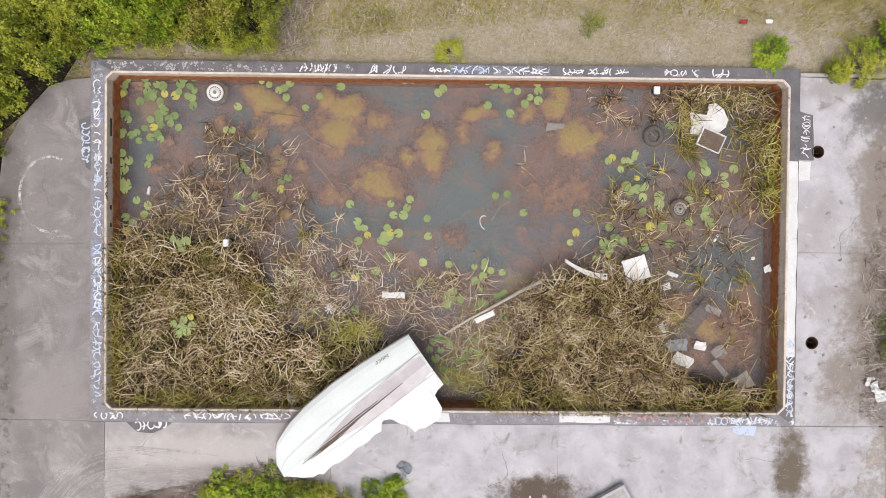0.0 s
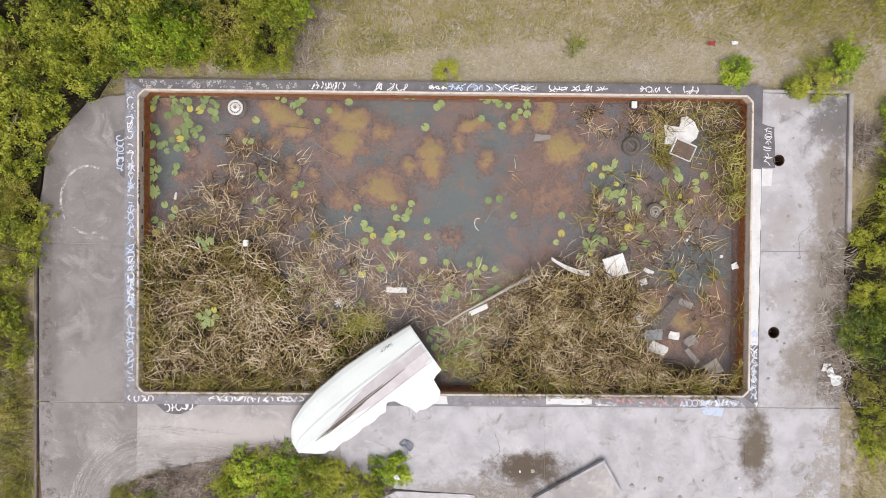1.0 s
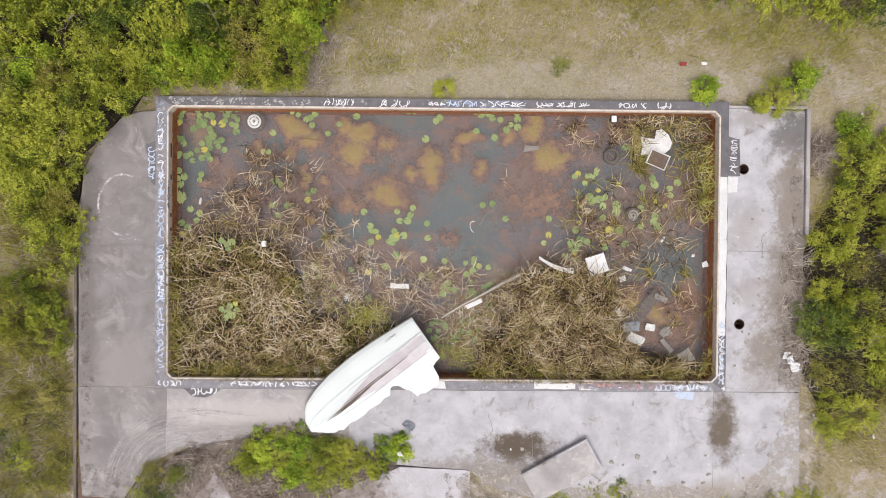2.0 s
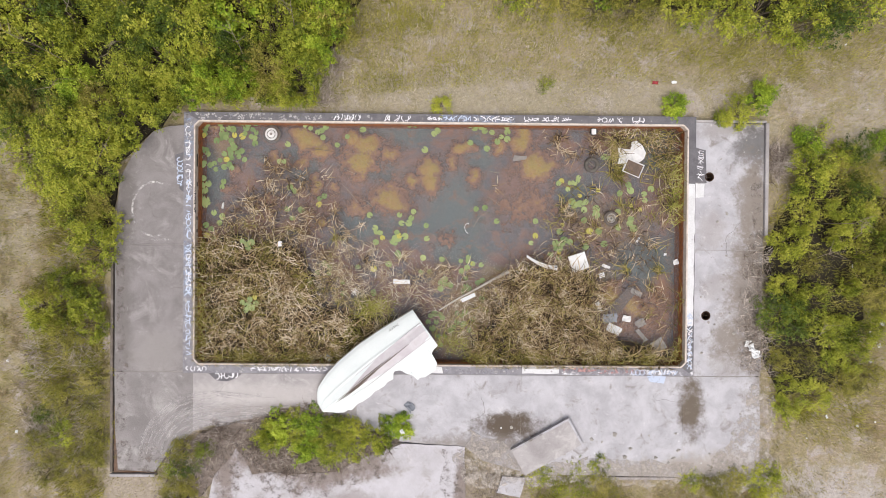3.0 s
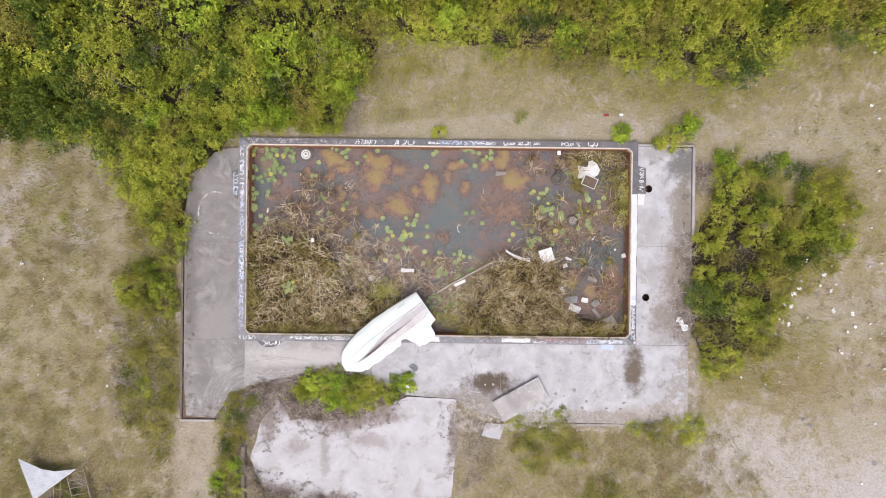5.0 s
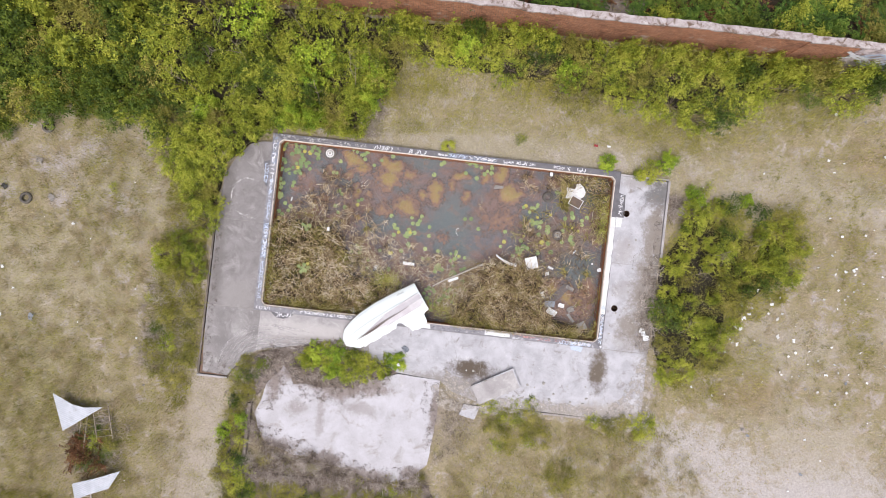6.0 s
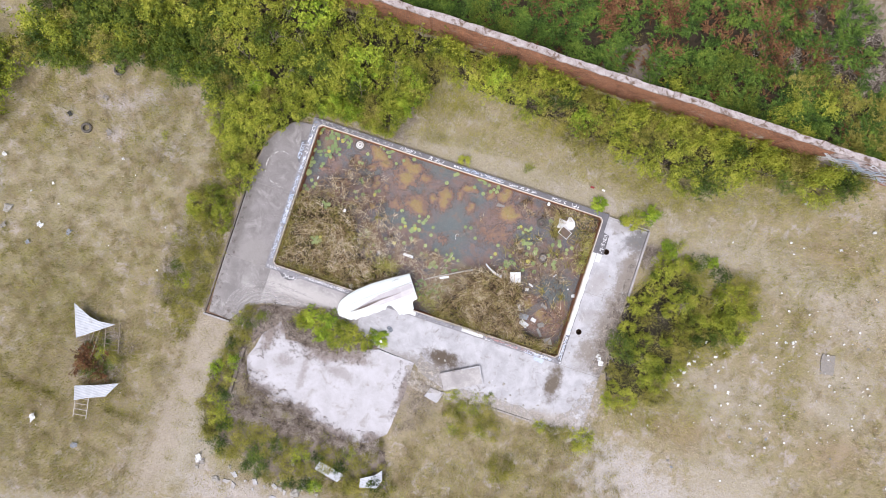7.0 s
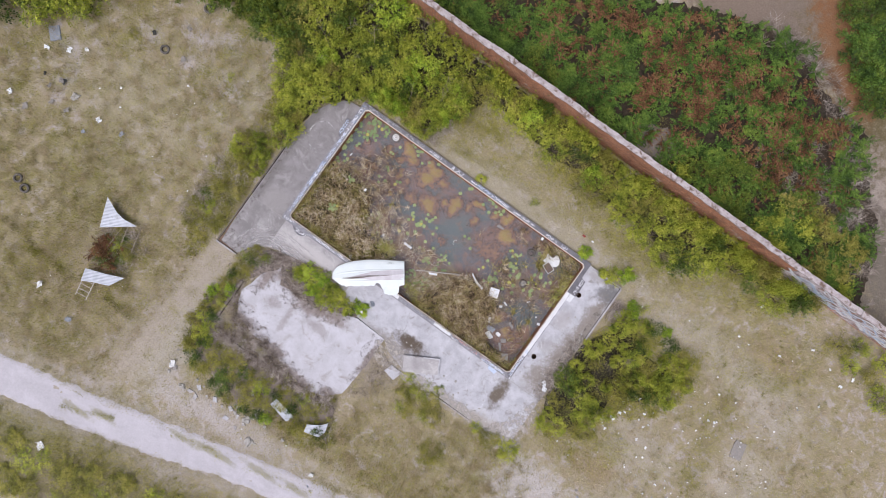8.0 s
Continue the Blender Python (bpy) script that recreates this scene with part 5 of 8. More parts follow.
WEST_BED = [(-8.55, 0.15), (-7.3, 0.35), (-6.6, 0.1), (-5.8, 0.2), (-5.0, -0.3), (-4.6, -1.1), (-4.5, -1.9), (-3.7, -2.3), (-2.9, -2.8), (-2.3, -2.9), (-1.6, -2.6), (-1.4, -3.0), (-2.6, -4.15), (-8.5, -4.18)]
EAST_BED = [(2.6, -0.95), (3.6, -0.75), (4.2, -0.95), (5.5, -0.85), (5.75, -1.5), (5.5, -2.1), (5.7, -2.8), (6.4, -3.4), (7.4, -3.65), (8.6, -3.75), (8.6, -4.15), (1.4, -4.18), (1.25, -3.5), (1.9, -2.9), (2.2, -2.2), (2.5, -1.7)]
for poly, seed in ((WEST_BED, 1), (EAST_BED, 2)):
    bm = bmesh.new()
    pts = ragged(poly, 0.25, 0.12, seed)
    cx, cy = sum(p[0] for p in pts) / len(pts), sum(p[1] for p in pts) / len(pts)
    rows = []
    for s in (1.0, 0.93, 0.8, 0.6, 0.35):
        rows.append([bm.verts.new((cx + (x - cx) * s, cy + (y - cy) * s, -1.0 + 0.42 * (1 - s ** 6) + (0.1 * noise.noise((x * s, y * s, seed)) if s < 1 else 0))) for x, y in pts])
    for p, q in zip(rows, rows[1:]):
        for k in range(len(pts)):
            j = (k + 1) % len(pts)
            bm.faces.new((p[k], p[j], q[j], q[k]))
    bm.faces.new(rows[-1])
    single("mud_bank", bm, mud, "dark mud bank under the dead reeds in the pool", "mud", kind="structure")


def bed_grass(name, poly, n, seed, label, m, length=(0.35, 0.95), width=(0.013, 0.026), base=(-0.70, -0.34), lean=(0.5, 0.97), droop=0.42, clump=None, spread=0.14, spin=0.9):
    r = np.random.default_rng(seed)
    xy = clumped(poly, n, clump, spread, r) if clump else scatter(poly, n, r)
    v, f = blades(xy, r.uniform(*base, len(xy)), length, width, lean, droop, 5, r, spin=spin)
    v[:, 2] = np.where((v[:, 1] < Y0 + 0.02) | (v[:, 0] < X0 + 0.02), np.maximum(v[:, 2], 0.06), v[:, 2])
    v[:, 0] = np.clip(v[:, 0], X0 - 0.08, X1 - 0.03)
    v[:, 1] = np.clip(v[:, 1], Y0 - 0.10, Y1 - 0.03)
    return single(name, fast_mesh(name, v, f, m), m, label, "grass", kind="stuff")


bed_grass("dead_grass", WEST_BED, 4400, 3, "tangled mat of dead straw-coloured reeds in the pool", reed, clump=300, spread=0.14, width=(0.013, 0.034), length=(0.28, 0.9))
bed_grass("reed_grass", WEST_BED, 1900, 4, "olive green reed blades among the dead mat", reed_green, clump=130, lean=(0.5, 0.95))
bed_grass("dead_grass", EAST_BED, 2900, 5, "tangled mat of dead straw-coloured reeds in the pool", reed, clump=180, spread=0.14, width=(0.015, 0.040), length=(0.35, 1.1))
bed_grass("reed_grass", EAST_BED, 1750, 6, "olive green reed blades among the dead mat", reed_green, clump=110, lean=(0.5, 0.95))
MIDDLE = [(-4.6, -0.2), (-3.2, 0.4), (-1.5, -0.5), (0.4, -0.8), (1.4, -1.4), (2.6, -0.7), (2.2, -2.2), (1.4, -3.6), (0.3, -4.0), (0.1, -3.0), (-1.2, -2.1), (-3.2, -2.6), (-4.6, -1.8)]
bed_grass("dead_grass", MIDDLE, 1400, 7, "loose dead reed stalks lying on the pool water", straw_pale, clump=80, spread=0.24, base=(WATER, WATER + 0.05), droop=0.3, length=(0.22, 0.65), width=(0.012, 0.028))
WESTWATER = [(-8.3, 0.5), (-7.6, 1.4), (-5.9, 3.2), (-5.0, 2.8), (-3.6, 1.4), (-3.0, 0.3), (-4.5, -0.2), (-6.0, 0.2)]
bed_grass("dead_grass", WESTWATER, 520, 8, "sparse dead reed stalks standing in the pool water", reed, clump=44, spread=0.2, base=(WATER, WATER + 0.03), droop=0.35, length=(0.22, 0.65), width=(0.016, 0.034))
EASTWATER = [(4.3, 2.1), (5.4, 2.3), (6.3, 2.0), (8.4, 1.6), (8.6, -0.6), (8.5, -3.4), (7.6, -3.2), (6.0, -0.4), (4.6, -0.5), (3.2, -0.2), (3.3, 0.4)]
bed_grass("dead_grass", EASTWATER, 560, 9, "sparse dead reed stalks standing in the pool water", reed, clump=42, spread=0.2, base=(WATER, WATER + 0.04), droop=0.35, length=(0.22, 0.65), width=(0.016, 0.034))
bed_grass("reed_grass", EASTWATER, 240, 10, "sparse green reed blades standing in the pool water", reed_green, clump=20, spread=0.12, base=(WATER, WATER + 0.04), droop=0.35, length=(0.22, 0.65), width=(0.016, 0.034))
WEST_FRINGE = [(-8.5, 0.3), (-7, 1.1), (-5, 0.7), (-3.8, -0.3), (-2.6, -1.5), (-1.6, -2.4), (-2.4, -3.0), (-4.5, -2.0), (-5.0, -0.5), (-6.5, 0.0)]
EAST_FRINGE = [(1.0, -2.6), (1.9, -1.0), (3.0, -0.3), (5.6, -0.3), (6.5, -1.5), (6.4, -3.0), (5.6, -2.7), (5.4, -1.2), (3.5, -1.1), (2.2, -2.0), (1.4, -3.4)]
bed_grass("dead_grass", WEST_BED, 400, 14, "pale broken straw lying on top of the reed mat", straw_pale, clump=170, spread=0.2, base=(-0.48, -0.24), length=(0.3, 0.9), width=(0.014, 0.030), lean=(0.8, 0.99))
bed_grass("dead_grass", EAST_BED, 900, 15, "pale broken straw lying on top of the reed mat", straw_pale, clump=140, spread=0.2, base=(-0.48, -0.24), length=(0.3, 0.9), width=(0.014, 0.030), lean=(0.8, 0.99))
bed_grass("dead_grass", [(1.8, -1.3), (2.6, -0.9), (4.2, -1.0), (4.7, -2.0), (2.2, -2.6), (1.6, -2.2)], 420, 19, "pale straw at the front of the reed mat", straw_pale, clump=60, spread=0.18, base=(-0.60, -0.3), length=(0.25, 0.7), width=(0.012, 0.026), lean=(0.7, 0.99))
for poly, seed in ((WEST_FRINGE, 16), (EAST_FRINGE, 17)):
    bed_grass("dead_grass", poly, 700, seed, "thinning dead reeds at the edge of the mat", reed, clump=60, spread=0.2, base=(WATER, WATER + 0.16), droop=0.35, length=(0.25, 0.7), width=(0.010, 0.024))
    bed_grass("reed_grass", poly, 260, seed + 10, "thinning olive reeds at the edge of the mat", reed_green, clump=26, spread=0.14, base=(WATER, WATER + 0.12), droop=0.35, length=(0.25, 0.7), width=(0.010, 0.024))
reed_lime = leafy("fresh lime reeds", ((0.14, 0.15, 0.03), (0.28, 0.28, 0.055), (0.44, 0.42, 0.11), (0.56, 0.50, 0.20)), 1.3, 0.75, 0.1, 0.7)
bed_grass("reed_grass", [(-3.0, -2.09), (-2.18, -1.86), (-1.43, -2.3), (-1.8, -2.76), (-2.77, -3.37), (-3.59, -3.83), (-3.37, -2.92)], 420, 28, "fresh lime-green reeds beside the overturned boat", reed_lime, clump=30, spread=0.16, base=(WATER, WATER + 0.2), droop=0.35, length=(0.3, 0.75))
bed_grass("reed_grass", [(0.07, -2.59), (0.97, -2.28), (1.5, -3.03), (1.44, -3.94), (0.24, -4.02), (-0.15, -3.35)], 150, 29, "fresh lime-green reeds between boat and pool wall", reed_lime, clump=22, spread=0.16, base=(WATER, WATER + 0.2), droop=0.35, length=(0.3, 0.75))
NECORNER = [(6.1, 4.2), (8.6, 4.2), (8.65, 1.2), (8.0, 1.4), (7.7, 2.3), (7.6, 3.0), (7.4, 3.7), (6.6, 3.8), (6.2, 2.3), (6.0, 2.9)]
bed_grass("reed_grass", [(6.2, 2.5), (6.7, 2.3), (6.75, 2.7), (6.5, 3.1), (6.6, 3.6), (6.9, 3.9), (6.4, 3.8), (6.1, 3.2)], 300, 18, "olive reeds crowding the dumped appliance", reed_green, clump=26, spread=0.12, base=(WATER, WATER + 0.12), droop=0.35, width=(0.014, 0.030), length=(0.25, 0.7))
bed_grass("reed_grass", NECORNER, 420, 11, "olive reeds round the dumped appliance in the pool corner", reed_green, clump=60, spread=0.17, base=(WATER, WATER + 0.12), droop=0.35, width=(0.016, 0.034))
bed_grass("dead_grass", NECORNER, 380, 12, "dead reeds in the pool corner", reed, clump=30, spread=0.17, base=(WATER, WATER + 0.12), droop=0.35, width=(0.016, 0.034))
bed_grass("dead_grass", [(3.6, 4.15), (6.2, 4.15), (6.0, 3.6), (4.9, 3.0), (3.9, 3.3)], 260, 13, "bent dead reed stalks in shallow water", reed, clump=12, spread=0.15, base=(WATER, WATER + 0.04), droop=0.35, length=(0.22, 0.65), width=(0.016, 0.034))


wet_stalk = leafy("wet brown stalks", ((0.03, 0.02, 0.015), (0.07, 0.045, 0.032), (0.15, 0.10, 0.07), (0.30, 0.22, 0.15)), 1.4, 0.6, 0.0, 0.9)
bed_grass("wet_stalks", WESTWATER + [(-7.2, 0.3)], 520, 31, "dark wet reed stalks lying in the pool water", wet_stalk, clump=70, spread=0.22, base=(WATER, WATER + 0.02), droop=0.08, length=(0.2, 0.7), width=(0.008, 0.016), lean=(0.93, 0.999), spin=0.6)
bed_grass("wet_stalks", EASTWATER, 300, 32, "dark wet reed stalks lying in the pool water", wet_stalk, clump=60, spread=0.22, base=(WATER, WATER + 0.02), droop=0.08, length=(0.2, 0.6), width=(0.008, 0.016), lean=(0.93, 0.999), spin=0.6)
bed_grass("wet_stalks", MIDDLE, 420, 33, "dark wet reed stalks lying in the pool water", wet_stalk, clump=60, spread=0.22, base=(WATER, WATER + 0.02), droop=0.08, length=(0.2, 0.6), width=(0.008, 0.016), lean=(0.93, 0.999), spin=0.6)
for poly, n, seed, m, label in (([(-8.55, -4.17), (-2.9, -4.17), (-2.6, -3.85), (-8.5, -3.8)], 720, 34, reed_green, "olive reeds crowding the pool wall"),
                                ([(0.9, -4.17), (8.6, -4.17), (8.6, -3.9), (1.2, -3.8)], 800, 35, reed_green, "olive reeds crowding the pool wall"),
                                ([(-8.55, -4.1), (-8.25, -4.1), (-8.3, 0.1), (-8.55, 0.2)], 620, 36, reed_green, "olive reeds crowding the pool wall"),
                                ([(8.35, -3.9), (8.66, -3.9), (8.66, -1.0), (8.5, -1.0)], 150, 37, reed_green, "olive reeds at the foot of the pool wall"),
                                ([(8.2, 0.9), (8.66, 0.8), (8.66, 3.4), (8.3, 3.2)], 260, 38, reed_lime, "yellow-green reeds leaning on the pool wall")):
    bed_grass("reed_grass", poly, n, seed, label, m, clump=n // 9, spread=0.11, base=(-0.42, -0.12), length=(0.25, 0.6), lean=(0.4, 0.95), droop=0.4)


def reed_tuft(x, y, n, seed, m, length=(0.22, 0.7), base=WATER):
    r = np.random.default_rng(seed)
    main = r.uniform(0, 2 * np.pi)
    heading = main + np.where(r.random(n) < 0.75, r.normal(0, 0.55, n), r.uniform(-3, 3, n))
    v, f = blades(r.normal(0, 0.07, (n, 2)), 0.0, length, (0.018, 0.034), (0.55, 0.98), 0.42, 5, r, heading, 0.8)
    return single("reed_tuft", fast_mesh("reed_tuft", v, f, m), m, "spreading tuft of reed blades in the pool", "reed", pose(x, y, base - 0.01), "reed tufts")


for k, (x, y, n, m) in enumerate(((-6.26, 3.04, 22, reed), (-6.92, 1.61, 26, reed), (-3.78, 0.30, 26, reed_green), (-2.57, -0.52, 18, reed), (-1.37, -0.50, 30, reed),
                                  (0.21, -0.79, 34, reed), (4.52, 3.46, 20, reed), (4.21, 3.98, 16, reed), (6.85, -0.88, 36, reed_green), (8.06, -0.87, 26, reed_green),
                                  (7.82, 4.24, 40, reed_green), (6.34, 2.58, 30, reed_green), (-4.76, 1.19, 16, reed), (-5.81, 2.74, 16, reed), (4.55, 1.36, 20, reed), (0.96, -0.93, 18, reed),
                                  (-6.2, 2.35, 26, reed), (-5.95, 2.75, 18, reed), (-6.75, 1.15, 24, reed), (4.9, 1.2, 22, reed), (5.6, 0.75, 20, reed), (6.6, 1.5, 18, reed_green), (7.1, 0.5, 20, reed), (-2.81, 0.76, 8, reed), (1.98, 2.08, 8, reed), (-4.24, 2.46, 9, reed))):
    reed_tuft(x, y, n, 40 + k, m)

# ---- the overturned boat ----
SM = (-0.47, -2.98)
boat = thing("boat", "overturned white boat with a split keel and broken side", "boat", pose(SM[0], SM[1], -0.22, 4.0, -3.2, 215.9))


def along(table, s):
    for (a, p), (c, q) in zip(table, table[1:]):
        if s <= c:
            return p + (q - p) * (s - a) / (c - a)
    return table[-1][1]


SOUND = ((0, 0.84), (1.3, 0.93), (2.2, 0.95), (3.1, 0.88), (3.7, 0.76), (4.25, 0.55), (4.42, 0.34), (4.55, 0.12))
BROKEN = ((0, 0.70), (0.15, 0.73), (0.31, 0.80), (0.33, 1.16), (0.45, 1.28), (0.6, 1.36), (1.0, 1.33), (1.1, 1.25), (1.24, 1.28), (1.30, 1.0), (1.42, 0.86), (1.5, 0.64), (1.7, 0.54), (1.8, 0.6), (1.89, 0.74),
          (2.1, 0.70), (2.3, 0.76), (2.69, 0.70), (2.8, 0.76), (3.2, 0.75), (3.35, 0.70), (3.7, 0.78), (3.78, 0.68), (3.95, 0.70), (4.16, 0.55), (4.4, 0.36), (4.55, 0.24))
LEN = 4.55


def keel_y(s):
    return 0.01 + 0.045 * s


def hull_h(s, q):
    """Height over the gunwale at q, 0 at the keel and 1 at the sound gunwale."""
    h = along(((0, 0.56), (0.04, 0.545), (0.30, 0.50), (0.325, 0.52), (0.36, 0.485), (0.72, 0.44), (0.88, 0.405), (1.0, 0.33), (1.12, 0.31), (1.6, 0.27)), q)
    if s > 3.0:
        h *= 1 - 0.55 * ((s - 3.0) / 1.55) ** 2
    return h


def hull_point(s, u):
    yk = keel_y(s)
    if u < 0:
        y = yk + u * (along(SOUND, s) + yk)
        q = -u
    else:
        e = along(BROKEN, s) + 0.02 * noise.noise((s * 9, 3, 0))
        y = yk + u * max(0.05, e - yk)
        q = (y - yk) / max(0.2, along(SOUND, s) - yk + 0.02)
    return Vector((s, y, hull_h(s, q)))


bm = bmesh.new()
ns, nu = 92, 30
g = [[bm.verts.new(hull_point(LEN * i / ns, -1 + 2 * j / nu)) for j in range(nu + 1)] for i in range(ns + 1)]
for i in range(ns):
    for j in range(nu):
        bm.faces.new((g[i][j], g[i + 1][j], g[i + 1][j + 1], g[i][j + 1]))
for s in (bm.verts[:],):
    bmesh.ops.recalc_face_normals(bm, faces=bm.faces[:])
bmesh.ops.solidify(bm, geom=bm.faces[:], thickness=0.012)
part("hull", bm, hull_white, boat, smooth=False)
# transom
bm = bmesh.new()
ring = [bm.verts.new(hull_point(0, -1 + 2 * j / nu) + Vector((-0.004, 0, -0.01))) for j in range(nu + 1)]
bm.faces.new(ring)
ext = bmesh.ops.extrude_face_region(bm, geom=bm.faces[:])
bmesh.ops.translate(bm, vec=(-0.03, 0, 0), verts=[v for v in ext["geom"] if isinstance(v, bmesh.types.BMVert)])
part("transom", bm, hull_white, boat)
# worn bottom band, strakes, split keel


def on_hull(s, y, lift):
    yk = keel_y(s)
    q = abs(y - yk) / (along(SOUND, s) + (yk if y < yk else -yk) + 0.001)
    return Vector((s, y, hull_h(s, q) + lift))


bm = bmesh.new()
prev = None
for k in range(41):
    s = 0.02 + 3.3 * k / 40
    half = 0.30 * min(1, (3.45 - s) / 1.6)
    row = [bm.verts.new(on_hull(s, keel_y(s) + half * j / 4, 0.008)) for j in range(-4, 5)]
    if prev:
        for j in range(8):
            bm.faces.new((prev[j], row[j], row[j + 1], prev[j + 1]))
    prev = row
part("bottom_panel", bm, hull_worn, boat, "worn lilac-grey strip along the keel")
for side in (-1, 1):
    bm = bmesh.new()
    tube(bm, [on_hull(s, keel_y(s) + side * (0.315 - 0.015 * s), 0.004) for s in [0.02 + 0.15 * k for k in range(20 if side < 0 else 22)]], 0.018, 0.008, 6)
    part("strake", bm, hull_worn, boat)
bm = bmesh.new()
for a, c, w0, off in ((0.75, 3.85, 0.022, 0.02), (2.2, 3.95, 0.03, 0.06), (1.5, 3.2, 0.014, -0.025), (2.6, 3.7, 0.016, 0.10)):
    pts = [on_hull(a + (c - a) * k / 16, keel_y(a + (c - a) * k / 16) + off + 0.012 * noise.noise((k * 1.3, a * 5, 0)), 0.012) for k in range(17)]
    prev = None
    for k, p in enumerate(pts):
        w = w0 * math.sin(math.pi * min(1, 0.03 + k / 16)) * (0.7 + 0.6 * abs(noise.noise((k * 0.9, a, 2)))) + 0.004
        row = [bm.verts.new(p + Vector((0, -w, 0))), bm.verts.new(p + Vector((0, 0, 0.012))), bm.verts.new(p + Vector((0, w, 0)))]
        if prev:
            bm.faces.new((prev[0], row[0], row[1], prev[1]))
            bm.faces.new((prev[1], row[1], row[2], prev[2]))
        prev = row
part("split_keel", bm, rotten_wood, boat, "split dark wood where the keel is torn")
bm = bmesh.new()
tube(bm, [hull_point(s, -1) + Vector((0, 0, 0.0)) for s in [0.0 + 0.15 * k for k in range(30)]], 0.022, 0.018, 6)
part("gunwale", bm, grey_board, boat, "grey rubbing strip")
r = random.Random(9)
bm = bmesh.new()
for k in range(5):
    s, u = 1.02 - 0.085 * k, -0.80
    p = [hull_point(s + 0.03 * math.cos(a * 1.1 + k), u + 0.04 * math.sin(a * 1.1 + k)) + Vector((0, 0, 0.012)) for a in range(5)]
    tube(bm, p, 0.008, 0.008, 4)
part("graffiti", bm, black_spray, boat)

# ---- dumped things in the pool ----
def tyre_profile(outer, inner, h):
    return [(inner, -h * 0.35), (inner + 0.02, -h / 2), (outer - 0.05, -h / 2), (outer - 0.01, -h * 0.3), (outer, 0), (outer - 0.01, h * 0.3), (outer - 0.05, h / 2),
            (inner + 0.04, h / 2), (inner + 0.01, h * 0.42), (inner, h * 0.3), (inner, -h * 0.35)]


def tyre(x, y, z, outer, inner, h, m, label, rx=0, ry=0, group="tyres"):
    t = thing("tyre", label, "tyre", pose(x, y, z, rx, ry, 0), group)
    part("tread", lathe(bmesh.new(), tyre_profile(outer, inner, h), 32), m, t, smooth=True)
    return t


# a wheel with a white spoked cover
wheel = thing("wheel", "car wheel with a white vented cover, half sunk in the pool", "wheel", pose(-6.11, 3.98, WATER - 0.02, 3, -2, 0), "wheels")
part("tyre", lathe(bmesh.new(), tyre_profile(0.335, 0.2, 0.16), 36), rubber_muddy, wheel, at=pose(0, 0, -0.05), smooth=True)
wheel_disc = part("cover", lathe(bmesh.new(), [(0.225, 0.05), (0.225, 0.075), (0.205, 0.09), (0.165, 0.088), (0.16, 0.07), (0.09, 0.085), (0.075, 0.10), (0.0, 0.105)], 36), plastic_white, wheel, "white wheel cover", smooth=True)
vent = box(0.128, 0.158, -0.014, 0.014, 0.070, 0.088, 0.004)
vent_mesh = mesh_of("vent", vent, plastic_black)
for k in range(18):
    part("vent", vent_mesh, None, wheel_disc, at=pose(0, 0, 0, 0, 0, k * 20))
part("hub", lathe(bmesh.new(), [(0.05, 0.10), (0.045, 0.118), (0.0, 0.12)], 18), grey_board, wheel_disc)

tyre(5.50, 2.98, WATER + 0.03, 0.285, 0.15, 0.17, rubber, "bare tyre half sunk in the pool water", 3, 2)
single("stick", tube(bmesh.new(), [(-0.09, 0.08, 0), (0.1, -0.1, 0.02)], 0.012, 0.01, 6), dead_wood, "thin pale stick inside a sunken tyre", "stick", pose(5.46, 3.02, WATER + 0.07))

wheel2 = thing("wheel", "steel car wheel with its tyre lying in the pool", "wheel", pose(6.22, 1.04, WATER + 0.05, -3, 3, 0), "wheels")
part("tyre", lathe(bmesh.new(), tyre_profile(0.285, 0.17, 0.16), 36), rubber_muddy, wheel2, smooth=True)
wheel_rim = part("rim", lathe(bmesh.new(), [(0.175, 0.06), (0.17, 0.075), (0.155, 0.06), (0.14, 0.02), (0.09, 0.04), (0.075, 0.06), (0.035, 0.062), (0.03, 0.03), (0.0, 0.03)], 32), stone, wheel2, "grey steel rim", smooth=True)
hole_mesh = mesh_of("slot", lathe(bmesh.new(), [(0.014, 0.0), (0.014, 0.012), (0.0, 0.012)], 8), plastic_black)
for k in range(14):
    part("slot", hole_mesh, None, wheel_rim, at=pose(0.118 * math.cos(k * 0.4488), 0.118 * math.sin(k * 0.4488), 0.024))
part("hub", lathe(bmesh.new(), [(0.028, 0.06), (0.024, 0.085), (0.0, 0.085)], 12), plastic_black, wheel_rim)

# a loose spoked wheel cover and a broken ring
cover = thing("wheel_cover", "broken white spoked wheel cover on the reeds", "wheel cover", pose(-3.04, -1.70, WATER + 0.06, 5, 3, 0))
part("hub", lathe(bmesh.new(), [(0.045, 0.0), (0.045, 0.02), (0.0, 0.025)], 14), plastic_white, cover)
spoke = mesh_of("spoke", box(0.04, 0.15, -0.014, 0.014, 0.0, 0.016, 0.004), plastic_white)
for k in range(9):
    part("spoke", spoke, None, cover, at=pose(0, 0, 0, 0, 0, k * 40 + (k % 3) * 3))
bm = bmesh.new()
tube(bm, [(0.13 * math.cos(a / 6), 0.19 * math.sin(a / 6), 0.01) for a in range(6, 26)], 0.014, 0.010, 6)
single("plastic_ring", bm, plastic_white, "broken pale plastic ring floating in the pool", "debris", pose(1.05, 0.62, WATER, 0, 0, 20))

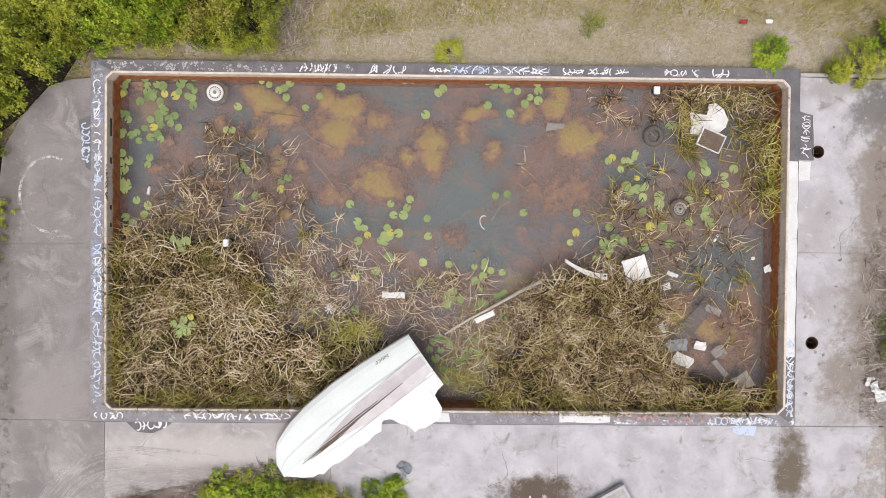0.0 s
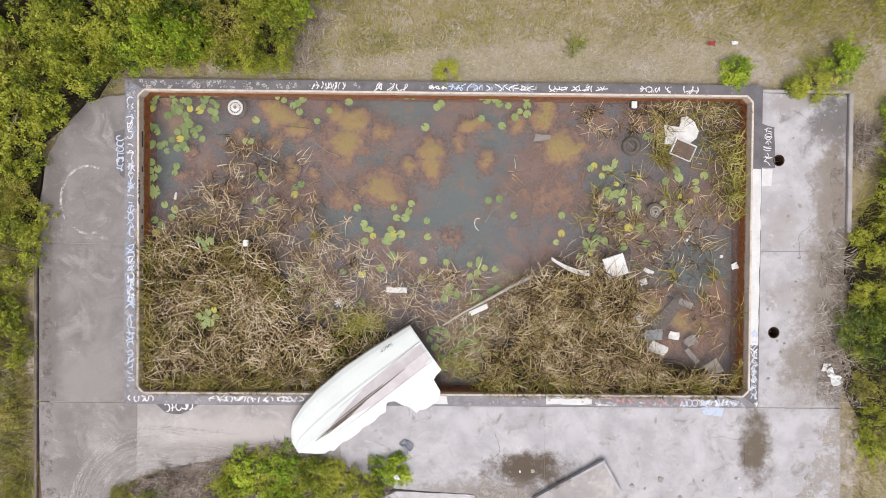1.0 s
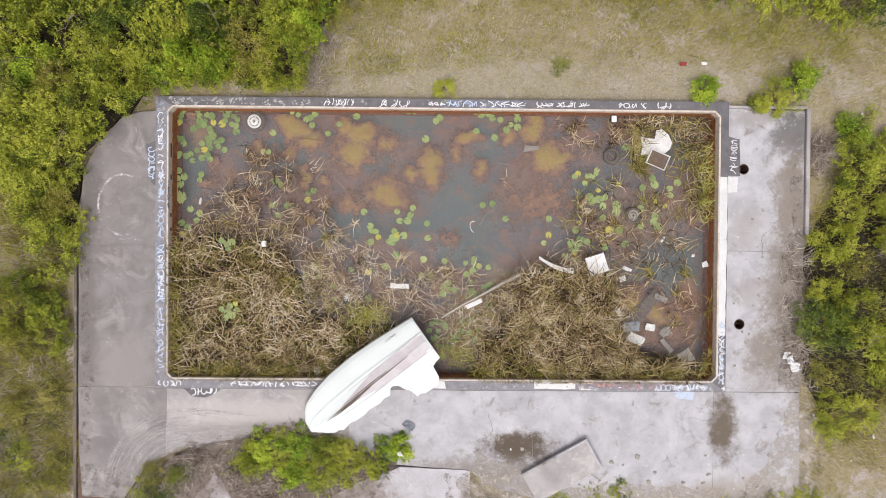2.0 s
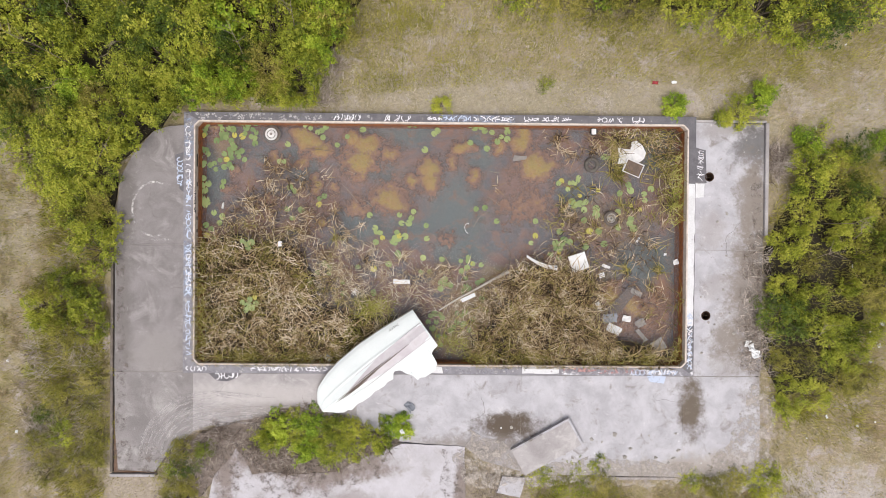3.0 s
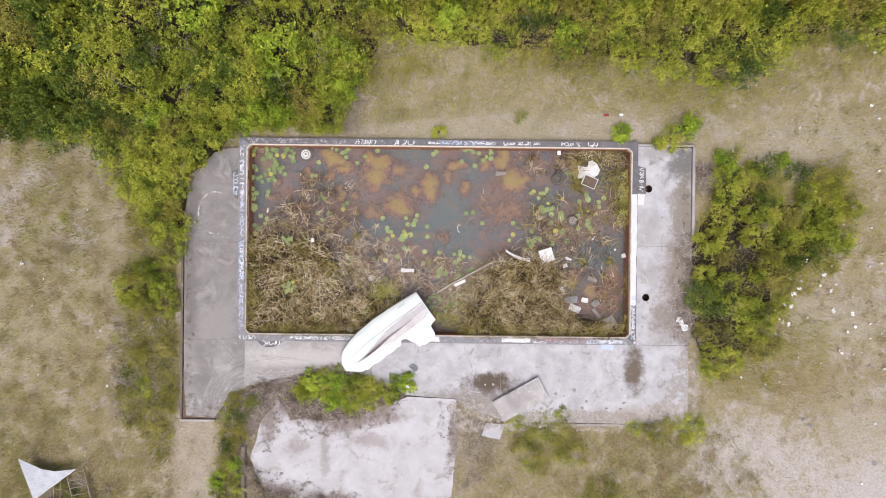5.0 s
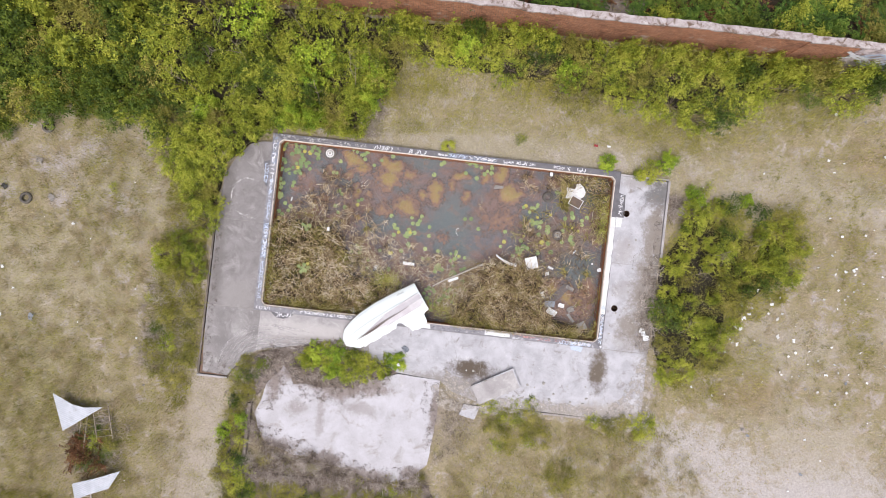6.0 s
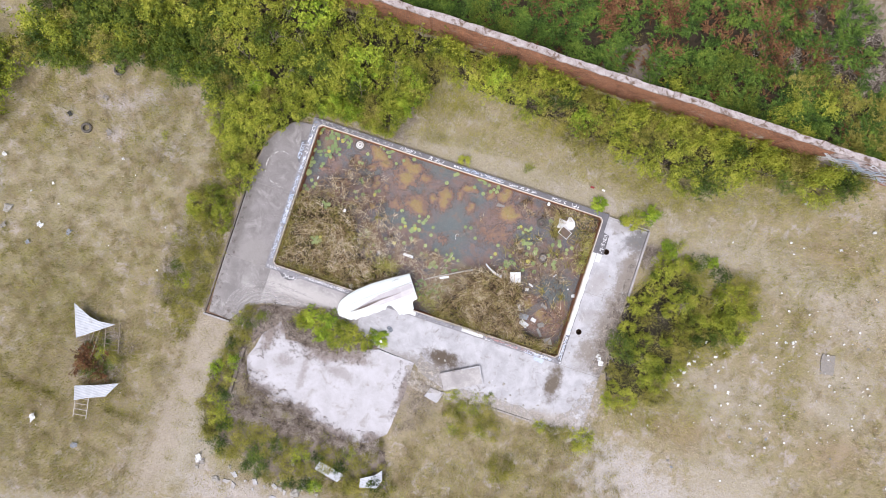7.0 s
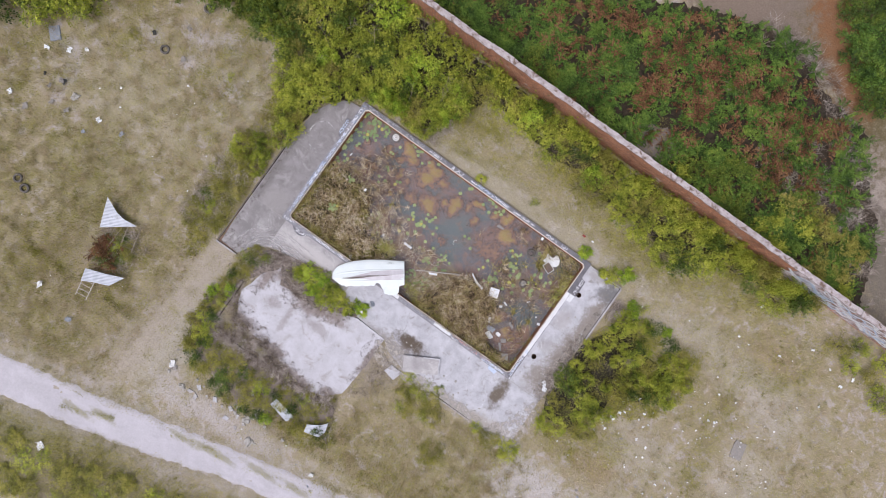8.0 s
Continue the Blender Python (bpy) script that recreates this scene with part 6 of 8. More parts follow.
# white trim strip, foam sheet, planks
strip = thing("bumper_trim", "long curved white plastic trim strip on the reeds", "debris", pose(3.67, -0.55, WATER + 0.36, 0, 2, 0))
bm = bmesh.new()
rows = []
for k in range(15):
    s = k / 14
    x = -0.55 + 1.1 * s
    y = 0.20 - 0.42 * s + 0.09 * math.sin(math.pi * s) * -1
    w = 0.05 + 0.045 * s
    rows.append([bm.verts.new((x, y - w, 0)), bm.verts.new((x, y - w * 0.8, 0.05)), bm.verts.new((x, y + w * 0.8, 0.05)), bm.verts.new((x, y + w, 0))])
for p, q in zip(rows, rows[1:]):
    for j in range(3):
        bm.faces.new((p[j], q[j], q[j + 1], p[j + 1]))
bm.faces.new(rows[0])
bm.faces.new(rows[-1][::-1])
part("strip", bm, plastic_white, strip)
part("socket", lathe(bmesh.new(), [(0.03, 0.0), (0.03, 0.012), (0.0, 0.012)], 12), plastic_black, strip, "dark round socket", at=pose(0.5, -0.19, 0.05))
part("edge", tube(bmesh.new(), [(-0.42, 0.16, 0.04), (-0.1, 0.02, 0.05), (0.2, -0.09, 0.05), (0.4, -0.13, 0.05)], 0.012, 0.012, 5), plastic_black, strip)

pts = []
for side in range(4):
    a = side * math.pi / 2
    for k in range(12):
        x, y = -0.32 + 0.64 * k / 12, 0.30 + (0.018 if k % 2 and side in (0, 3) else 0)
        pts.append((x * math.cos(a) - y * -math.sin(a), -x * math.sin(a) + y * math.cos(a)))
single("foam_sheet", slab(pts, 0, 0.035), foam, "white foam sheet with a serrated edge on the reeds", "foam sheet", pose(5.01, -0.56, WATER + 0.30, 3, -4, 18))

single("plank", slab([(-0.3, -0.08), (0.3, -0.08), (0.3, 0.08), (-0.05, 0.08), (-0.06, 0.05), (-0.12, 0.05), (-0.14, 0.08), (-0.3, 0.08)], 0, 0.03), foam, "short white notched board lying on the reeds", "board", pose(-1.36, -1.32, WATER + 0.07, 0, 2, -2))
single("plank", box(-0.27, 0.27, -0.07, 0.07, 0, 0.03, 0.006), foam, "short white board leaning on a dead branch", "board", pose(1.05, -1.87, WATER + 0.17, 0, 2, 25))
br = thing("branch", "long bleached dead branch lying across the reeds", "branch", pose(1.26, -1.62, WATER + 0.14))
part("stem", tube(bmesh.new(), [(-1.25, -0.72, 0.0), (-0.6, -0.30, 0.02), (0, 0.02, 0.03), (0.7, 0.42, 0.05), (1.25, 0.70, 0.09)], 0.024, 0.052, 8), pale_wood, br, smooth=True)
part("fork", tube(bmesh.new(), [(0.45, 0.10, 0.0), (0.9, 0.18, 0.05), (1.15, 0.45, 0.07), (1.22, 0.75, 0.08)], 0.034, 0.028, 6), rotten_wood, br, "dark wet fork")
part("limb", tube(bmesh.new(), [(1.2, 0.7, 0.08), (1.28, 1.0, 0.09), (1.32, 1.35, 0.08), (1.15, 1.6, 0.06)], 0.028, 0.012, 6), rotten_wood, br)
part("hollow", tube(bmesh.new(), [(-0.1, 0.02, 0.02), (0.5, 0.36, 0.03), (0.9, 0.60, 0.05), (1.2, 0.76, 0.07)], 0.012, 0.034, 6), rotten_wood, br, "dark rotten underside")
single("stick", tube(bmesh.new(), [(-0.78, 0.09, 0), (0, 0.01, 0.01), (0.78, -0.1, 0)], 0.014, 0.010, 6), twig, "long dark stick floating in the pool", "stick", pose(-4.14, 3.40, WATER + 0.005))
stick_rng = random.Random(4)
for x, y, ln, a in ((-2.52, 1.58, 0.6, 40), (-2.66, 1.51, 0.5, 150), (-3.27, 1.88, 0.9, 130), (-3.87, 2.69, 0.7, 20), (-4.02, 2.39, 0.6, 70), (1.95, 1.63, 0.6, 145),
                    (1.47, 0.95, 0.75, 48), (-1.90, 0.09, 0.8, 30), (-3.42, 2.77, 0.8, 150), (0.76, 3.94, 0.4, 120), (1.97, 2.68, 0.4, 170), (-6.85, 2.51, 0.6, 90)):
    bend = stick_rng.uniform(-0.1, 0.1)
    single("stick", tube(bmesh.new(), [(-ln / 2, 0, 0), (0, bend, 0.02), (ln / 2, 0, 0)], 0.011, 0.005, 5), dead_wood, "thin dead stalk floating in the pool", "stick", pose(x, y, WATER + 0.004, 0, 0, a), "floating sticks")

# the dumped appliance: torn shell and its tray
app = thing("appliance", "dumped white appliance shell, torn open among reeds", "appliance", pose(6.94, 3.23, WATER + 0.16) @ Matrix.Diagonal((1.12, 1.12, 1.0, 1)))
bm = slab(ragged([(-0.50, 0.32), (-0.08, 0.25), (-0.04, 0.50), (0.12, 0.53), (0.31, 0.38), (0.42, 0.16), (0.36, -0.04), (0.20, -0.16), (-0.05, -0.17), (-0.28, -0.22), (-0.50, -0.20), (-0.44, 0.08)], 0.12, 0.02, 3), 0, 0.03)
for v in bm.verts:
    v.co.z += 0.16 * v.co.x * v.co.x + 0.10 * noise.noise((v.co.x * 3, v.co.y * 3, 1)) + 0.03
part("shell", bm, plastic_white, app)
tray = box(-0.30, 0.30, -0.22, 0.22, 0.0, 0.02)
for x0, x1, y0, y1 in ((-0.30, 0.30, 0.195, 0.22), (-0.30, 0.30, -0.22, -0.20), (-0.30, -0.265, -0.20, 0.195), (0.28, 0.30, -0.20, 0.195)):
    box(x0, x1, y0, y1, 0.0, 0.09, bm=tray)
part("tray", tray, plastic_white, app, at=pose(0.0, -0.34, 0.05, 4, 3, -22))
part("tray_base", box(-0.26, 0.275, -0.195, 0.19, 0.024, 0.032), brown_sheet, app, "brown wet tray base", at=pose(0.0, -0.34, 0.05, 4, 3, -22))
crate = thing("crate", "shallow dull yellow plastic crate sunk in the pool", "crate", pose(7.55, 2.48, WATER - 0.04, 2, 3, -10))
part("base", box(-0.26, 0.26, -0.17, 0.17, 0.0, 0.02), brown_sheet, crate, "silted brown base")
for x0, x1, y0, y1 in ((-0.26, 0.26, 0.15, 0.17), (-0.26, 0.26, -0.17, -0.15), (-0.26, -0.24, -0.15, 0.15), (0.24, 0.26, -0.15, 0.15)):
    part("rim", box(x0, x1, y0, y1, 0.021, 0.075, 0.004), plastic_yellow, crate)
part("handle", box(-0.07, 0.06, -0.015, 0.015, 0.021, 0.05, 0.004), plastic_yellow, crate)
bucket = thing("bucket", "black bucket holding a white block, by the pool wall", "bucket", pose(5.54, 4.17, WATER - 0.04))
part("tub", lathe(bmesh.new(), [(0.10, 0.0), (0.13, 0.16), (0.14, 0.17), (0.12, 0.165), (0.09, 0.02), (0.0, 0.02)], 20), plastic_black, bucket)
part("block", box(-0.08, 0.08, -0.11, 0.09, 0.12, 0.22, 0.012), foam, bucket, "white foam block")
single("board", slab(ragged([(-0.26, -0.1), (0.24, -0.06), (0.27, 0.05), (-0.2, 0.12)], 0.2, 0.015), 0, 0.03), grey_board, "small grey weathered board floating in the pool", "board", pose(2.88, 3.20, WATER - 0.008, 0, 0, 5))
blk = thing("foam_block", "small white block on a black tray among reeds", "debris", pose(-5.67, 0.01, WATER + 0.30))
part("tray", box(-0.09, 0.1, -0.14, 0.09, 0, 0.03, 0.005), plastic_black, blk)
part("block", box(-0.085, 0.05, -0.09, 0.1, 0.034, 0.12, 0.01), foam, blk, "white foam block")


def scrap_mesh(name, w, h, rough, seed, m, n=6, thick=0.008, torn=0.28):
    """A crumpled, torn sheet."""
    bm = bmesh.new()
    g = []
    for i in range(n + 1):
        row = []
        for j in range(n + 1):
            x, y = w * (i / n - 0.5), h * (j / n - 0.5)
            d = noise.noise_vector((x * 3 / max(w, h) + seed, y * 3 / max(w, h), seed * 1.7))
            row.append(bm.verts.new((x + d.x * w * torn, y + d.y * h * torn, rough * (d.z + 0.5) + 0.01)))
        g.append(row)
    for i in range(n):
        for j in range(n):
            bm.faces.new((g[i][j], g[i + 1][j], g[i + 1][j + 1], g[i][j + 1]))
    bmesh.ops.recalc_face_normals(bm, faces=bm.faces[:])
    bmesh.ops.solidify(bm, geom=bm.faces[:], thickness=thick)
    return mesh_of(name, bm, m)


for x, y, w, h, a, m, name, label in ((6.82, -2.60, 0.32, 0.24, -8, plastic_white, "box_lid", "white plastic lid on the pool silt"), (6.35, -2.98, 0.55, 0.34, -25, foam, "plastic_sheet", "crumpled white plastic sheet on the reeds"),
                                      (6.22, -2.60, 0.55, 0.36, 5, blue_grey_plastic, "plastic_sheet", "torn blue-grey plastic sheet in the pool"), (7.35, -2.76, 0.38, 0.30, 30, grey_board, "board", "broken grey-brown board in shallow water"),
                                      (7.40, -3.22, 0.16, 0.55, 40, grey_board, "board", "narrow pale board in shallow water"), (8.02, -3.57, 0.5, 0.45, 30, stone, "sack", "grey crumpled sack in the pool corner"),
                                      (5.80, -2.17, 0.16, 0.36, 20, foam, "plastic_sheet", "torn white plastic piece on the reeds"), (7.19, -1.66, 0.45, 0.2, -25, grey_board, "board", "grey plank half under the water"),
                                      (6.66, -2.0, 0.42, 1.4, 138, brown_sheet, "board", "dark wet sheet under shallow water"), (4.10, -1.67, 0.28, 0.22, 10, plastic_white, "plastic_bag", "pale plastic bag in the reeds"),
                                      (6.00, -0.69, 0.12, 0.2, 60, plastic_white, "plastic_piece", "white plastic piece on the reeds"), (5.90, -1.03, 0.22, 0.18, 20, plastic_white, "plastic_bag", "pale plastic bag on the reeds"),
                                      (8.59, -0.53, 0.22, 0.2, 20, foam, "plastic_piece", "white plastic piece by the pool wall"), (8.20, -0.25, 0.09, 0.09, 0, foam, "plastic_piece", "small white floating scrap"),
                                      (6.12, -0.73, 0.10, 0.15, 70, plastic_white, "plastic_piece", "small cream plastic piece")):
    ob = single(name, scrap_mesh(name, w * 0.92, h * 0.92, 0.05, x * 3.1 + y, m, 4, 0.012, 0.14), m, label, "debris", pose(x, y, (WATER - 0.06) if m is brown_sheet else (WATER - 0.015) if m not in (foam, plastic_white) else WATER + 0.05, 0, 0, a), "pool debris")


def bottle(x, y, z, a, label, m=None):
    b = thing("bottle", label, "bottle", pose(x, y, z, 90, 0, a), "bottles")
    part("body", lathe(bmesh.new(), [(0.0, -0.11), (0.036, -0.11), (0.04, -0.10), (0.04, 0.06), (0.018, 0.10), (0.016, 0.12), (0.0, 0.12)], 14), m or plastic_white, b, smooth=True)
    part("cap", lathe(bmesh.new(), [(0.019, 0.121), (0.019, 0.145), (0.0, 0.146)], 10), plastic_black if m is None else plastic_yellow, b)
    return b


can = bottle(7.22, 0.28, WATER + 0.03, 150, "small white plastic bottle floating in the pool")
part("label", lathe(bmesh.new(), [(0.042, -0.03), (0.042, 0.03)], 14), blue_grey_plastic, can)
bottle(-7.85, 1.38, WATER + 0.02, 170, "small white bottle floating near the pool wall")
mug = thing("bucket", "small pale bucket lying at the foot of the pool wall", "bucket", pose(-4.03, -4.01, WATER + 0.3, 70, 0, 60))
part("tub", lathe(bmesh.new(), [(0.0, 0.0), (0.09, 0.0), (0.12, 0.2), (0.125, 0.21), (0.11, 0.2), (0.08, 0.02), (0.0, 0.02)], 18), plastic_white, mug)

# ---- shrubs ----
# leaf colour varies by patch; its dark patches also stand for shaded crown gaps
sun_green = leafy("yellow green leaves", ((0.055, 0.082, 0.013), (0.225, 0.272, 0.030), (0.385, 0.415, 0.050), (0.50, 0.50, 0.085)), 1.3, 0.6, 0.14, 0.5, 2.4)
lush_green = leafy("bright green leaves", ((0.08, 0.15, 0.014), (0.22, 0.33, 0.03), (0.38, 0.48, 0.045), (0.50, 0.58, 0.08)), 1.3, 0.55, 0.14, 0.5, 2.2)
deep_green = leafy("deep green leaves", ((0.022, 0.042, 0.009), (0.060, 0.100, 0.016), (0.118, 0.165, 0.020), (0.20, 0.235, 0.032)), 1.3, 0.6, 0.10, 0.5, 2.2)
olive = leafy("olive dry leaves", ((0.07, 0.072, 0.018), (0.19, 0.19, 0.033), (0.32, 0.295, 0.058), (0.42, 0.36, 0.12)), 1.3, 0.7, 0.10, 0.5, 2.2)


fern_green = leafy("bracken green", ((0.014, 0.034, 0.008), (0.062, 0.120, 0.018), (0.135, 0.225, 0.034), (0.25, 0.33, 0.05)), 1.2, 0.6, 0.2, 0.45)


def shrub_meshes(seed, sprigs, size, m, blob=(0.2, 0.42), count=15, per=6, aspect=0.55, squat=0.8, reach=0.085):
    """Trunk mesh and crown mesh of one shrub, a metre in radius and about 1.4 high: ragged clumps and long sprays."""
    r = np.random.default_rng(seed)
    a = r.uniform(0, 2 * np.pi, count)
    d = np.sqrt(r.uniform(0, 1, count)) * 0.86
    rad = r.uniform(*blob, count)
    c = np.c_[d * np.cos(a), d * np.sin(a), (0.35 + 0.75 * (1 - d) * r.uniform(0.5, 1.35, count)) * squat]
    many = int(sprigs * 0.68)
    pick = r.choice(count, many, p=rad ** 2 / (rad ** 2).sum())
    o = r.normal(0, 1, (many, 3))
    o[:, 2] = np.abs(o[:, 2]) * 0.9 - 0.25
    o /= np.linalg.norm(o, axis=1)[:, None]
    p = c[pick] + o * rad[pick][:, None] * r.uniform(0.5, 1.08, many)[:, None]
    # sprays: leafy shoots that stand out of the crown
    shoots, each = 22, (sprigs - many) // 22
    sa = r.uniform(0, 2 * np.pi, shoots)
    tip = np.c_[np.cos(sa), np.sin(sa), np.zeros(shoots)] * r.uniform(0.55, 1.2, shoots)[:, None] + np.c_[np.zeros((shoots, 2)), r.uniform(0.3, 1.35, shoots) * squat]
    root = tip * (0.35, 0.35, 0.5)
    s = np.tile(np.linspace(0.15, 1.0, each), shoots)[:, None]
    sp = np.repeat(root, each, 0) * (1 - s) + np.repeat(tip, each, 0) * s
    p, o = np.vstack([p, sp]), np.vstack([o, np.repeat(tip / np.linalg.norm(tip, axis=1)[:, None], each, 0)])
    p[:, 2] = np.maximum(p[:, 2], 0.04)
    v, f = leaves_on(p, o, size, r, aspect, 0.38, per, reach)
    bm = bmesh.new()
    for k in range(count):
        e = Vector(c[k])
        mid = e * 0.5 + Vector((*r.normal(0, 0.08, 2), 0.08))
        tube(bm, [(0.06 * math.cos(k), 0.06 * math.sin(k), -0.1), mid, e], 0.022, 0.008, 4)
    for k in range(shoots):
        tube(bm, [Vector(root[k]), Vector(tip[k])], 0.009, 0.003, 3)
    return mesh_of("trunk", bm, twig), fast_mesh("crown", v, f, m), (v, f, m)


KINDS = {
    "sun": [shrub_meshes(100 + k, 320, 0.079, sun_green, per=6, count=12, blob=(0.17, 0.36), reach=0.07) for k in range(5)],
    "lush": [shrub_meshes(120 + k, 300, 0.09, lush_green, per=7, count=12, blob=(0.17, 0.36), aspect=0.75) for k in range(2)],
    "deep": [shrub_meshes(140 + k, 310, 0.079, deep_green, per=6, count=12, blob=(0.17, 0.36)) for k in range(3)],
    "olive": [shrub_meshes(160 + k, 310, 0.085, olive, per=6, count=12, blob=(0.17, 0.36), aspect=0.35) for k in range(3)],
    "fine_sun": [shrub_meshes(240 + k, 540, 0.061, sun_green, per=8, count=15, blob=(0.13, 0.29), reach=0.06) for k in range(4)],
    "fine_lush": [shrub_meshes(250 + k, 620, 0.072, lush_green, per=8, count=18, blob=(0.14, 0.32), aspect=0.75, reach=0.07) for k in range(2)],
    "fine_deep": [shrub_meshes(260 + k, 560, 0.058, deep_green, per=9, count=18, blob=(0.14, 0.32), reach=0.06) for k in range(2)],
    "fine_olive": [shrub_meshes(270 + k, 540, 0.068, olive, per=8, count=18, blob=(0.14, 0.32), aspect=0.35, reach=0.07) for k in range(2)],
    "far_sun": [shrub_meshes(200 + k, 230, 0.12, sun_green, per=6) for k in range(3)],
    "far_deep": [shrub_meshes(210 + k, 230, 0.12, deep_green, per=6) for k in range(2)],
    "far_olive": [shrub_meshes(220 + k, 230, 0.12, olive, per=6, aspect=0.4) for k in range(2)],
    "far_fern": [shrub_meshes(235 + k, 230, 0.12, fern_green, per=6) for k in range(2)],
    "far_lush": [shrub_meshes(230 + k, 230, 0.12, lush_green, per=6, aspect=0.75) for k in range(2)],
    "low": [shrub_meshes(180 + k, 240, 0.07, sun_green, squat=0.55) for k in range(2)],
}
LABEL = {"fine_sun": "dense yellow-green shrub with small leaves", "fine_lush": "bright green broad-leaved shrub", "fine_deep": "dark green dense shrub", "fine_olive": "dry olive shrub with narrow leaves",
         "far_sun": "dense yellow-green shrub with small leaves", "far_deep": "dark green dense shrub", "far_olive": "dry olive shrub with narrow leaves",
         "sun": "dense yellow-green shrub with small leaves", "lush": "bright green broad-leaved shrub", "deep": "dark green dense shrub",
         "olive": "dry olive shrub with narrow leaves", "low": "low yellow-green weed bush", "far_lush": "bright green broad-leaved shrub"}
made = {}
plant_rng = random.Random(77)


def shrub(kind, x, y, r, h, where, group="shrubs"):
    v = plant_rng.randrange(len(KINDS[kind]))
    m = pose(x, y, GROUND, 0, 0, plant_rng.uniform(0, 360)) @ Matrix.Diagonal((r, r * plant_rng.uniform(0.88, 1.12), h / 1.2, 1))
    key = (kind, v, where)
    if key not in made:
        s = thing("shrub", LABEL[kind] + " " + where, "shrub", group=group)
        part("trunk", KINDS[kind][v][0], None, s)
        part("crown", KINDS[kind][v][1], None, s)
        made[key] = s
        s.matrix_basis = m
        return s
    base = made[key]
    s = copy_thing(base, pose(0, 0, 0))
    s.matrix_basis = m
    return s


def thicket(poly, spacing, radius, height, mix, where, seed, group, joined=""):
    """Shrubs at about the same distance from one another over a stretch of ground."""
    r = random.Random(seed)
    got = []
    cand = scatter(poly, 1500, np.random.default_rng(seed))
    for x, y in cand:
        if all((x - a) ** 2 + (y - c) ** 2 > spacing ** 2 for a, c in got):
            got.append((x, y))
    if joined:
        heap = {}
        for x, y in got:
            kind = r.choices([k for k, _ in mix], [w for _, w in mix])[0]
            v, f, m = KINDS[kind][r.randrange(len(KINDS[kind]))][2]
            a, s, h = r.uniform(0, 6.28), r.uniform(*radius), r.uniform(*height)
            q = np.c_[(v[:, 0] * math.cos(a) - v[:, 1] * math.sin(a)) * s + x, (v[:, 0] * math.sin(a) + v[:, 1] * math.cos(a)) * s + y, v[:, 2] * h / 1.2 + GROUND]
            heap.setdefault(m.name, (m, []))[1].append((q, f))
        for m, pairs in heap.values():
            single("brushwood", fast_mesh("brushwood", *merged(*pairs), m), m, joined, "brushwood", kind="stuff")
        return len(got)
    for x, y in got:
        kind = r.choices([k for k, _ in mix], [w for _, w in mix])[0]
        s = r.uniform(*radius)
        shrub(kind, x, y, s, r.uniform(*height), where, group)
    return len(got)


# leaf litter, coloured near black to paint the shade between the shrubs
shaded_litter = surface("leaf litter with painted shade", (0.022, 0.020, 0.013), (0.045, 0.037, 0.024), 2.5, (0.075, 0.06, 0.04), (0.58, 0.72), 0.8)


def litter_bed(poly, seed, label, m=shaded_litter):
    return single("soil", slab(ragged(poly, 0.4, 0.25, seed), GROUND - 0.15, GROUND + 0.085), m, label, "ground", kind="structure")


litter_bed([(-3.9, 6.8), (-4.9, 5.4), (-8.9, 5.1), (-9.6, 4.35), (-10.3, 3.9), (-11.4, 2.6), (-11.6, 0.4), (-12.2, 0.2), (-12.9, 2.4), (-14.4, 5.4), (-16.4, 6.2), (-18.8, 5.6), (-21.5, 5.2), (-25, 4.8), (-26, 11.1), (-3.2, 11.1), (-2.8, 8.8)], 3, "leaf litter with painted shade under the thicket")
litter_bed([(11.62, 0.2), (12.6, 2.0), (13.2, 3.0), (15.4, 1.9), (18.2, 1.8), (17.6, -0.2), (15.2, -2.0), (14.0, -4.9), (12.2, -5.2), (11.62, -4.0)], 4, "leaf litter with painted shade under the shrubs beside the deck")
litter_bed([(-2.6, 9.4), (2.8, 8.9), (10.5, 8.3), (12.5, 8.0), (15, 9.2), (20.5, 10.3), (20.5, 11.1), (-2.9, 11.1)], 5, "leaf litter with painted shade along the brick wall")
litter_bed([(-9.9, -13.4), (-9.6, -8.4), (-8.7, -7.3), (-8.8, -12.9), (0.9, -12.6), (1.8, -14.6), (-0.1, -14.8), (-4.4, -15.8), (-9.0, -14.6)], 6, "brown leaf litter round the ruined floor", edge_soil)
NEAR = [(-4.6, 5.8), (-5.4, 5.7), (-7.0, 5.65), (-8.9, 5.7), (-10.0, 4.9), (-10.9, 3.7), (-12.0, 2.9), (-12.8, 3.2), (-12.6, 7.6), (-3.4, 7.6), (-3.9, 6.4)]
FAR = [(-13.2, 5.6), (-12.6, 7.9), (-3.6, 7.9), (-3.2, 8.6), (-3.6, 10.8), (-14.0, 10.8), (-14.4, 8.0)]
DARK = [(-26, 2.9), (-23.2, 3.3), (-21.5, 3.8), (-20.2, 4.6), (-18.9, 4.4), (-16.8, 5.2), (-15.2, 5.3), (-14.6, 8.0), (-14.8, 10.8), (-26, 10.7), (-26, 5)]
thicket(NEAR, 1.05, (0.8, 1.3), (1.6, 3.0), (("fine_sun", 7), ("fine_deep", 1), ("fine_olive", 1.2), ("fine_lush", 1.5)), "by the pool", 1, "thicket shrubs")
thicket([(-9.8, 4.75), (-8.9, 5.05), (-4.7, 5.1), (-4.4, 5.5), (-9.4, 5.5)], 0.5, (0.5, 0.68), (1.1, 2.0), (("fine_sun", 4), ("fine_lush", 1.2), ("fine_deep", 1)), "by the pool", 25, "thicket shrubs")
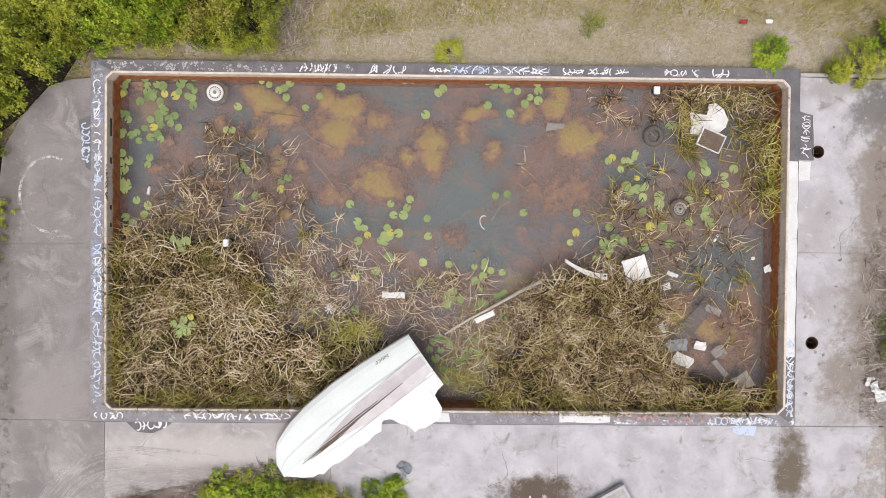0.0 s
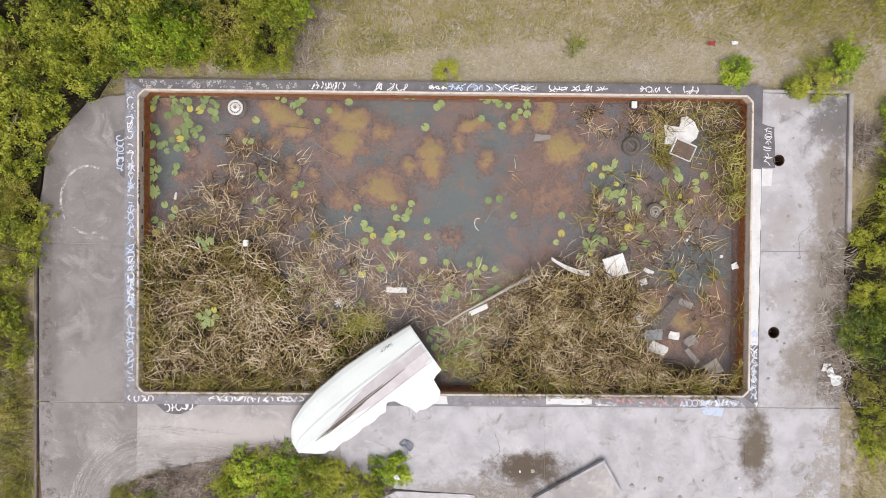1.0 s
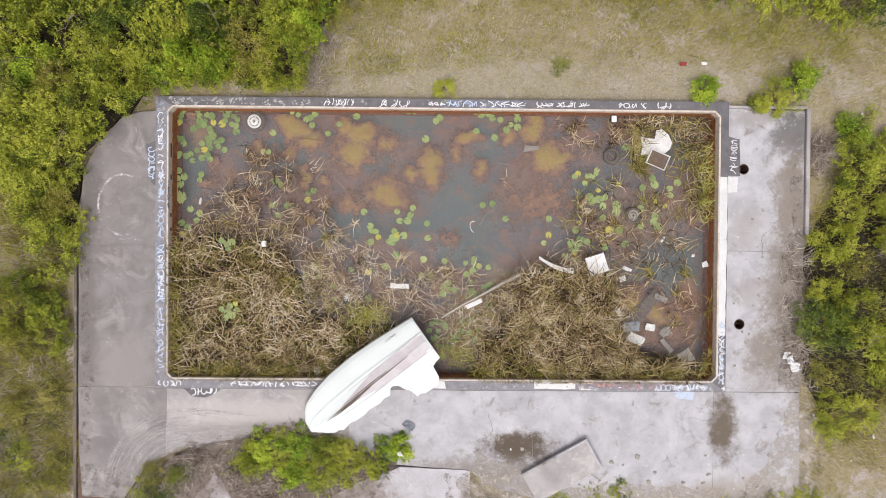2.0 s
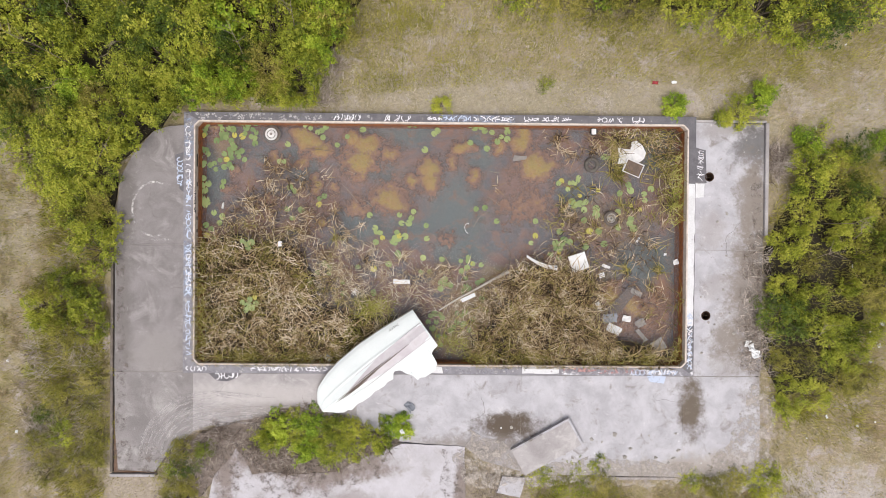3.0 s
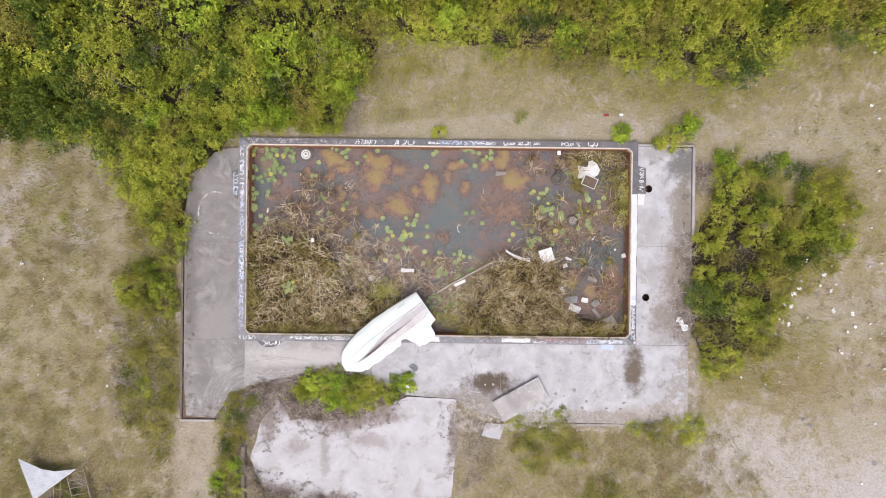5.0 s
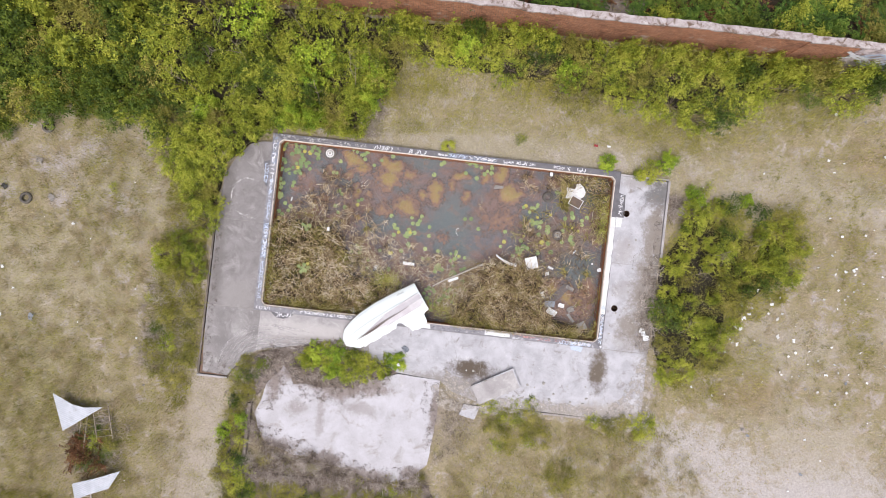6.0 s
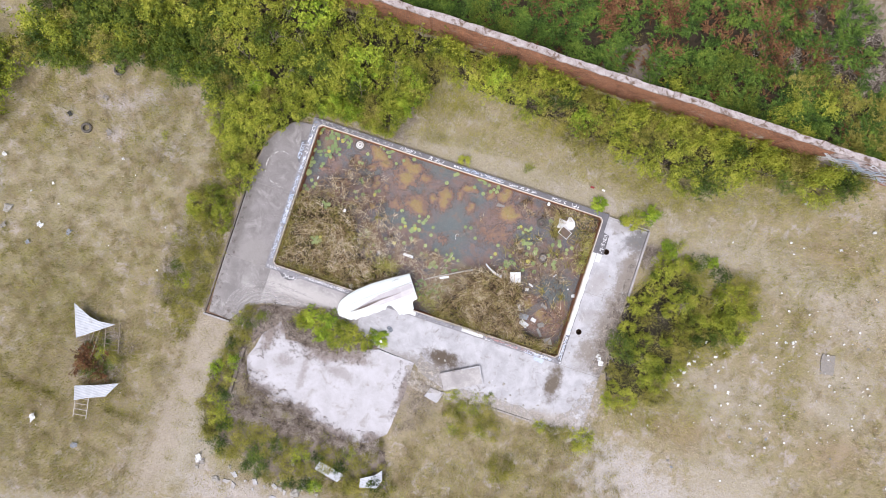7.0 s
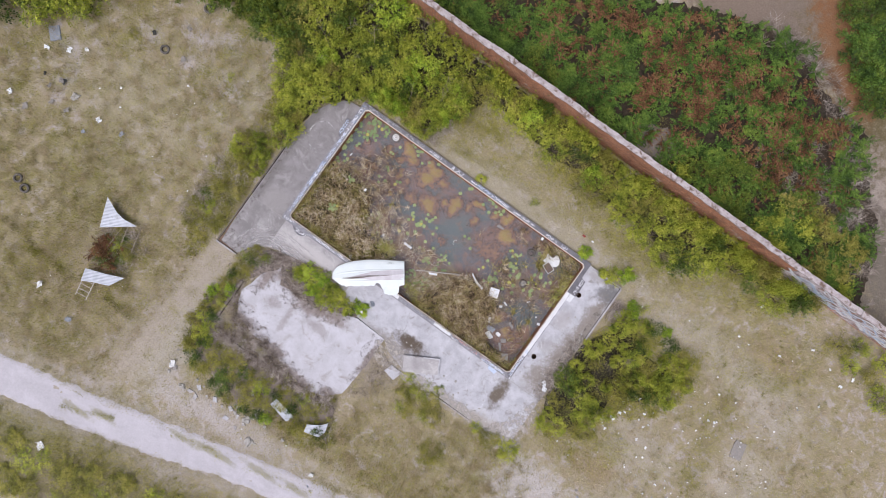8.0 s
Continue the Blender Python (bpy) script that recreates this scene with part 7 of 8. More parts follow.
thicket([(-8.4, 5.5), (-6.6, 5.5), (-6.4, 6.1), (-8.2, 6.1)], 0.8, (0.5, 0.7), (2.2, 2.8), (("fine_lush", 1),), "by the pool", 2, "thicket shrubs")
thicket(FAR, 1.25, (1.0, 1.45), (1.9, 3.1), (("sun", 7), ("deep", 1.2), ("olive", 1.2), ("lush", 1.2)), "by the brick wall", 21, "thicket shrubs")
thicket([(-15.2, 4.4), (-13.8, 2.2), (-12.3, 0.9), (-11.9, 2.6), (-12.8, 4.4), (-14.4, 5.4)], 0.8, (0.6, 0.95), (0.7, 1.4), (("sun", 2), ("olive", 2)), "by the pool", 23, "thicket shrubs")
thicket([(-25.5, 2.7), (-23, 2.9), (-20.6, 4.3), (-19, 4.1), (-17.4, 4.8), (-17.4, 5.6), (-20.6, 5.2), (-25.5, 4.0)], 0.6, (0.4, 0.7), (0.4, 1.0), (("olive", 2), ("sun", 2), ("deep", 1)), "by the brick wall", 34, "thicket shrubs", "low olive brushwood at the thicket's edge")
thicket([(-17.4, 4.4), (-14.2, 4.0), (-13.0, 4.2), (-13.0, 6.4), (-15.4, 6.8)], 0.7, (0.6, 0.95), (0.7, 1.4), (("deep", 3), ("sun", 1.5), ("olive", 1)), "by the brick wall", 26, "thicket shrubs", "dark low brushwood at the thicket's edge")
thicket(DARK, 1.0, (0.85, 1.3), (1.5, 2.7), (("far_deep", 4), ("far_sun", 2.2), ("far_olive", 1.4)), "by the brick wall", 22, "thicket shrubs", "dense dark green brushwood at the edge of the thicket")
thicket([(-5.0, 6.4), (-4.0, 6.4), (-3.5, 8.3), (-4.4, 8.6)], 1.0, (0.6, 0.9), (1.9, 2.5), (("fine_lush", 1),), "by the pool", 3, "thicket shrubs")
thicket([(-3.4, 10.8), (-2.8, 8.9), (-0.5, 9.4), (2.8, 8.7), (5.0, 8.3), (8.0, 8.0), (10.5, 8.1), (12.5, 7.6), (15, 8.5), (18, 9.4), (22, 10.3), (22, 10.8)], 0.95, (0.85, 1.25), (1.1, 2.0),
        (("sun", 5), ("olive", 4.5), ("deep", 0.7), ("lush", 0.3)), "at the wall's foot", 4, "wall foot shrubs")
thicket([(-3.0, 10.2), (22.5, 10.2), (22.5, 10.85), (-3.0, 10.85)], 0.85, (0.55, 0.75), (2.2, 2.8), (("far_sun", 3), ("far_olive", 1.5), ("far_deep", 1)), "at the wall's foot", 24, "wall foot shrubs", "dense brushwood pressed against the brick wall")
thicket([(24, 9.6), (30, 7.5), (34, 9.5), (33, 10.6), (26, 10.7)], 1.3, (0.7, 1.0), (0.9, 1.5), (("olive", 2), ("sun", 2)), "at the wall's foot", 5, "wall foot shrubs")
thicket([(11.6, -0.2), (12.6, 1.4), (12.9, 2.8), (14.1, 2.9), (15.4, 1.7), (17.4, 2.6), (18.6, 1.6), (18.0, -0.2), (16.0, -1.3), (15.0, -2.6), (14.6, -3.9), (14.2, -3.2), (12.3, -3.0), (11.9, -2.2)], 0.95, (0.5, 1.0), (0.8, 1.8),
        (("fine_sun", 6), ("deep", 0.8), ("olive", 1.6), ("lush", 0.9)), "beside the deck", 6, "bank shrubs")
thicket([(13.8, 3.2), (14.65, 3.8), (16.8, 3.4), (18.3, 3.3), (19.1, 2.5), (18.4, 0.9), (17.2, -0.2), (16.2, -1.2), (15.6, -2.8), (14.9, -1.6), (15.4, 1.4)], 0.8, (0.5, 0.85), (0.5, 1.1), (("sun", 3), ("olive", 3), ("deep", 0.6)), "beside the deck", 35, "bank shrubs", "olive and yellow-green brushwood at the edge of the bank")
thicket([(11.8, -2.4), (14.8, -2.6), (15.4, -4.2), (14.2, -5.6), (12.0, -5.9)], 0.85, (0.35, 0.7), (0.4, 0.9), (("fine_sun", 2), ("deep", 0.8), ("olive", 3.5), ("lush", 0.6)), "beside the deck", 27, "bank shrubs")
thicket([(-6.3, -6.6), (-5.2, -6.25), (-3.0, -6.35), (-2.0, -6.55), (-2.2, -7.0), (-3.0, -7.2), (-5.0, -7.3)], 0.5, (0.5, 0.78), (0.6, 1.2), (("fine_sun", 4), ("fine_lush", 2.2), ("fine_olive", 0.5)), "over the deck edge", 7, "deck edge shrubs")
thicket([(-9.2, -7.4), (-9.8, -10.3), (-10.0, -13.3), (-8.9, -14.6), (-8.2, -13.6), (-8.8, -12.6), (-8.9, -10.3), (-8.6, -7.7), (-7.8, -6.9), (-8.3, -6.8)], 0.52, (0.4, 0.7), (0.45, 0.95), (("fine_olive", 3), ("sun", 2), ("olive", 3), ("deep", 0.8), ("lush", 0.4)), "beside the ruined floor", 8, "ruin shrubs")
thicket([(-9.4, -14.6), (-8.2, -15.6), (-4.4, -16.2), (-0.1, -15.3), (2.0, -14.6), (0.9, -12.6), (-1.3, -13.1), (-4.3, -13.5), (-7.3, -13.3)], 0.62, (0.4, 0.8), (0.35, 0.85), (("olive", 6), ("sun", 1.6), ("deep", 1.2), ("lush", 0.4)), "round the ruined floor", 9, "ruin shrubs", "scrubby olive brushwood round the ruined floor")
thicket([(-13.6, -1.2), (-12.2, -1.0), (-12.0, -2.2), (-12.1, -3.2), (-13.4, -3.4), (-14.0, -2.4)], 0.6, (0.5, 0.8), (0.8, 1.3), (("fine_olive", 2.5), ("fine_sun", 2.5)), "beside the deck kerb", 10, "kerb shrubs")
thicket([(-11.9, 2.6), (-11.5, 0.5), (-11.9, -0.4), (-12.8, 0.6), (-13.3, 2.6)], 0.6, (0.65, 0.95), (1.0, 1.6), (("sun", 3), ("olive", 1)), "beside the deck kerb", 11, "kerb shrubs")
thicket([(-12.2, -4.0), (-11.8, -4.0), (-11.9, -8.2), (-12.8, -9.0), (-14.2, -8.0), (-14.0, -6.0), (-12.9, -5.0)], 0.9, (0.4, 0.75), (0.4, 0.9), (("olive", 3), ("sun", 1.5), ("deep", 1.5)), "beside the deck kerb", 12, "kerb shrubs")
thicket([(-31, -4.6), (-28.5, -2.6), (-27.0, -1.2), (-26.6, 0.6), (-26.4, 2.6), (-31, 2.4), (-36, -4)], 1.3, (1.0, 1.4), (1.8, 2.6), (("far_deep", 3), ("far_sun", 3), ("far_olive", 1)), "at the far side of the field", 13, "field edge shrubs", "dense green brushwood at the far edge of the field")
thicket([(11.59, 29.21), (14.58, 25.52), (16.72, 23.92), (19.44, 24.54), (21.11, 29.81), (14.31, 33.0)], 1.0, (0.9, 1.4), (0.9, 1.5), (("far_deep", 4), ("far_fern", 1.5)), "beyond the brick wall", 14, "far shrubs", "green brushwood beyond the brick wall")
for k, poly in enumerate(([(3.6, -8.01), (5.66, -7.49), (6.74, -9.19), (6.02, -10.12), (4.21, -10.37)], [(6.99, -10.99), (7.87, -10.53), (8.43, -11.71), (7.51, -12.02)], [(9.0, -8.27), (9.88, -7.8), (12.15, -7.91), (12.2, -8.58), (9.88, -8.83)])):
    thicket(poly, 0.6, (0.4, 0.65), (0.4, 0.8), (("olive", 3), ("sun", 1), ("low", 1)), "in the rough grass", 31 + k, "field weeds", "low olive brushwood in the rough grass")
thicket([(-20, -26), (-12, -25), (-4, -23.5), (2, -22), (2, -30), (-20, -32)], 1.3, (0.6, 1.2), (0.3, 0.7), (("far_olive", 3), ("low", 1)), "beyond the sand track", 17, "field weeds", "low olive brushwood beyond the sand track")
RUIN_SHRUBS = [("fine_lush", -1.5, -6.35, 0.55, 0.75), ("fine_sun", 13.4, 2.9, 0.6, 1.0), ("lush", 13.0, 3.6, 0.5, 0.9), ("fine_sun", 14.2, 3.3, 0.6, 0.9), ("lush", 12.7, 4.0, 0.35, 0.6), ("olive", -7.5, -12.2, 0.45, 0.6), ("low", -6.3, -12.5, 0.35, 0.5), ("olive", -5.0, -12.3, 0.4, 0.6), ("low", -2.8, -12.7, 0.4, 0.5), ("olive", -1.0, -12.6, 0.45, 0.6), ("olive", 0.4, -12.2, 0.35, 0.5), ("low", -8.0, -10.8, 0.3, 0.5), ("low", -4.6, 5.15, 0.4, 0.4), ("low", -5.5, 5.2, 0.45, 0.5), ("fine_sun", 0.05, 4.98, 0.42, 0.5), ("low", 3.65, 5.75, 0.36, 0.4)]
LONE_SHRUBS = [("fine_lush", 8.25, 4.98, 0.5, 0.6), ("fine_sun", 10.5, 4.75, 0.72, 0.9), ("fine_lush", 11.2, 5.3, 0.55, 0.9), ("fine_sun", 9.9, 4.6, 0.4, 0.6), ("low", 13.4, 4.2, 0.5, 0.6), ("fine_lush", 15.6, 3.9, 0.38, 0.45), ("low", -9.1, -4.05, 0.22, 0.3), ("low", 0.75, -7.0, 0.3, 0.25), ("low", -7.9, -4.85, 0.1, 0.15), ("low", -5.05, -8.2, 0.2, 0.3), ("low", -16.9, 0.9, 0.3, 0.3), ("olive", -23.68, -0.55, 0.42, 0.5), ("low", -14.5, -4.6, 0.3, 0.3), ("low", 3.3, -8.3, 0.45, 0.35), ("olive", 4.5, -8.35, 0.4, 0.35), ("low", 5.3, -8.3, 0.3, 0.3)]
for kind, x, y, s, h in RUIN_SHRUBS + LONE_SHRUBS:
    shrub(kind, x, y, s, h, "standing alone", "single shrubs")

# bare branches that lean out of the thickets
def bare_branch(x, y, reach, top, seed):
    r = random.Random(seed)
    a = r.uniform(0, 6.28)
    e = Vector((reach * math.cos(a), reach * math.sin(a), top))
    side = Vector((-math.sin(a), math.cos(a), 0))
    bm = bmesh.new()
    mid = e * 0.5 + Vector((0, 0, top * 0.25)) + side * r.uniform(-0.2, 0.2)
    tube(bm, [(0, 0, -0.1), mid * 0.55, mid, mid.lerp(e, 0.5) + side * r.uniform(-0.06, 0.06), e], 0.016, 0.005, 5)
    for k in range(5):
        s = r.uniform(0.55, 0.95)
        q = mid.lerp(e, (s - 0.5) * 2)
        tube(bm, [q, q + side * r.uniform(-0.5, 0.5) + e.normalized() * r.uniform(0.1, 0.4) + Vector((0, 0, r.uniform(-0.05, 0.15)))], 0.009, 0.004, 4)
    return single("bare_branch", bm, dead_wood, "long bare pale branch leaning out of the green thicket", "branch", pose(x, y, GROUND), "bare branches")


for k, (x, y) in enumerate(scatter(NEAR, 9, np.random.default_rng(401))):
    bare_branch(x, y, 1.1 + 0.1 * (k % 5), 2.7 + 0.1 * (k % 3), 410 + k)
for k, (x, y) in enumerate(scatter(FAR, 7, np.random.default_rng(402))):
    bare_branch(x, y, 1.3 + 0.15 * (k % 4), 2.9, 430 + k)
for k, (x, y) in enumerate(((12.8, -0.6), (13.6, 0.9), (14.6, 0.2), (12.9, -3.4), (16.2, 1.0))):
    bare_branch(x, y, 0.9, 1.5, 450 + k)
for k in range(8):
    bare_branch(-1.5 + 2.9 * k, 9.8 + 0.1 * (k % 3), 0.9, 1.8, 460 + k)

# ---- bracken and brush beyond the wall ----
def fern_patch(name, places, m, seed, label, size=(0.5, 0.9), fronds=7, up=0.55):
    r = np.random.default_rng(seed)
    n = len(places) * fronds
    base = np.repeat(places, fronds, 0) + r.normal(0, 0.06, (n, 2))
    ln, a = r.uniform(*size, n), r.uniform(0, 2 * np.pi, n)
    rise = r.uniform(0.5, 1.2, n) * up
    k = 9
    vs, fs = [], []
    for side in (-1, 1):
        for j in range(k):
            s = 0.15 + 0.8 * j / k
            w = ln * 0.28 * (1 - s) ** 0.6 * r.uniform(0.8, 1.2, n)
            c = np.c_[base[:, 0] + np.cos(a) * ln * s, base[:, 1] + np.sin(a) * ln * s, GROUND + 0.12 + rise * np.sin(s * 2.2)]
            d = np.c_[np.cos(a), np.sin(a), np.zeros(n)]
            p = np.c_[-np.sin(a), np.cos(a), np.zeros(n)] * side
            tip = c + p * w[:, None] + d * (w * 0.5)[:, None] - np.array((0, 0, 0.05))
            e = c + d * (ln * 0.085)[:, None]
            vs.append(np.stack([c, tip, e], 1).reshape(-1, 3))
    v = np.vstack(vs)
    f = np.arange(len(v)).reshape(-1, 3)
    return single(name, fast_mesh(name, v, f, m), m, label, "fern", kind="stuff")


fern_red = leafy("dead bracken", ((0.045, 0.022, 0.012), (0.12, 0.055, 0.026), (0.22, 0.105, 0.05), (0.32, 0.19, 0.10)), 1.2, 0.8, 0.1, 0.6)
BEYOND = [(-14, 12.0), (25, 12.0), (24, 16), (19.92, 20.47), (18.68, 22.08), (16.88, 22.37), (14.62, 22.6), (12.54, 24.74), (9.68, 23.89), (5, 22.4), (0, 19.6), (-4, 18), (-10, 18)]
fr = np.random.default_rng(50)
fern_patch("bracken", clumped(BEYOND, 1250, 420, 0.42, fr), fern_green, 51, "green bracken covering the ground beyond the brick wall", (0.35, 0.8), up=0.5)
fern_patch("bracken", clumped([(-5, 13.5), (7, 14.2), (17, 15.5), (15, 21.5), (9.5, 23.6), (0, 19.5)], 420, 95, 0.28, fr), fern_red, 52, "dead red-brown bracken among the green", (0.3, 0.6), up=0.62)
fern_patch("bracken", clumped([(12.5, 15.5), (20, 14.5), (20.5, 18), (17, 21.5), (13.5, 20)], 130, 40, 0.3, fr), fern_red, 54, "dead brown bracken among dry twigs", (0.3, 0.6), up=0.55)
fern_patch("bracken", clumped([(-10, 12.5), (22, 12.8), (21, 18), (17, 22), (9.5, 23.8), (0, 19.5), (-8, 17)], 260, 90, 0.4, fr), fern_red, 53, "low dead brown bracken under the green", (0.3, 0.6), up=0.3)
# brown litter kept almost black, so its colour adds the bracken's gap shade
shaded_bracken_litter = surface("brown bracken litter with painted shade", (0.035, 0.026, 0.017), (0.07, 0.05, 0.034), 2.5, (0.022, 0.018, 0.012), (0.5, 0.66), 1.2, bump=0.8, bump_size=0.05)
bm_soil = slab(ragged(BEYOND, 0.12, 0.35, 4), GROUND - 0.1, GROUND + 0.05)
single("soil", slab(ragged([(5.6, 12.4), (9.2, 12.5), (9.4, 14.2), (7.8, 14.8), (6.2, 14.0)], 0.1, 0.3, 6), GROUND - 0.1, GROUND + 0.062), edge_soil, "bare grey-brown soil in a gap of the bracken", "ground", kind="structure")
single("soil", bm_soil, shaded_bracken_litter, "leaf litter with painted shade under the bracken", "ground", kind="structure")
thicket([(-3, 14.5), (8, 15.5), (16, 17.5), (15.5, 21), (9.5, 22.6), (1, 19), (-8, 17), (-8, 14)], 1.35, (0.4, 0.75), (0.45, 0.8), (("far_fern", 5), ("far_deep", 1)), "beyond the brick wall", 28, "far shrubs", "low green brushwood among the bracken")
thicket([(9.6, 12.4), (24, 12.4), (23, 15), (18, 16.2), (11, 14.8)], 1.15, (0.7, 1.0), (0.8, 1.4), (("far_fern", 1), ("far_deep", 3), ("far_olive", 2), ("far_sun", 1.5)), "beyond the brick wall", 18, "far shrubs", "green brushwood beyond the brick wall")
thicket([(-14, 12.4), (5, 12.4), (4, 13.4), (-14, 14.5)], 1.25, (0.7, 0.95), (0.8, 1.3), (("far_deep", 2), ("far_fern", 2)), "beyond the brick wall", 19, "far shrubs", "green brushwood beyond the brick wall")


def dead_bush(x, y, size, seed, m=dead_wood):
    r = random.Random(seed)
    d = thing("dead_shrub", "bare bleached dead shrub lying beyond the wall", "shrub", pose(x, y, GROUND), "dead shrubs")
    for k in range(7):
        a = r.uniform(0, 6.28) if k else 0.6
        bm = bmesh.new()
        e = Vector((math.cos(a), math.sin(a), 0.35)) * size * r.uniform(0.6, 1.0)
        tube(bm, [(0, 0, 0), e * 0.5 + Vector((r.uniform(-0.1, 0.1), r.uniform(-0.1, 0.1), 0.15)), e], 0.03, 0.01, 5)
        for _ in range(5):
            s = r.uniform(0.3, 0.9)
            q = e * s
            tube(bm, [q, q + Vector((r.uniform(-0.5, 0.5), r.uniform(-0.5, 0.5), r.uniform(0, 0.3))) * size * 0.5], 0.014, 0.005, 4)
        part("branch", bm, m, d)
    return d


for k, (x, y, s) in enumerate(((9.7, 22.6, 1.2), (11.7, 23.8, 1.1), (16.9, 21.6, 1.4), (14.5, 22.6, 0.9), (17.5, 20.5, 1.0), (19.5, 18.5, 1.0), (20.5, 17.2, 1.1), (16.2, 16.6, 0.8))):
    dead_bush(x, y, s, k + 2)

# ---- field grass ----
straw = leafy("dry field grass", ((0.29, 0.265, 0.10), (0.37, 0.335, 0.145), (0.48, 0.425, 0.26), (0.545, 0.48, 0.38), (0.63, 0.56, 0.50)), 1.7, 0.85, 0.15, 0.4, 2.6)
BARE = [[(-60, -30.3), (-30, -23.9), (-12.7, -21.3), (-7, -20.0), (4.5, -17.5), (30, -13.3), (60, -10.3), (60, -13.7), (30, -16.5), (0.4, -19.9), (-7.5, -21.9), (-17, -24.3), (-60, -33.7)],
        [(-11.5, -8.2), (-11.5, 2.0), (-10.7, 3.3), (-9, 4.3), (-9, 4.7), (9, 4.7), (9.2, 4.5), (11.6, 4.5), (11.6, -8.3), (1.2, -7.8), (1.0, -11.6), (-1.5, -12.4), (-7.3, -11.6), (-8.2, -9.5), (-9.6, -7.6), (-9.9, -8.2)]]

SANDY = [(12.27, -6.89), (14.43, -7.16), (16.79, -8.13), (19.88, -7.47), (23.22, -7.16), (23.52, -11.26), (15.35, -11.86), (14.02, -9.33)]


def grass_field(name, poly, n, seed, length, width, clumps=None, spread=0.2, m=straw, label="", lean=(0.3, 0.9), steps=1):
    r = np.random.default_rng(seed)
    xy = clumped(poly, n, clumps, spread, r) if clumps else scatter(poly, n, r)
    for bare in BARE:
        xy = xy[~inside(bare, xy)]
    xy = xy[~inside(SANDY, xy) | (r.random(len(xy)) < 0.25)]
    v, f = spikes(xy, GROUND - 0.02, length, width, lean, r) if steps == 1 else blades(xy, GROUND - 0.02, length, width, lean, 0.3, steps, r)
    return single(name, fast_mesh(name, v, f, m), m, label, "grass", kind="stuff")


grass_field("field_grass", [(-5, 4.6), (13, 4.6), (18, 8.5), (-4, 10.5)], 34000, 61, (0.08, 0.24), (0.008, 0.016), 1500, 0.16, label="short dry grass between the pool and the brick wall", steps=2)
grass_field("field_grass", [(-34, -26), (-9, -26), (-9.3, 4.5), (-22, 8), (-34, 3)], 150000, 62, (0.08, 0.26), (0.012, 0.026), 6500, 0.2, label="tussocky dry grass of the western field")
grass_field("field_grass", [(11.6, -26), (36, -20), (36, 10), (12, 10)], 100000, 63, (0.08, 0.24), (0.012, 0.025), 4200, 0.2, label="thin dry grass of the eastern field")
grass_field("field_grass", [(-10, -30), (30, -24), (14, -8.2), (-10, -8.2)], 80000, 64, (0.08, 0.26), (0.012, 0.025), 3400, 0.2, label="rough dry grass south of the pool")
weed = leafy("green field weeds", ((0.20, 0.20, 0.035), (0.31, 0.30, 0.055), (0.42, 0.395, 0.09), (0.52, 0.47, 0.17)), 1.4, 0.8, 0.2, 0.6)
grass_field("field_weeds", [(-34, -26), (34, -24), (34, 10.8), (-30, 10.8)], 80000, 65, (0.08, 0.26), (0.010, 0.022), 1300, 0.26, weed, "low green weeds scattered over the field")
grass_field("field_weeds", [(-30, -20), (-11.6, -20), (-11.6, 3), (-16, 4.5), (-24, 3), (-30, -4)], 70000, 78, (0.08, 0.24), (0.011, 0.024), 1000, 0.24, weed, "yellow-green tussocks of the western field")
grass_field("field_weeds", [(5.4, 12.2), (9.6, 12.2), (10, 14.6), (7.8, 15.2), (5.8, 14.4)], 1500, 97, (0.15, 0.4), (0.014, 0.028), 60, 0.2, weed, "thin weeds on the bare soil beyond the brick wall")
grass_field("field_weeds", [(20.41, 3.11), (21.92, 3.44), (23.26, -4.18), (21.62, -3.9)], 4200, 79, (0.1, 0.26), (0.014, 0.03), 60, 0.6, weed, "green grass strip in the eastern field")
grass_field("field_weeds", [(-21.46, -15.39), (-18.43, -15.2), (-18.15, -15.52), (-21.27, -15.94)], 1100, 81, (0.12, 0.3), (0.02, 0.04), 22, 0.42, weed, "green ditch grass in the western field")
grass_field("field_weeds", [(-15.8, -14.85), (-13.38, -14.9), (-13.32, -15.29), (-15.73, -15.27)], 800, 82, (0.12, 0.3), (0.02, 0.04), 18, 0.38, weed, "green ditch grass in the western field")
grass_field("field_weeds", [(18, -9), (31, -6), (31, 8), (18, 6.5), (14, 4)], 12000, 80, (0.08, 0.24), (0.012, 0.024), 320, 0.32, weed, "yellow-green tussocks of the eastern field")
grass_field("field_weeds", [(-4, 7.2), (2, 7.6), (9, 6.4), (13, 6.0), (20, 8.2), (24, 10.8), (-4, 10.8)], 20000, 66, (0.15, 0.45), (0.014, 0.028), 600, 0.32, weed, "long green grass along the brick wall")
grass_field("field_weeds", [(11.7, -5.8), (11.7, 1.0), (12.5, 3.2), (18.5, 3.0), (18.5, -0.8), (15.5, -3.5), (15.2, -6.5)], 9000, 68, (0.2, 0.5), (0.02, 0.04), 300, 0.2, weed, "long green weeds among the shrubs beside the deck")
grass_field("field_weeds", [(-13.8, 3.0), (-11.8, 2.8), (-11.8, -9.4), (-12.5, -10.6), (-13.6, -8.6), (-12.8, -6.4), (-14.8, -4.4), (-13.2, -1.5), (-14.2, 0.6)], 8000, 69, (0.2, 0.5), (0.02, 0.04), 190, 0.42, weed, "long green weeds along the western kerb")
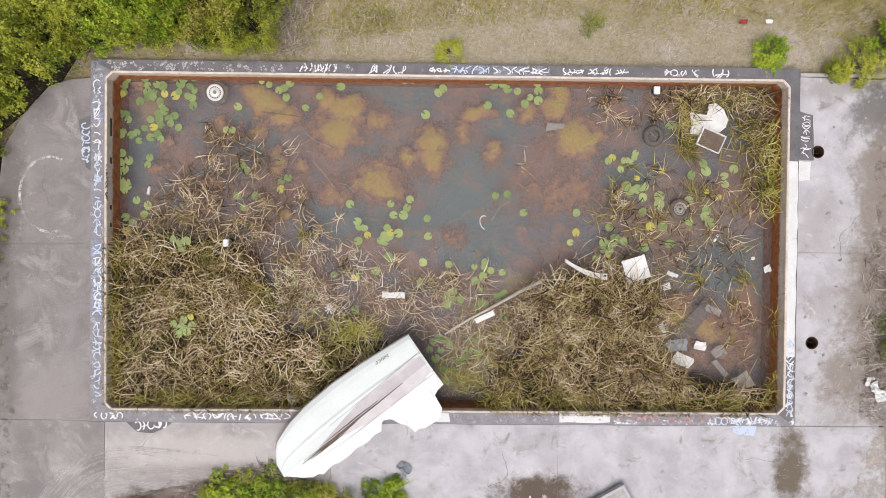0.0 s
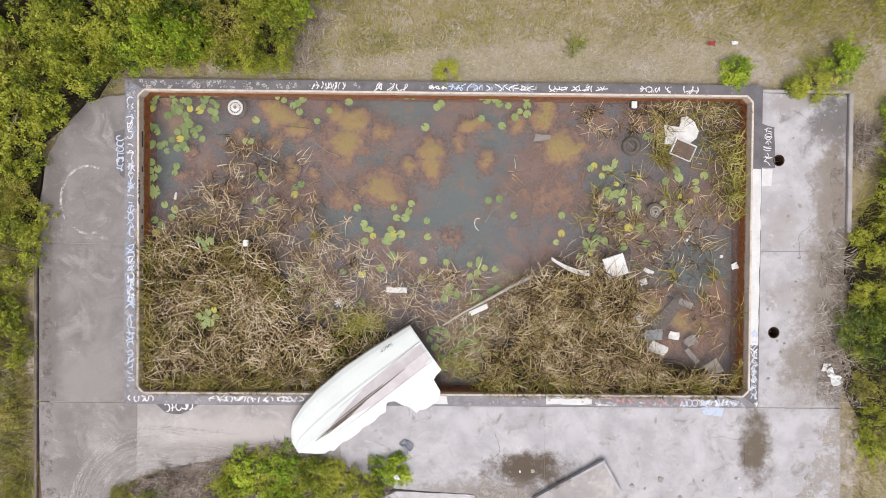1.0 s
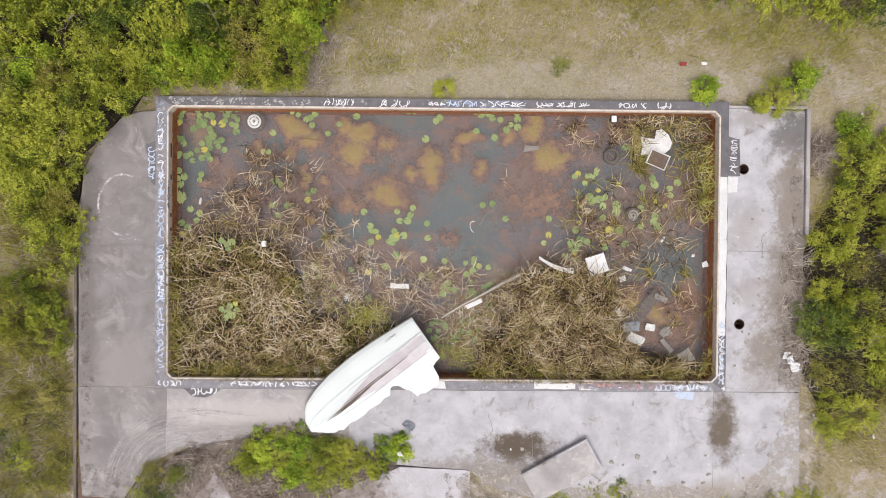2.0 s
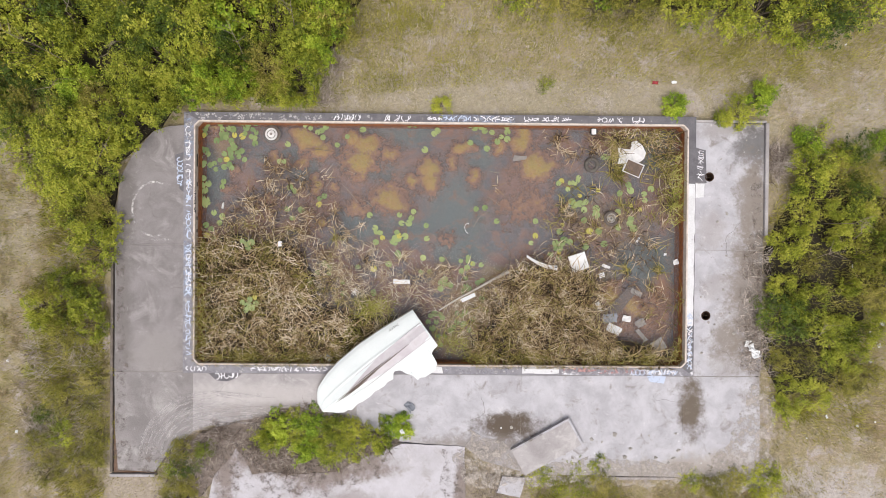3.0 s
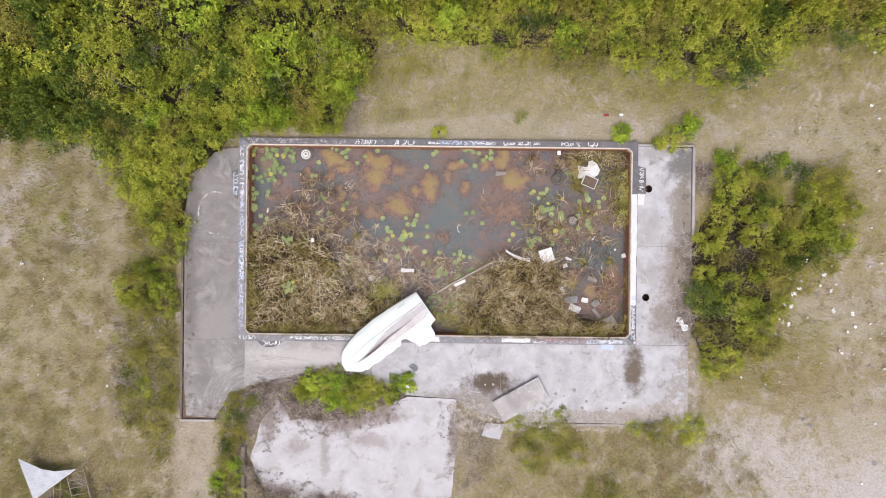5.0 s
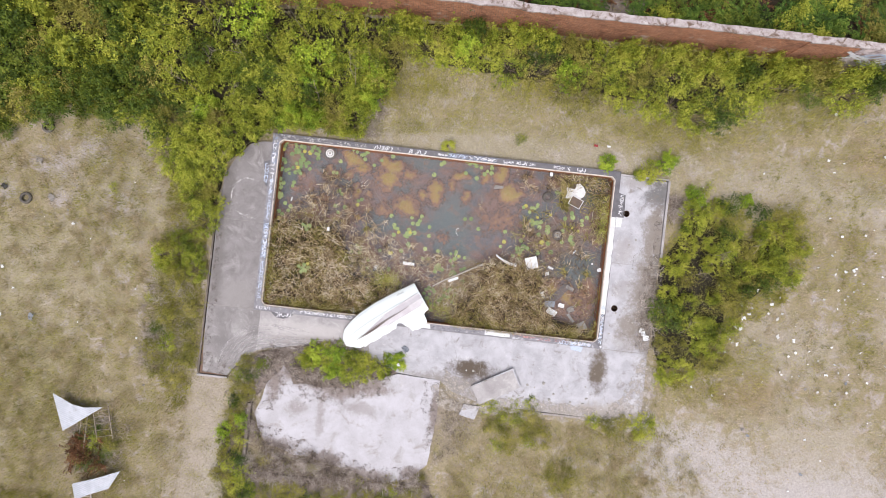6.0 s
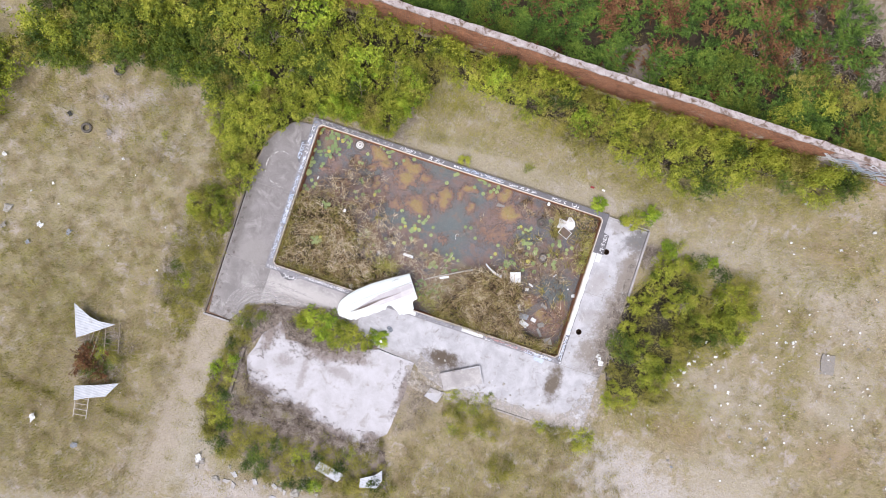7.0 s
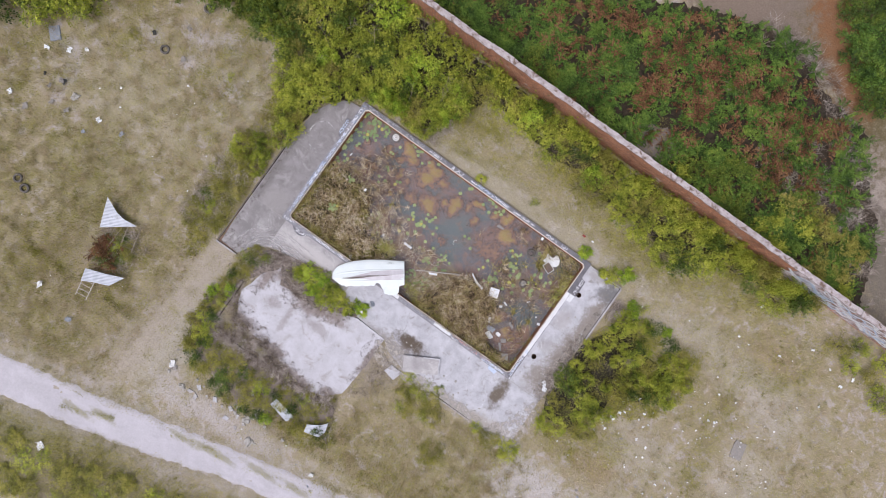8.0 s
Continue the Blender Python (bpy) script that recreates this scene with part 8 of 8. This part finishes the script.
grass_field("field_weeds", [(9.2, 5.0), (13, 4.2), (19, 3.2), (25, 5), (25, 9.5), (14, 8.6), (9, 7)], 15000, 84, (0.08, 0.24), (0.011, 0.024), 420, 0.36, weed, "olive weeds in the dry grass east of the pool")
grass_field("field_weeds", [(11.9, -4.2), (15.5, -2.6), (18, -3.6), (17.6, -6.6), (12.4, -7.2)], 6500, 85, (0.12, 0.36), (0.011, 0.024), 110, 0.55, weed, "rank weeds south of the shrubs")
grass_field("field_weeds", [(-22, -31), (6, -22.5), (12, -19.5), (12, -17.8), (1, -20.4), (-8, -22.6), (-22, -26)], 26000, 86, (0.12, 0.34), (0.012, 0.026), 700, 0.4, weed, "rank olive grass beyond the sand track")
grass_field("field_weeds", [(-9.5, -13.5), (-8, -16.5), (4, -16.2), (12, -13.6), (12, -8.6), (2, -8.6), (2, -14)], 24000, 87, (0.10, 0.3), (0.011, 0.024), 620, 0.38, weed, "olive weeds in the rough grass south of the pool")
grass_field("field_weeds", [(-22, -22.5), (-12.5, -19.6), (-12.5, -9), (-22, -11)], 16000, 88, (0.10, 0.28), (0.011, 0.024), 420, 0.42, weed, "olive tussocks beside the sand track")
for k, (x, y, ln) in enumerate(((-12.4, -22.2, 1.2), (-10.9, -21.55, 0.8), (-5.9, -19.75, 0.8), (-4.4, -19.45, 0.8), (-3.0, -19.3, 0.6), (-0.4, -18.65, 1.3), (1.9, -18.25, 1.1))):
    r = np.random.default_rng(700 + k)
    xy = np.c_[r.uniform(-ln, ln, 420), r.normal(0, 0.11, 420)]
    xy = np.c_[x + xy[:, 0] * 0.93 - xy[:, 1] * 0.36, y + xy[:, 0] * 0.36 + xy[:, 1] * 0.93]
    v, f = spikes(xy, GROUND, (0.06, 0.18), (0.012, 0.024), (0.3, 0.9), r)
    single("track_grass", fast_mesh("track_grass", v, f, weed), weed, "olive grass strip between the ruts of the track", "grass", kind="stuff")
# ragged grass over both edges of the track
for k, (table, out) in enumerate(((TRACK_N, 1), (TRACK_S, -1))):
    r = np.random.default_rng(710 + k)
    x = r.uniform(-26, 12, 9000)
    tuft = np.array([0.5 + noise.noise((q * 0.9, k * 5.0, 2)) for q in x])
    y = np.array([line_y(table, q) for q in x]) + out * (r.normal(0.15, 0.22, 9000) - 0.35 * np.clip(tuft - 0.4, 0, 1))
    v, f = spikes(np.c_[x, y], GROUND - 0.01, (0.06, 0.2), (0.012, 0.024), (0.3, 0.9), r)
    single("track_grass", fast_mesh("track_grass", v, f, straw), straw, "dry grass along the edge of the sand track", "grass", kind="stuff")
tussock = leafy("tan tussock grass", ((0.22, 0.185, 0.08), (0.34, 0.27, 0.15), (0.49, 0.39, 0.26), (0.62, 0.53, 0.42)), 1.6, 0.85, 0.1, 0.5)
grass_field("field_tussocks", [(-32, -24), (-12, -20), (-11.7, 2.5), (-16, 4), (-24, 3), (-32, -3)], 52000, 89, (0.2, 0.5), (0.010, 0.022), 1500, 0.13, tussock, "tan tussocks of long dry grass", (0.5, 0.95))
grass_field("field_tussocks", [(14, -16), (32, -12), (32, 9), (20, 9), (12, 5)], 26000, 91, (0.16, 0.4), (0.010, 0.022), 800, 0.13, tussock, "tan tussocks of long dry grass", (0.5, 0.95))
grass_field("field_tussocks", [(-9, -17), (12, -15), (13, -8.6), (2, -8.6), (1.5, -14)], 20000, 92, (0.16, 0.4), (0.010, 0.022), 600, 0.13, tussock, "tan tussocks of long dry grass", (0.5, 0.95))
ditch = leafy("dark ditch grass", ((0.05, 0.05, 0.012), (0.12, 0.115, 0.025), (0.22, 0.19, 0.05), (0.32, 0.26, 0.11)), 0.8, 0.8, 0.1, 0.6)
grass_field("ditch_grass", [(-23.5, -14.6), (-18.2, -15.3), (-18.15, -15.75), (-23.5, -15.2)], 1300, 93, (0.12, 0.34), (0.012, 0.024), 60, 0.16, ditch, "dark rank grass in a shallow field ditch", (0.4, 0.9))
grass_field("ditch_grass", [(-15.7, -15.0), (-13.0, -15.3), (-13.0, -15.7), (-15.7, -15.4)], 800, 94, (0.12, 0.34), (0.012, 0.024), 40, 0.16, ditch, "dark rank grass in a shallow field ditch", (0.4, 0.9))
tuft_olive = leafy("olive grass tufts", ((0.09, 0.095, 0.022), (0.18, 0.175, 0.042), (0.29, 0.265, 0.075), (0.40, 0.34, 0.13)), 1.2, 0.8, 0.1, 0.6)
for k, (poly, n) in enumerate((([(-32, -24), (-12, -20), (-11.9, 2.5), (-16, 4), (-24, 3), (-32, -3)], 1200), ([(12, -15), (32, -11), (32, 9), (20, 9), (12, 5)], 560), ([(-9, -17), (12, -15), (13, -8.6), (2, -8.6), (1.5, -14)], 240), ([(-22, -31), (12, -19.5), (12, -17.8), (-8, -22.8), (-22, -26.4)], 220))):
    grass_field("field_tussocks", poly, n * 16, 120 + k, (0.1, 0.3), (0.012, 0.024), n, 0.085, tuft_olive, "small olive tufts in the dry grass")
deadbrush = leafy("dead brown brush", ((0.07, 0.053, 0.045), (0.21, 0.165, 0.14), (0.38, 0.325, 0.285), (0.56, 0.50, 0.46)), 1.6, 0.9, 0.0, 0.9)


grass_field("field_weeds", [(-4.5, 5.0), (0, 5.6), (6, 6.0), (13, 5.2), (13, 7.5), (-3, 8.5)], 14000, 67, (0.1, 0.24), (0.012, 0.024), 260, 0.3, weed, "green tufts in the dry grass north of the pool")


def brush(poly, n, seed, label, clumps, length=(0.3, 0.7), base=0.0):
    r = np.random.default_rng(seed)
    xy = clumped(poly, n, clumps, 0.2, r)
    v, f = blades(xy, base, length, (0.010, 0.02), (0.5, 0.97), 0.35, 3, r, spin=0.4)
    return single("dead_brush", fast_mesh("dead_brush", v, f, deadbrush), deadbrush, label, "brush", kind="stuff")


brush([(-9.6, -7.2), (-8.0, -6.35), (-6.0, -5.95), (-4.6, -5.55), (-3.0, -6.1), (-1.2, -6.9), (-2.2, -7.7), (-4.5, -8.2), (-6.2, -8.0), (-7.3, -7.1), (-8.3, -8.0), (-8.4, -10.4), (-9.3, -10.6)], 6500, 70, "dead twigs and leaf litter over the deck edge", 160, (0.15, 0.45))
brush([(-8.9, -9.6), (-8.4, -10.0), (-7.5, -11.2), (-5.2, -11.4), (-3.6, -11.9), (-1.5, -12.4), (0.4, -12.0), (1.2, -12.8), (-3.5, -13.2), (-8.5, -13.2)], 6500, 71, "dead grey-brown brush along the ruined floor", 130)
brush([(10.7, -0.2), (11.6, 1.0), (12.0, -4.8), (10.8, -4.3), (10.5, -2.6)], 1300, 72, "dead twigs drifted onto the deck", 60, (0.2, 0.5))
brush([(-14.2, -2.6), (-12.6, -3.0), (-11.9, -4.6), (-12.6, -8.6), (-14.6, -8.0), (-14.8, -5.0)], 2200, 73, "dead stalks beside the kerb", 60, (0.4, 0.9), GROUND)
brush([(9, 24.6), (13, 25.0), (16.2, 23.4), (18.8, 21.4), (21, 19), (19.6, 18.4), (17, 20.6), (14, 23), (9.5, 23.6)], 2600, 77, "dead twigs round the bracken", 90, (0.4, 1.0), GROUND)
brush([(13.0, 15.2), (24, 13.5), (26, 17), (21, 19.8), (16.5, 21.0), (13.5, 18.5)], 6500, 74, "dead brush beyond the brick wall", 90, (0.4, 0.9), GROUND)
brush([(-18.2, -14.2), (-15.2, -13.6), (-14.6, -11.0), (-17.4, -10.6)], 2600, 83, "dead brown stalks round the metal sheets", 30, (0.3, 0.7), GROUND)
brush([(11.62, 2.3), (12.3, 2.4), (12.5, 3.4), (11.7, 3.7)], 900, 78, "dark dead brown bush beside the low wall", 16, (0.3, 0.7), GROUND)
brush([(1.0, -7.8), (3.0, -8.3), (2.6, -10.5), (1.0, -11.5)], 1200, 75, "dry stalks between the floor slabs", 60, (0.2, 0.5), GROUND)
brush([(-4.6, 4.75), (-3.6, 5.0), (-3.0, 7.0), (-3.6, 7.4), (-4.4, 6.0)], 700, 76, "dead twigs at the thicket's edge", 30, (0.3, 0.7), GROUND)

# ---- corrugated sheets, frames and tyres in the field ----
def corrugated(outline, label, x, y, z, a, rx=0.0, pitch=0.09):
    xs = [p[0] for p in outline]
    ys = [p[1] for p in outline]
    bm = bmesh.new()
    n = int((max(ys) - min(ys)) / (pitch / 4))
    prev = None
    for k in range(n + 1):
        yy = min(ys) + (max(ys) - min(ys)) * k / n
        cuts = []
        for (x0, y0), (x1, y1) in zip(outline, outline[1:] + outline[:1]):
            if (y0 <= yy < y1) or (y1 <= yy < y0):
                cuts.append(x0 + (x1 - x0) * (yy - y0) / (y1 - y0))
        if len(cuts) < 2:
            prev = None
            continue
        c0, c1 = min(cuts), max(cuts)
        zz = 0.006 * math.sin(k * math.pi / 2)
        row = [bm.verts.new((c0 + (c1 - c0) * t, yy, zz + 0.02 * noise.noise((c0 + t * 2, yy, 3)))) for t in (0, 0.33, 0.66, 1)]
        if prev:
            for j in range(3):
                bm.faces.new((prev[j], prev[j + 1], row[j + 1], row[j]))
        prev = row
    bmesh.ops.recalc_face_normals(bm, faces=bm.faces[:])
    bmesh.ops.solidify(bm, geom=bm.faces[:], thickness=0.004)
    return single("corrugated_sheet", bm, tin, label, "metal sheet", pose(x, y, z, rx, 0, a), "corrugated sheets")


corrugated([(-0.72, 1.19), (-1.02, -0.8), (1.33, -0.51), (0.45, -0.14), (-0.04, 0.26)], "torn corrugated metal sheet on a field frame", -17.38, -10.53, 0.35, 30)
corrugated([(-0.93, 0.55), (-1.14, -0.28), (-0.44, -0.3), (0.66, -0.44), (1.58, 0.15), (0.27, 0.31)], "torn corrugated metal sheet over a ladder frame", -15.99, -14.33, 0.4, 30)
corrugated([(-0.8, -0.25), (0.7, -0.3), (0.9, 0.25), (-0.75, 0.3)], "bent corrugated sheet in the brush", -1.75, -14.55, 0.15, -10)
corrugated([(-0.75, -0.2), (0.2, -0.45), (0.6, -0.1), (0.75, 0.5), (0.1, 0.25), (-0.6, 0.3)], "bent pale metal sheet in the brush", 0.75, -14.25, 0.3, 30)




def ladder_frame(x, y, a, length, width, rungs, label, wood=dead_wood):
    t = thing("frame", label, "frame", pose(x, y, 0.1, 0, 0, a), "field frames")
    for side in (-1, 1):
        part("rail", tube(bmesh.new(), [(side * width / 2, 0, 0), (side * width / 2, length, 0.12)], 0.03, 0.03, 6), wood, t)
    for k in range(rungs):
        yy = length * (k + 0.5) / rungs
        part("rung", tube(bmesh.new(), [(-width / 2, yy, 0.12 * yy / length), (width / 2, yy, 0.12 * yy / length)], 0.022, 0.022, 6), wood, t)
    return t


ladder_frame(-16.35, -16.1, 8, 1.3, 0.75, 4, "weathered wooden ladder frame under a metal sheet", pale_wood)
ladder_frame(-15.8, -12.0, 12, 1.7, 0.8, 5, "weathered wooden frame grown through by weeds")
ladder_frame(-17.0, -13.6, -2, 2.8, 0.3, 3, "long weathered wooden rails in the grass")
thicket([(-17.4, -13.6), (-16.0, -13.4), (-15.2, -11.4), (-17.0, -11.2)], 0.5, (0.35, 0.6), (0.35, 0.7), (("deep", 1.4), ("sun", 0.6), ("olive", 1.4)), "by metal sheets", 30, "field weeds")
fern_patch("dead_brush", clumped([(-18.0, -12.3), (-16.2, -11.6), (-15.1, -13.3), (-17.3, -14.2)], 34, 16, 0.2, np.random.default_rng(55)), fern_red, 56, "dead red-brown bracken between the metal sheets", (0.25, 0.5), up=0.5)
for x, y in ((-21.37, -0.14), (-23.41, -12.59), (-24.14, -12.31), (-20.63, 3.64)):
    tyre(x, y, GROUND + 0.1, 0.31, 0.17, 0.19, rubber, "old black tyre lying in the dry grass", plant_rng.uniform(-6, 6), plant_rng.uniform(-6, 6), "field tyres")

# ---- litter: scraps and stones ----
scraps = [scrap_mesh("scrap", 0.34, 0.26, 0.12, k * 5.3, plastic_white if k % 2 else foam, 4) for k in range(5)]
greys = [scrap_mesh("scrap", 0.5, 0.35, 0.1, 50 + k * 5.3, blue_grey_plastic if k % 2 else grey_board, 4) for k in range(3)]
darks = [scrap_mesh("scrap", 0.42, 0.3, 0.16, 80 + k * 5.3, plastic_black, 4) for k in range(2)]
stones = []
for k in range(4):
    bm = bmesh.new()
    bmesh.ops.create_icosphere(bm, subdivisions=2, radius=0.5)
    for v in bm.verts:
        v.co *= 1 + 0.8 * noise.noise(v.co * 2.6 + Vector((k * 7, 0, 0)))
        v.co.z *= 0.6
    stones.append(mesh_of("rubble", bm, stone))
lit = random.Random(12)


def litter(x, y, s, sort="white", z=GROUND + 0.06):
    if sort == "stone":
        single("rubble", lit.choice(stones), None, "pale broken lump of rubble on the ground", "rubble", pose(x, y, z, 0, 0, lit.uniform(0, 360)) @ Matrix.Diagonal((s, s * 0.8, s * 0.7, 1)), "rubble")
    else:
        me = lit.choice({"white": scraps, "grey": greys, "dark": darks}[sort])
        label = {"white": "crumpled white plastic scrap on the ground", "grey": "torn grey scrap lying on the ground", "dark": "crumpled black plastic scrap on the ground"}[sort]
        single("scrap", me, None, label, "litter", pose(x, y, z, lit.uniform(-15, 15), lit.uniform(-15, 15), lit.uniform(0, 360)) @ Matrix.Diagonal((s, s, s, 1)), "litter")


for x, y, s in ((18.0, -2.9, 1.0), (17.9, -2.0, 0.8), (15.85, -1.3, 0.7), (15.8, -2.6, 1.0), (15.7, -3.45, 0.8), (16.4, -0.7, 0.8), (17.9, -0.9, 0.5), (14.95, -6.3, 0.6), (24.05, 8.5, 1.0), (19.7, 8.8, 0.7), (19.6, 6.4, 0.7),
                (22.5, 6.9, 0.9), (25.7, 8.1, 0.9), (27.3, 8.4, 1.3), (26.9, 7.6, 1.2), (21.5, 0.9, 0.9), (21.1, 0.8, 0.8), (20.6, 0.6, 0.6), (23.8, 0.6, 0.8), (24.3, -0.8, 0.9), (16.0, -1.1, 0.9), (15.4, -3.1, 1.2), (26.5, 5.7, 0.9),
                (28.2, 9.0, 0.9), (20.7, -4.6, 0.8), (16.5, 2.2, 0.5)):
    litter(x, y, s * 0.62)
for x, y, s in ((15.75, -1.44, 0.7), (15.94, -2.13, 0.9), (15.82, -2.7, 0.8), (16.49, -0.65, 0.6), (17.29, -1.27, 0.6), (15.74, -3.48, 0.7), (16.19, -1.91, 0.6), (18.57, -2.99, 0.7)):
    litter(x, y, s * 0.8, "white", GROUND + 0.5)
for k in range(60):
    x, y = lit.uniform(13, 32), lit.uniform(-12, 9)
    litter(x, y, lit.uniform(0.15, 0.4), "white" if k % 4 else "grey")
for x, y, s, sort in ((-26.3, -3.7, 1.1, "white"), (-25.4, -3.06, 0.9, "white"), (-26.5, -8.3, 0.9, "grey"), (-27.8, -8.1, 1.1, "white"), (-22.15, -6.3, 1.2, "white"), (-20.45, -6.2, 0.7, "grey"), (-19.05, -17.0, 1.4, "white"), (-16.26, -17.8, 0.8, "grey"),
                      (-9.2, -16.2, 1.4, "white"), (-9.0, -16.4, 0.9, "grey"), (-7.9, -17.1, 0.45, "stone"), (-3.8, -14.8, 0.5, "stone"), (-2.3, -17.5, 0.6, "stone"), (-3.2, -16.4, 0.6, "stone"), (-4.2, -16.0, 0.4, "stone"), (-2.9, -15.9, 0.4, "stone"),
                      (-13.0, -25.3, 1.6, "white"), (2.2, -16.9, 0.9, "white"), (-25.5, -5.6, 0.9, "grey"), (-24.2, -7.0, 0.8, "grey"), (-20.9, 1.9, 0.8, "grey"), (-18.8, -1.2, 0.5, "white"), (-14.9, -6.7, 0.35, "white")):
    litter(x, y, s, sort)
for x, y, s, sort in ((-22.55, 0.36, 0.7, "dark"), (-20.08, 0.03, 0.8, "grey"), (-27.55, -4.4, 1.0, "white"), (-26.69, -5.86, 0.6, "dark"), (-25.35, -5.56, 0.8, "dark"), (-24.28, -6.0, 0.6, "stone"), (-25.3, -7.1, 0.7, "grey"), (-23.28, -4.61, 0.4, "white"), (-22.19, -3.78, 0.5, "white"), (-21.53, -4.83, 0.35, "white"), (-22.54, -7.48, 0.6, "grey"), (-26.0, -6.3, 0.7, "grey")):
    litter(x, y, s, sort)
for k in range(40):
    litter(lit.uniform(-31, -14), lit.uniform(-20, 2), lit.uniform(0.12, 0.3), lit.choice(("white", "grey")))
for k in range(26):
    litter(lit.uniform(-9.5, 3), lit.uniform(-18, -15.2), lit.uniform(0.12, 0.35), lit.choice(("white", "stone", "stone", "grey")))
for k in range(46):
    litter(lit.uniform(1.0, 11), lit.uniform(-8.0, -6.4), lit.uniform(0.06, 0.18), lit.choice(("white", "stone", "stone")), 0.01)
for k in range(20):
    litter(lit.uniform(9.2, 11), lit.uniform(-4.3, 4), lit.uniform(0.05, 0.12), "stone", 0.01)
for x, y, s in ((11.05, -3.55, 1.0), (10.9, -3.35, 0.7), (11.2, -3.75, 0.8)):
    litter(x, y, s, "white", 0.03)
litter(-1.0, -5.68, 0.7, "grey", 0.03)
litter(-1.25, -6.45, 0.5, "white", 0.4)
single("cloth", scrap_mesh("cloth", 0.35, 0.2, 0.08, 3.3, red_cloth, 4), red_cloth, "crumpled faded red cloth on the dry grass", "cloth", pose(7.6, 5.82, GROUND + 0.08) @ Matrix.Diagonal((0.7, 0.6, 0.7, 1)))
single("scrap", scraps[0], None, "small white plastic scrap on the dry grass", "litter", pose(8.25, 5.85, GROUND + 0.06) @ Matrix.Diagonal((0.5, 0.35, 0.5, 1)), "litter")
single("plastic_tray", box(-0.36, 0.36, -0.48, 0.48, 0, 0.09, 0.03), blue_grey_plastic, "large blue-grey plastic tray in the field", "tray", pose(-27.7, -3.4, GROUND, 0, 0, 45))

rubble_rng = random.Random(15)
for x, y in [(-6.92, -16.51), (-6.2, -16.71), (-5.65, -16.54), (-5.02, -16.67), (-4.47, -16.46), (-3.84, -16.59), (-3.23, -16.82), (-4.42, -17.13), (-5.65, -17.03), (-2.68, -16.96), (-2.85, -17.66), (-1.96, -17.47), (-5.6, -17.84), (-6.78, -17.13), (-7.26, -17.03), (-5.11, -15.94), (-5.82, -16.0), (-3.57, -17.28)]:
    w = rubble_rng.uniform(0.08, 0.22)
    bm = slab(ragged([(-w, -w * 0.6), (w * 0.8, -w * 0.5), (w, w * 0.4), (-w * 0.5, w * 0.7)], 0.12, 0.05, x), 0, w * 0.5)
    single("rubble", bm, rubble_rng.choice((concrete, concrete_mid, stone)), "broken pale concrete lump between hedge and track", "rubble", pose(x, y, GROUND - 0.02, rubble_rng.uniform(-9, 9), rubble_rng.uniform(-9, 9), rubble_rng.uniform(0, 360)), "rubble")

# fine pale litter blown over the eastern field
bits_rng = np.random.default_rng(90)
at = scatter([(14.35, 0.18), (17.58, 1.95), (25.9, 4.03), (28.56, -3.38), (20.88, -5.93), (15.38, -5.0)], 110, bits_rng)
vs, fs = [], []
for k, (x, y) in enumerate(at):
    w, a = bits_rng.uniform(0.03, 0.10), bits_rng.uniform(0, 6.28)
    c, d = w * math.cos(a), w * math.sin(a)
    z = GROUND + 0.14
    vs += [(x + c, y + d, z), (x - d * 0.7, y + c * 0.7, z + 0.05), (x - c, y - d, z + 0.02), (x + d * 0.7, y - c * 0.7, z - 0.03)]
    fs.append((4 * k, 4 * k + 1, 4 * k + 2, 4 * k + 3))
single("litter", fast_mesh("litter", vs, fs, plastic_white), None, "small pale plastic scraps blown over the dry grass", "litter", kind="stuff")
single("board", slab(ragged([(-0.42, -0.6), (0.36, -0.64), (0.44, 0.5), (-0.36, 0.62)], 0.2, 0.06, 4), 0, 0.05), grey_board, "broken grey board lying in the dry grass", "board", pose(23.82, 0.36, GROUND + 0.03, 2, 1, 15))
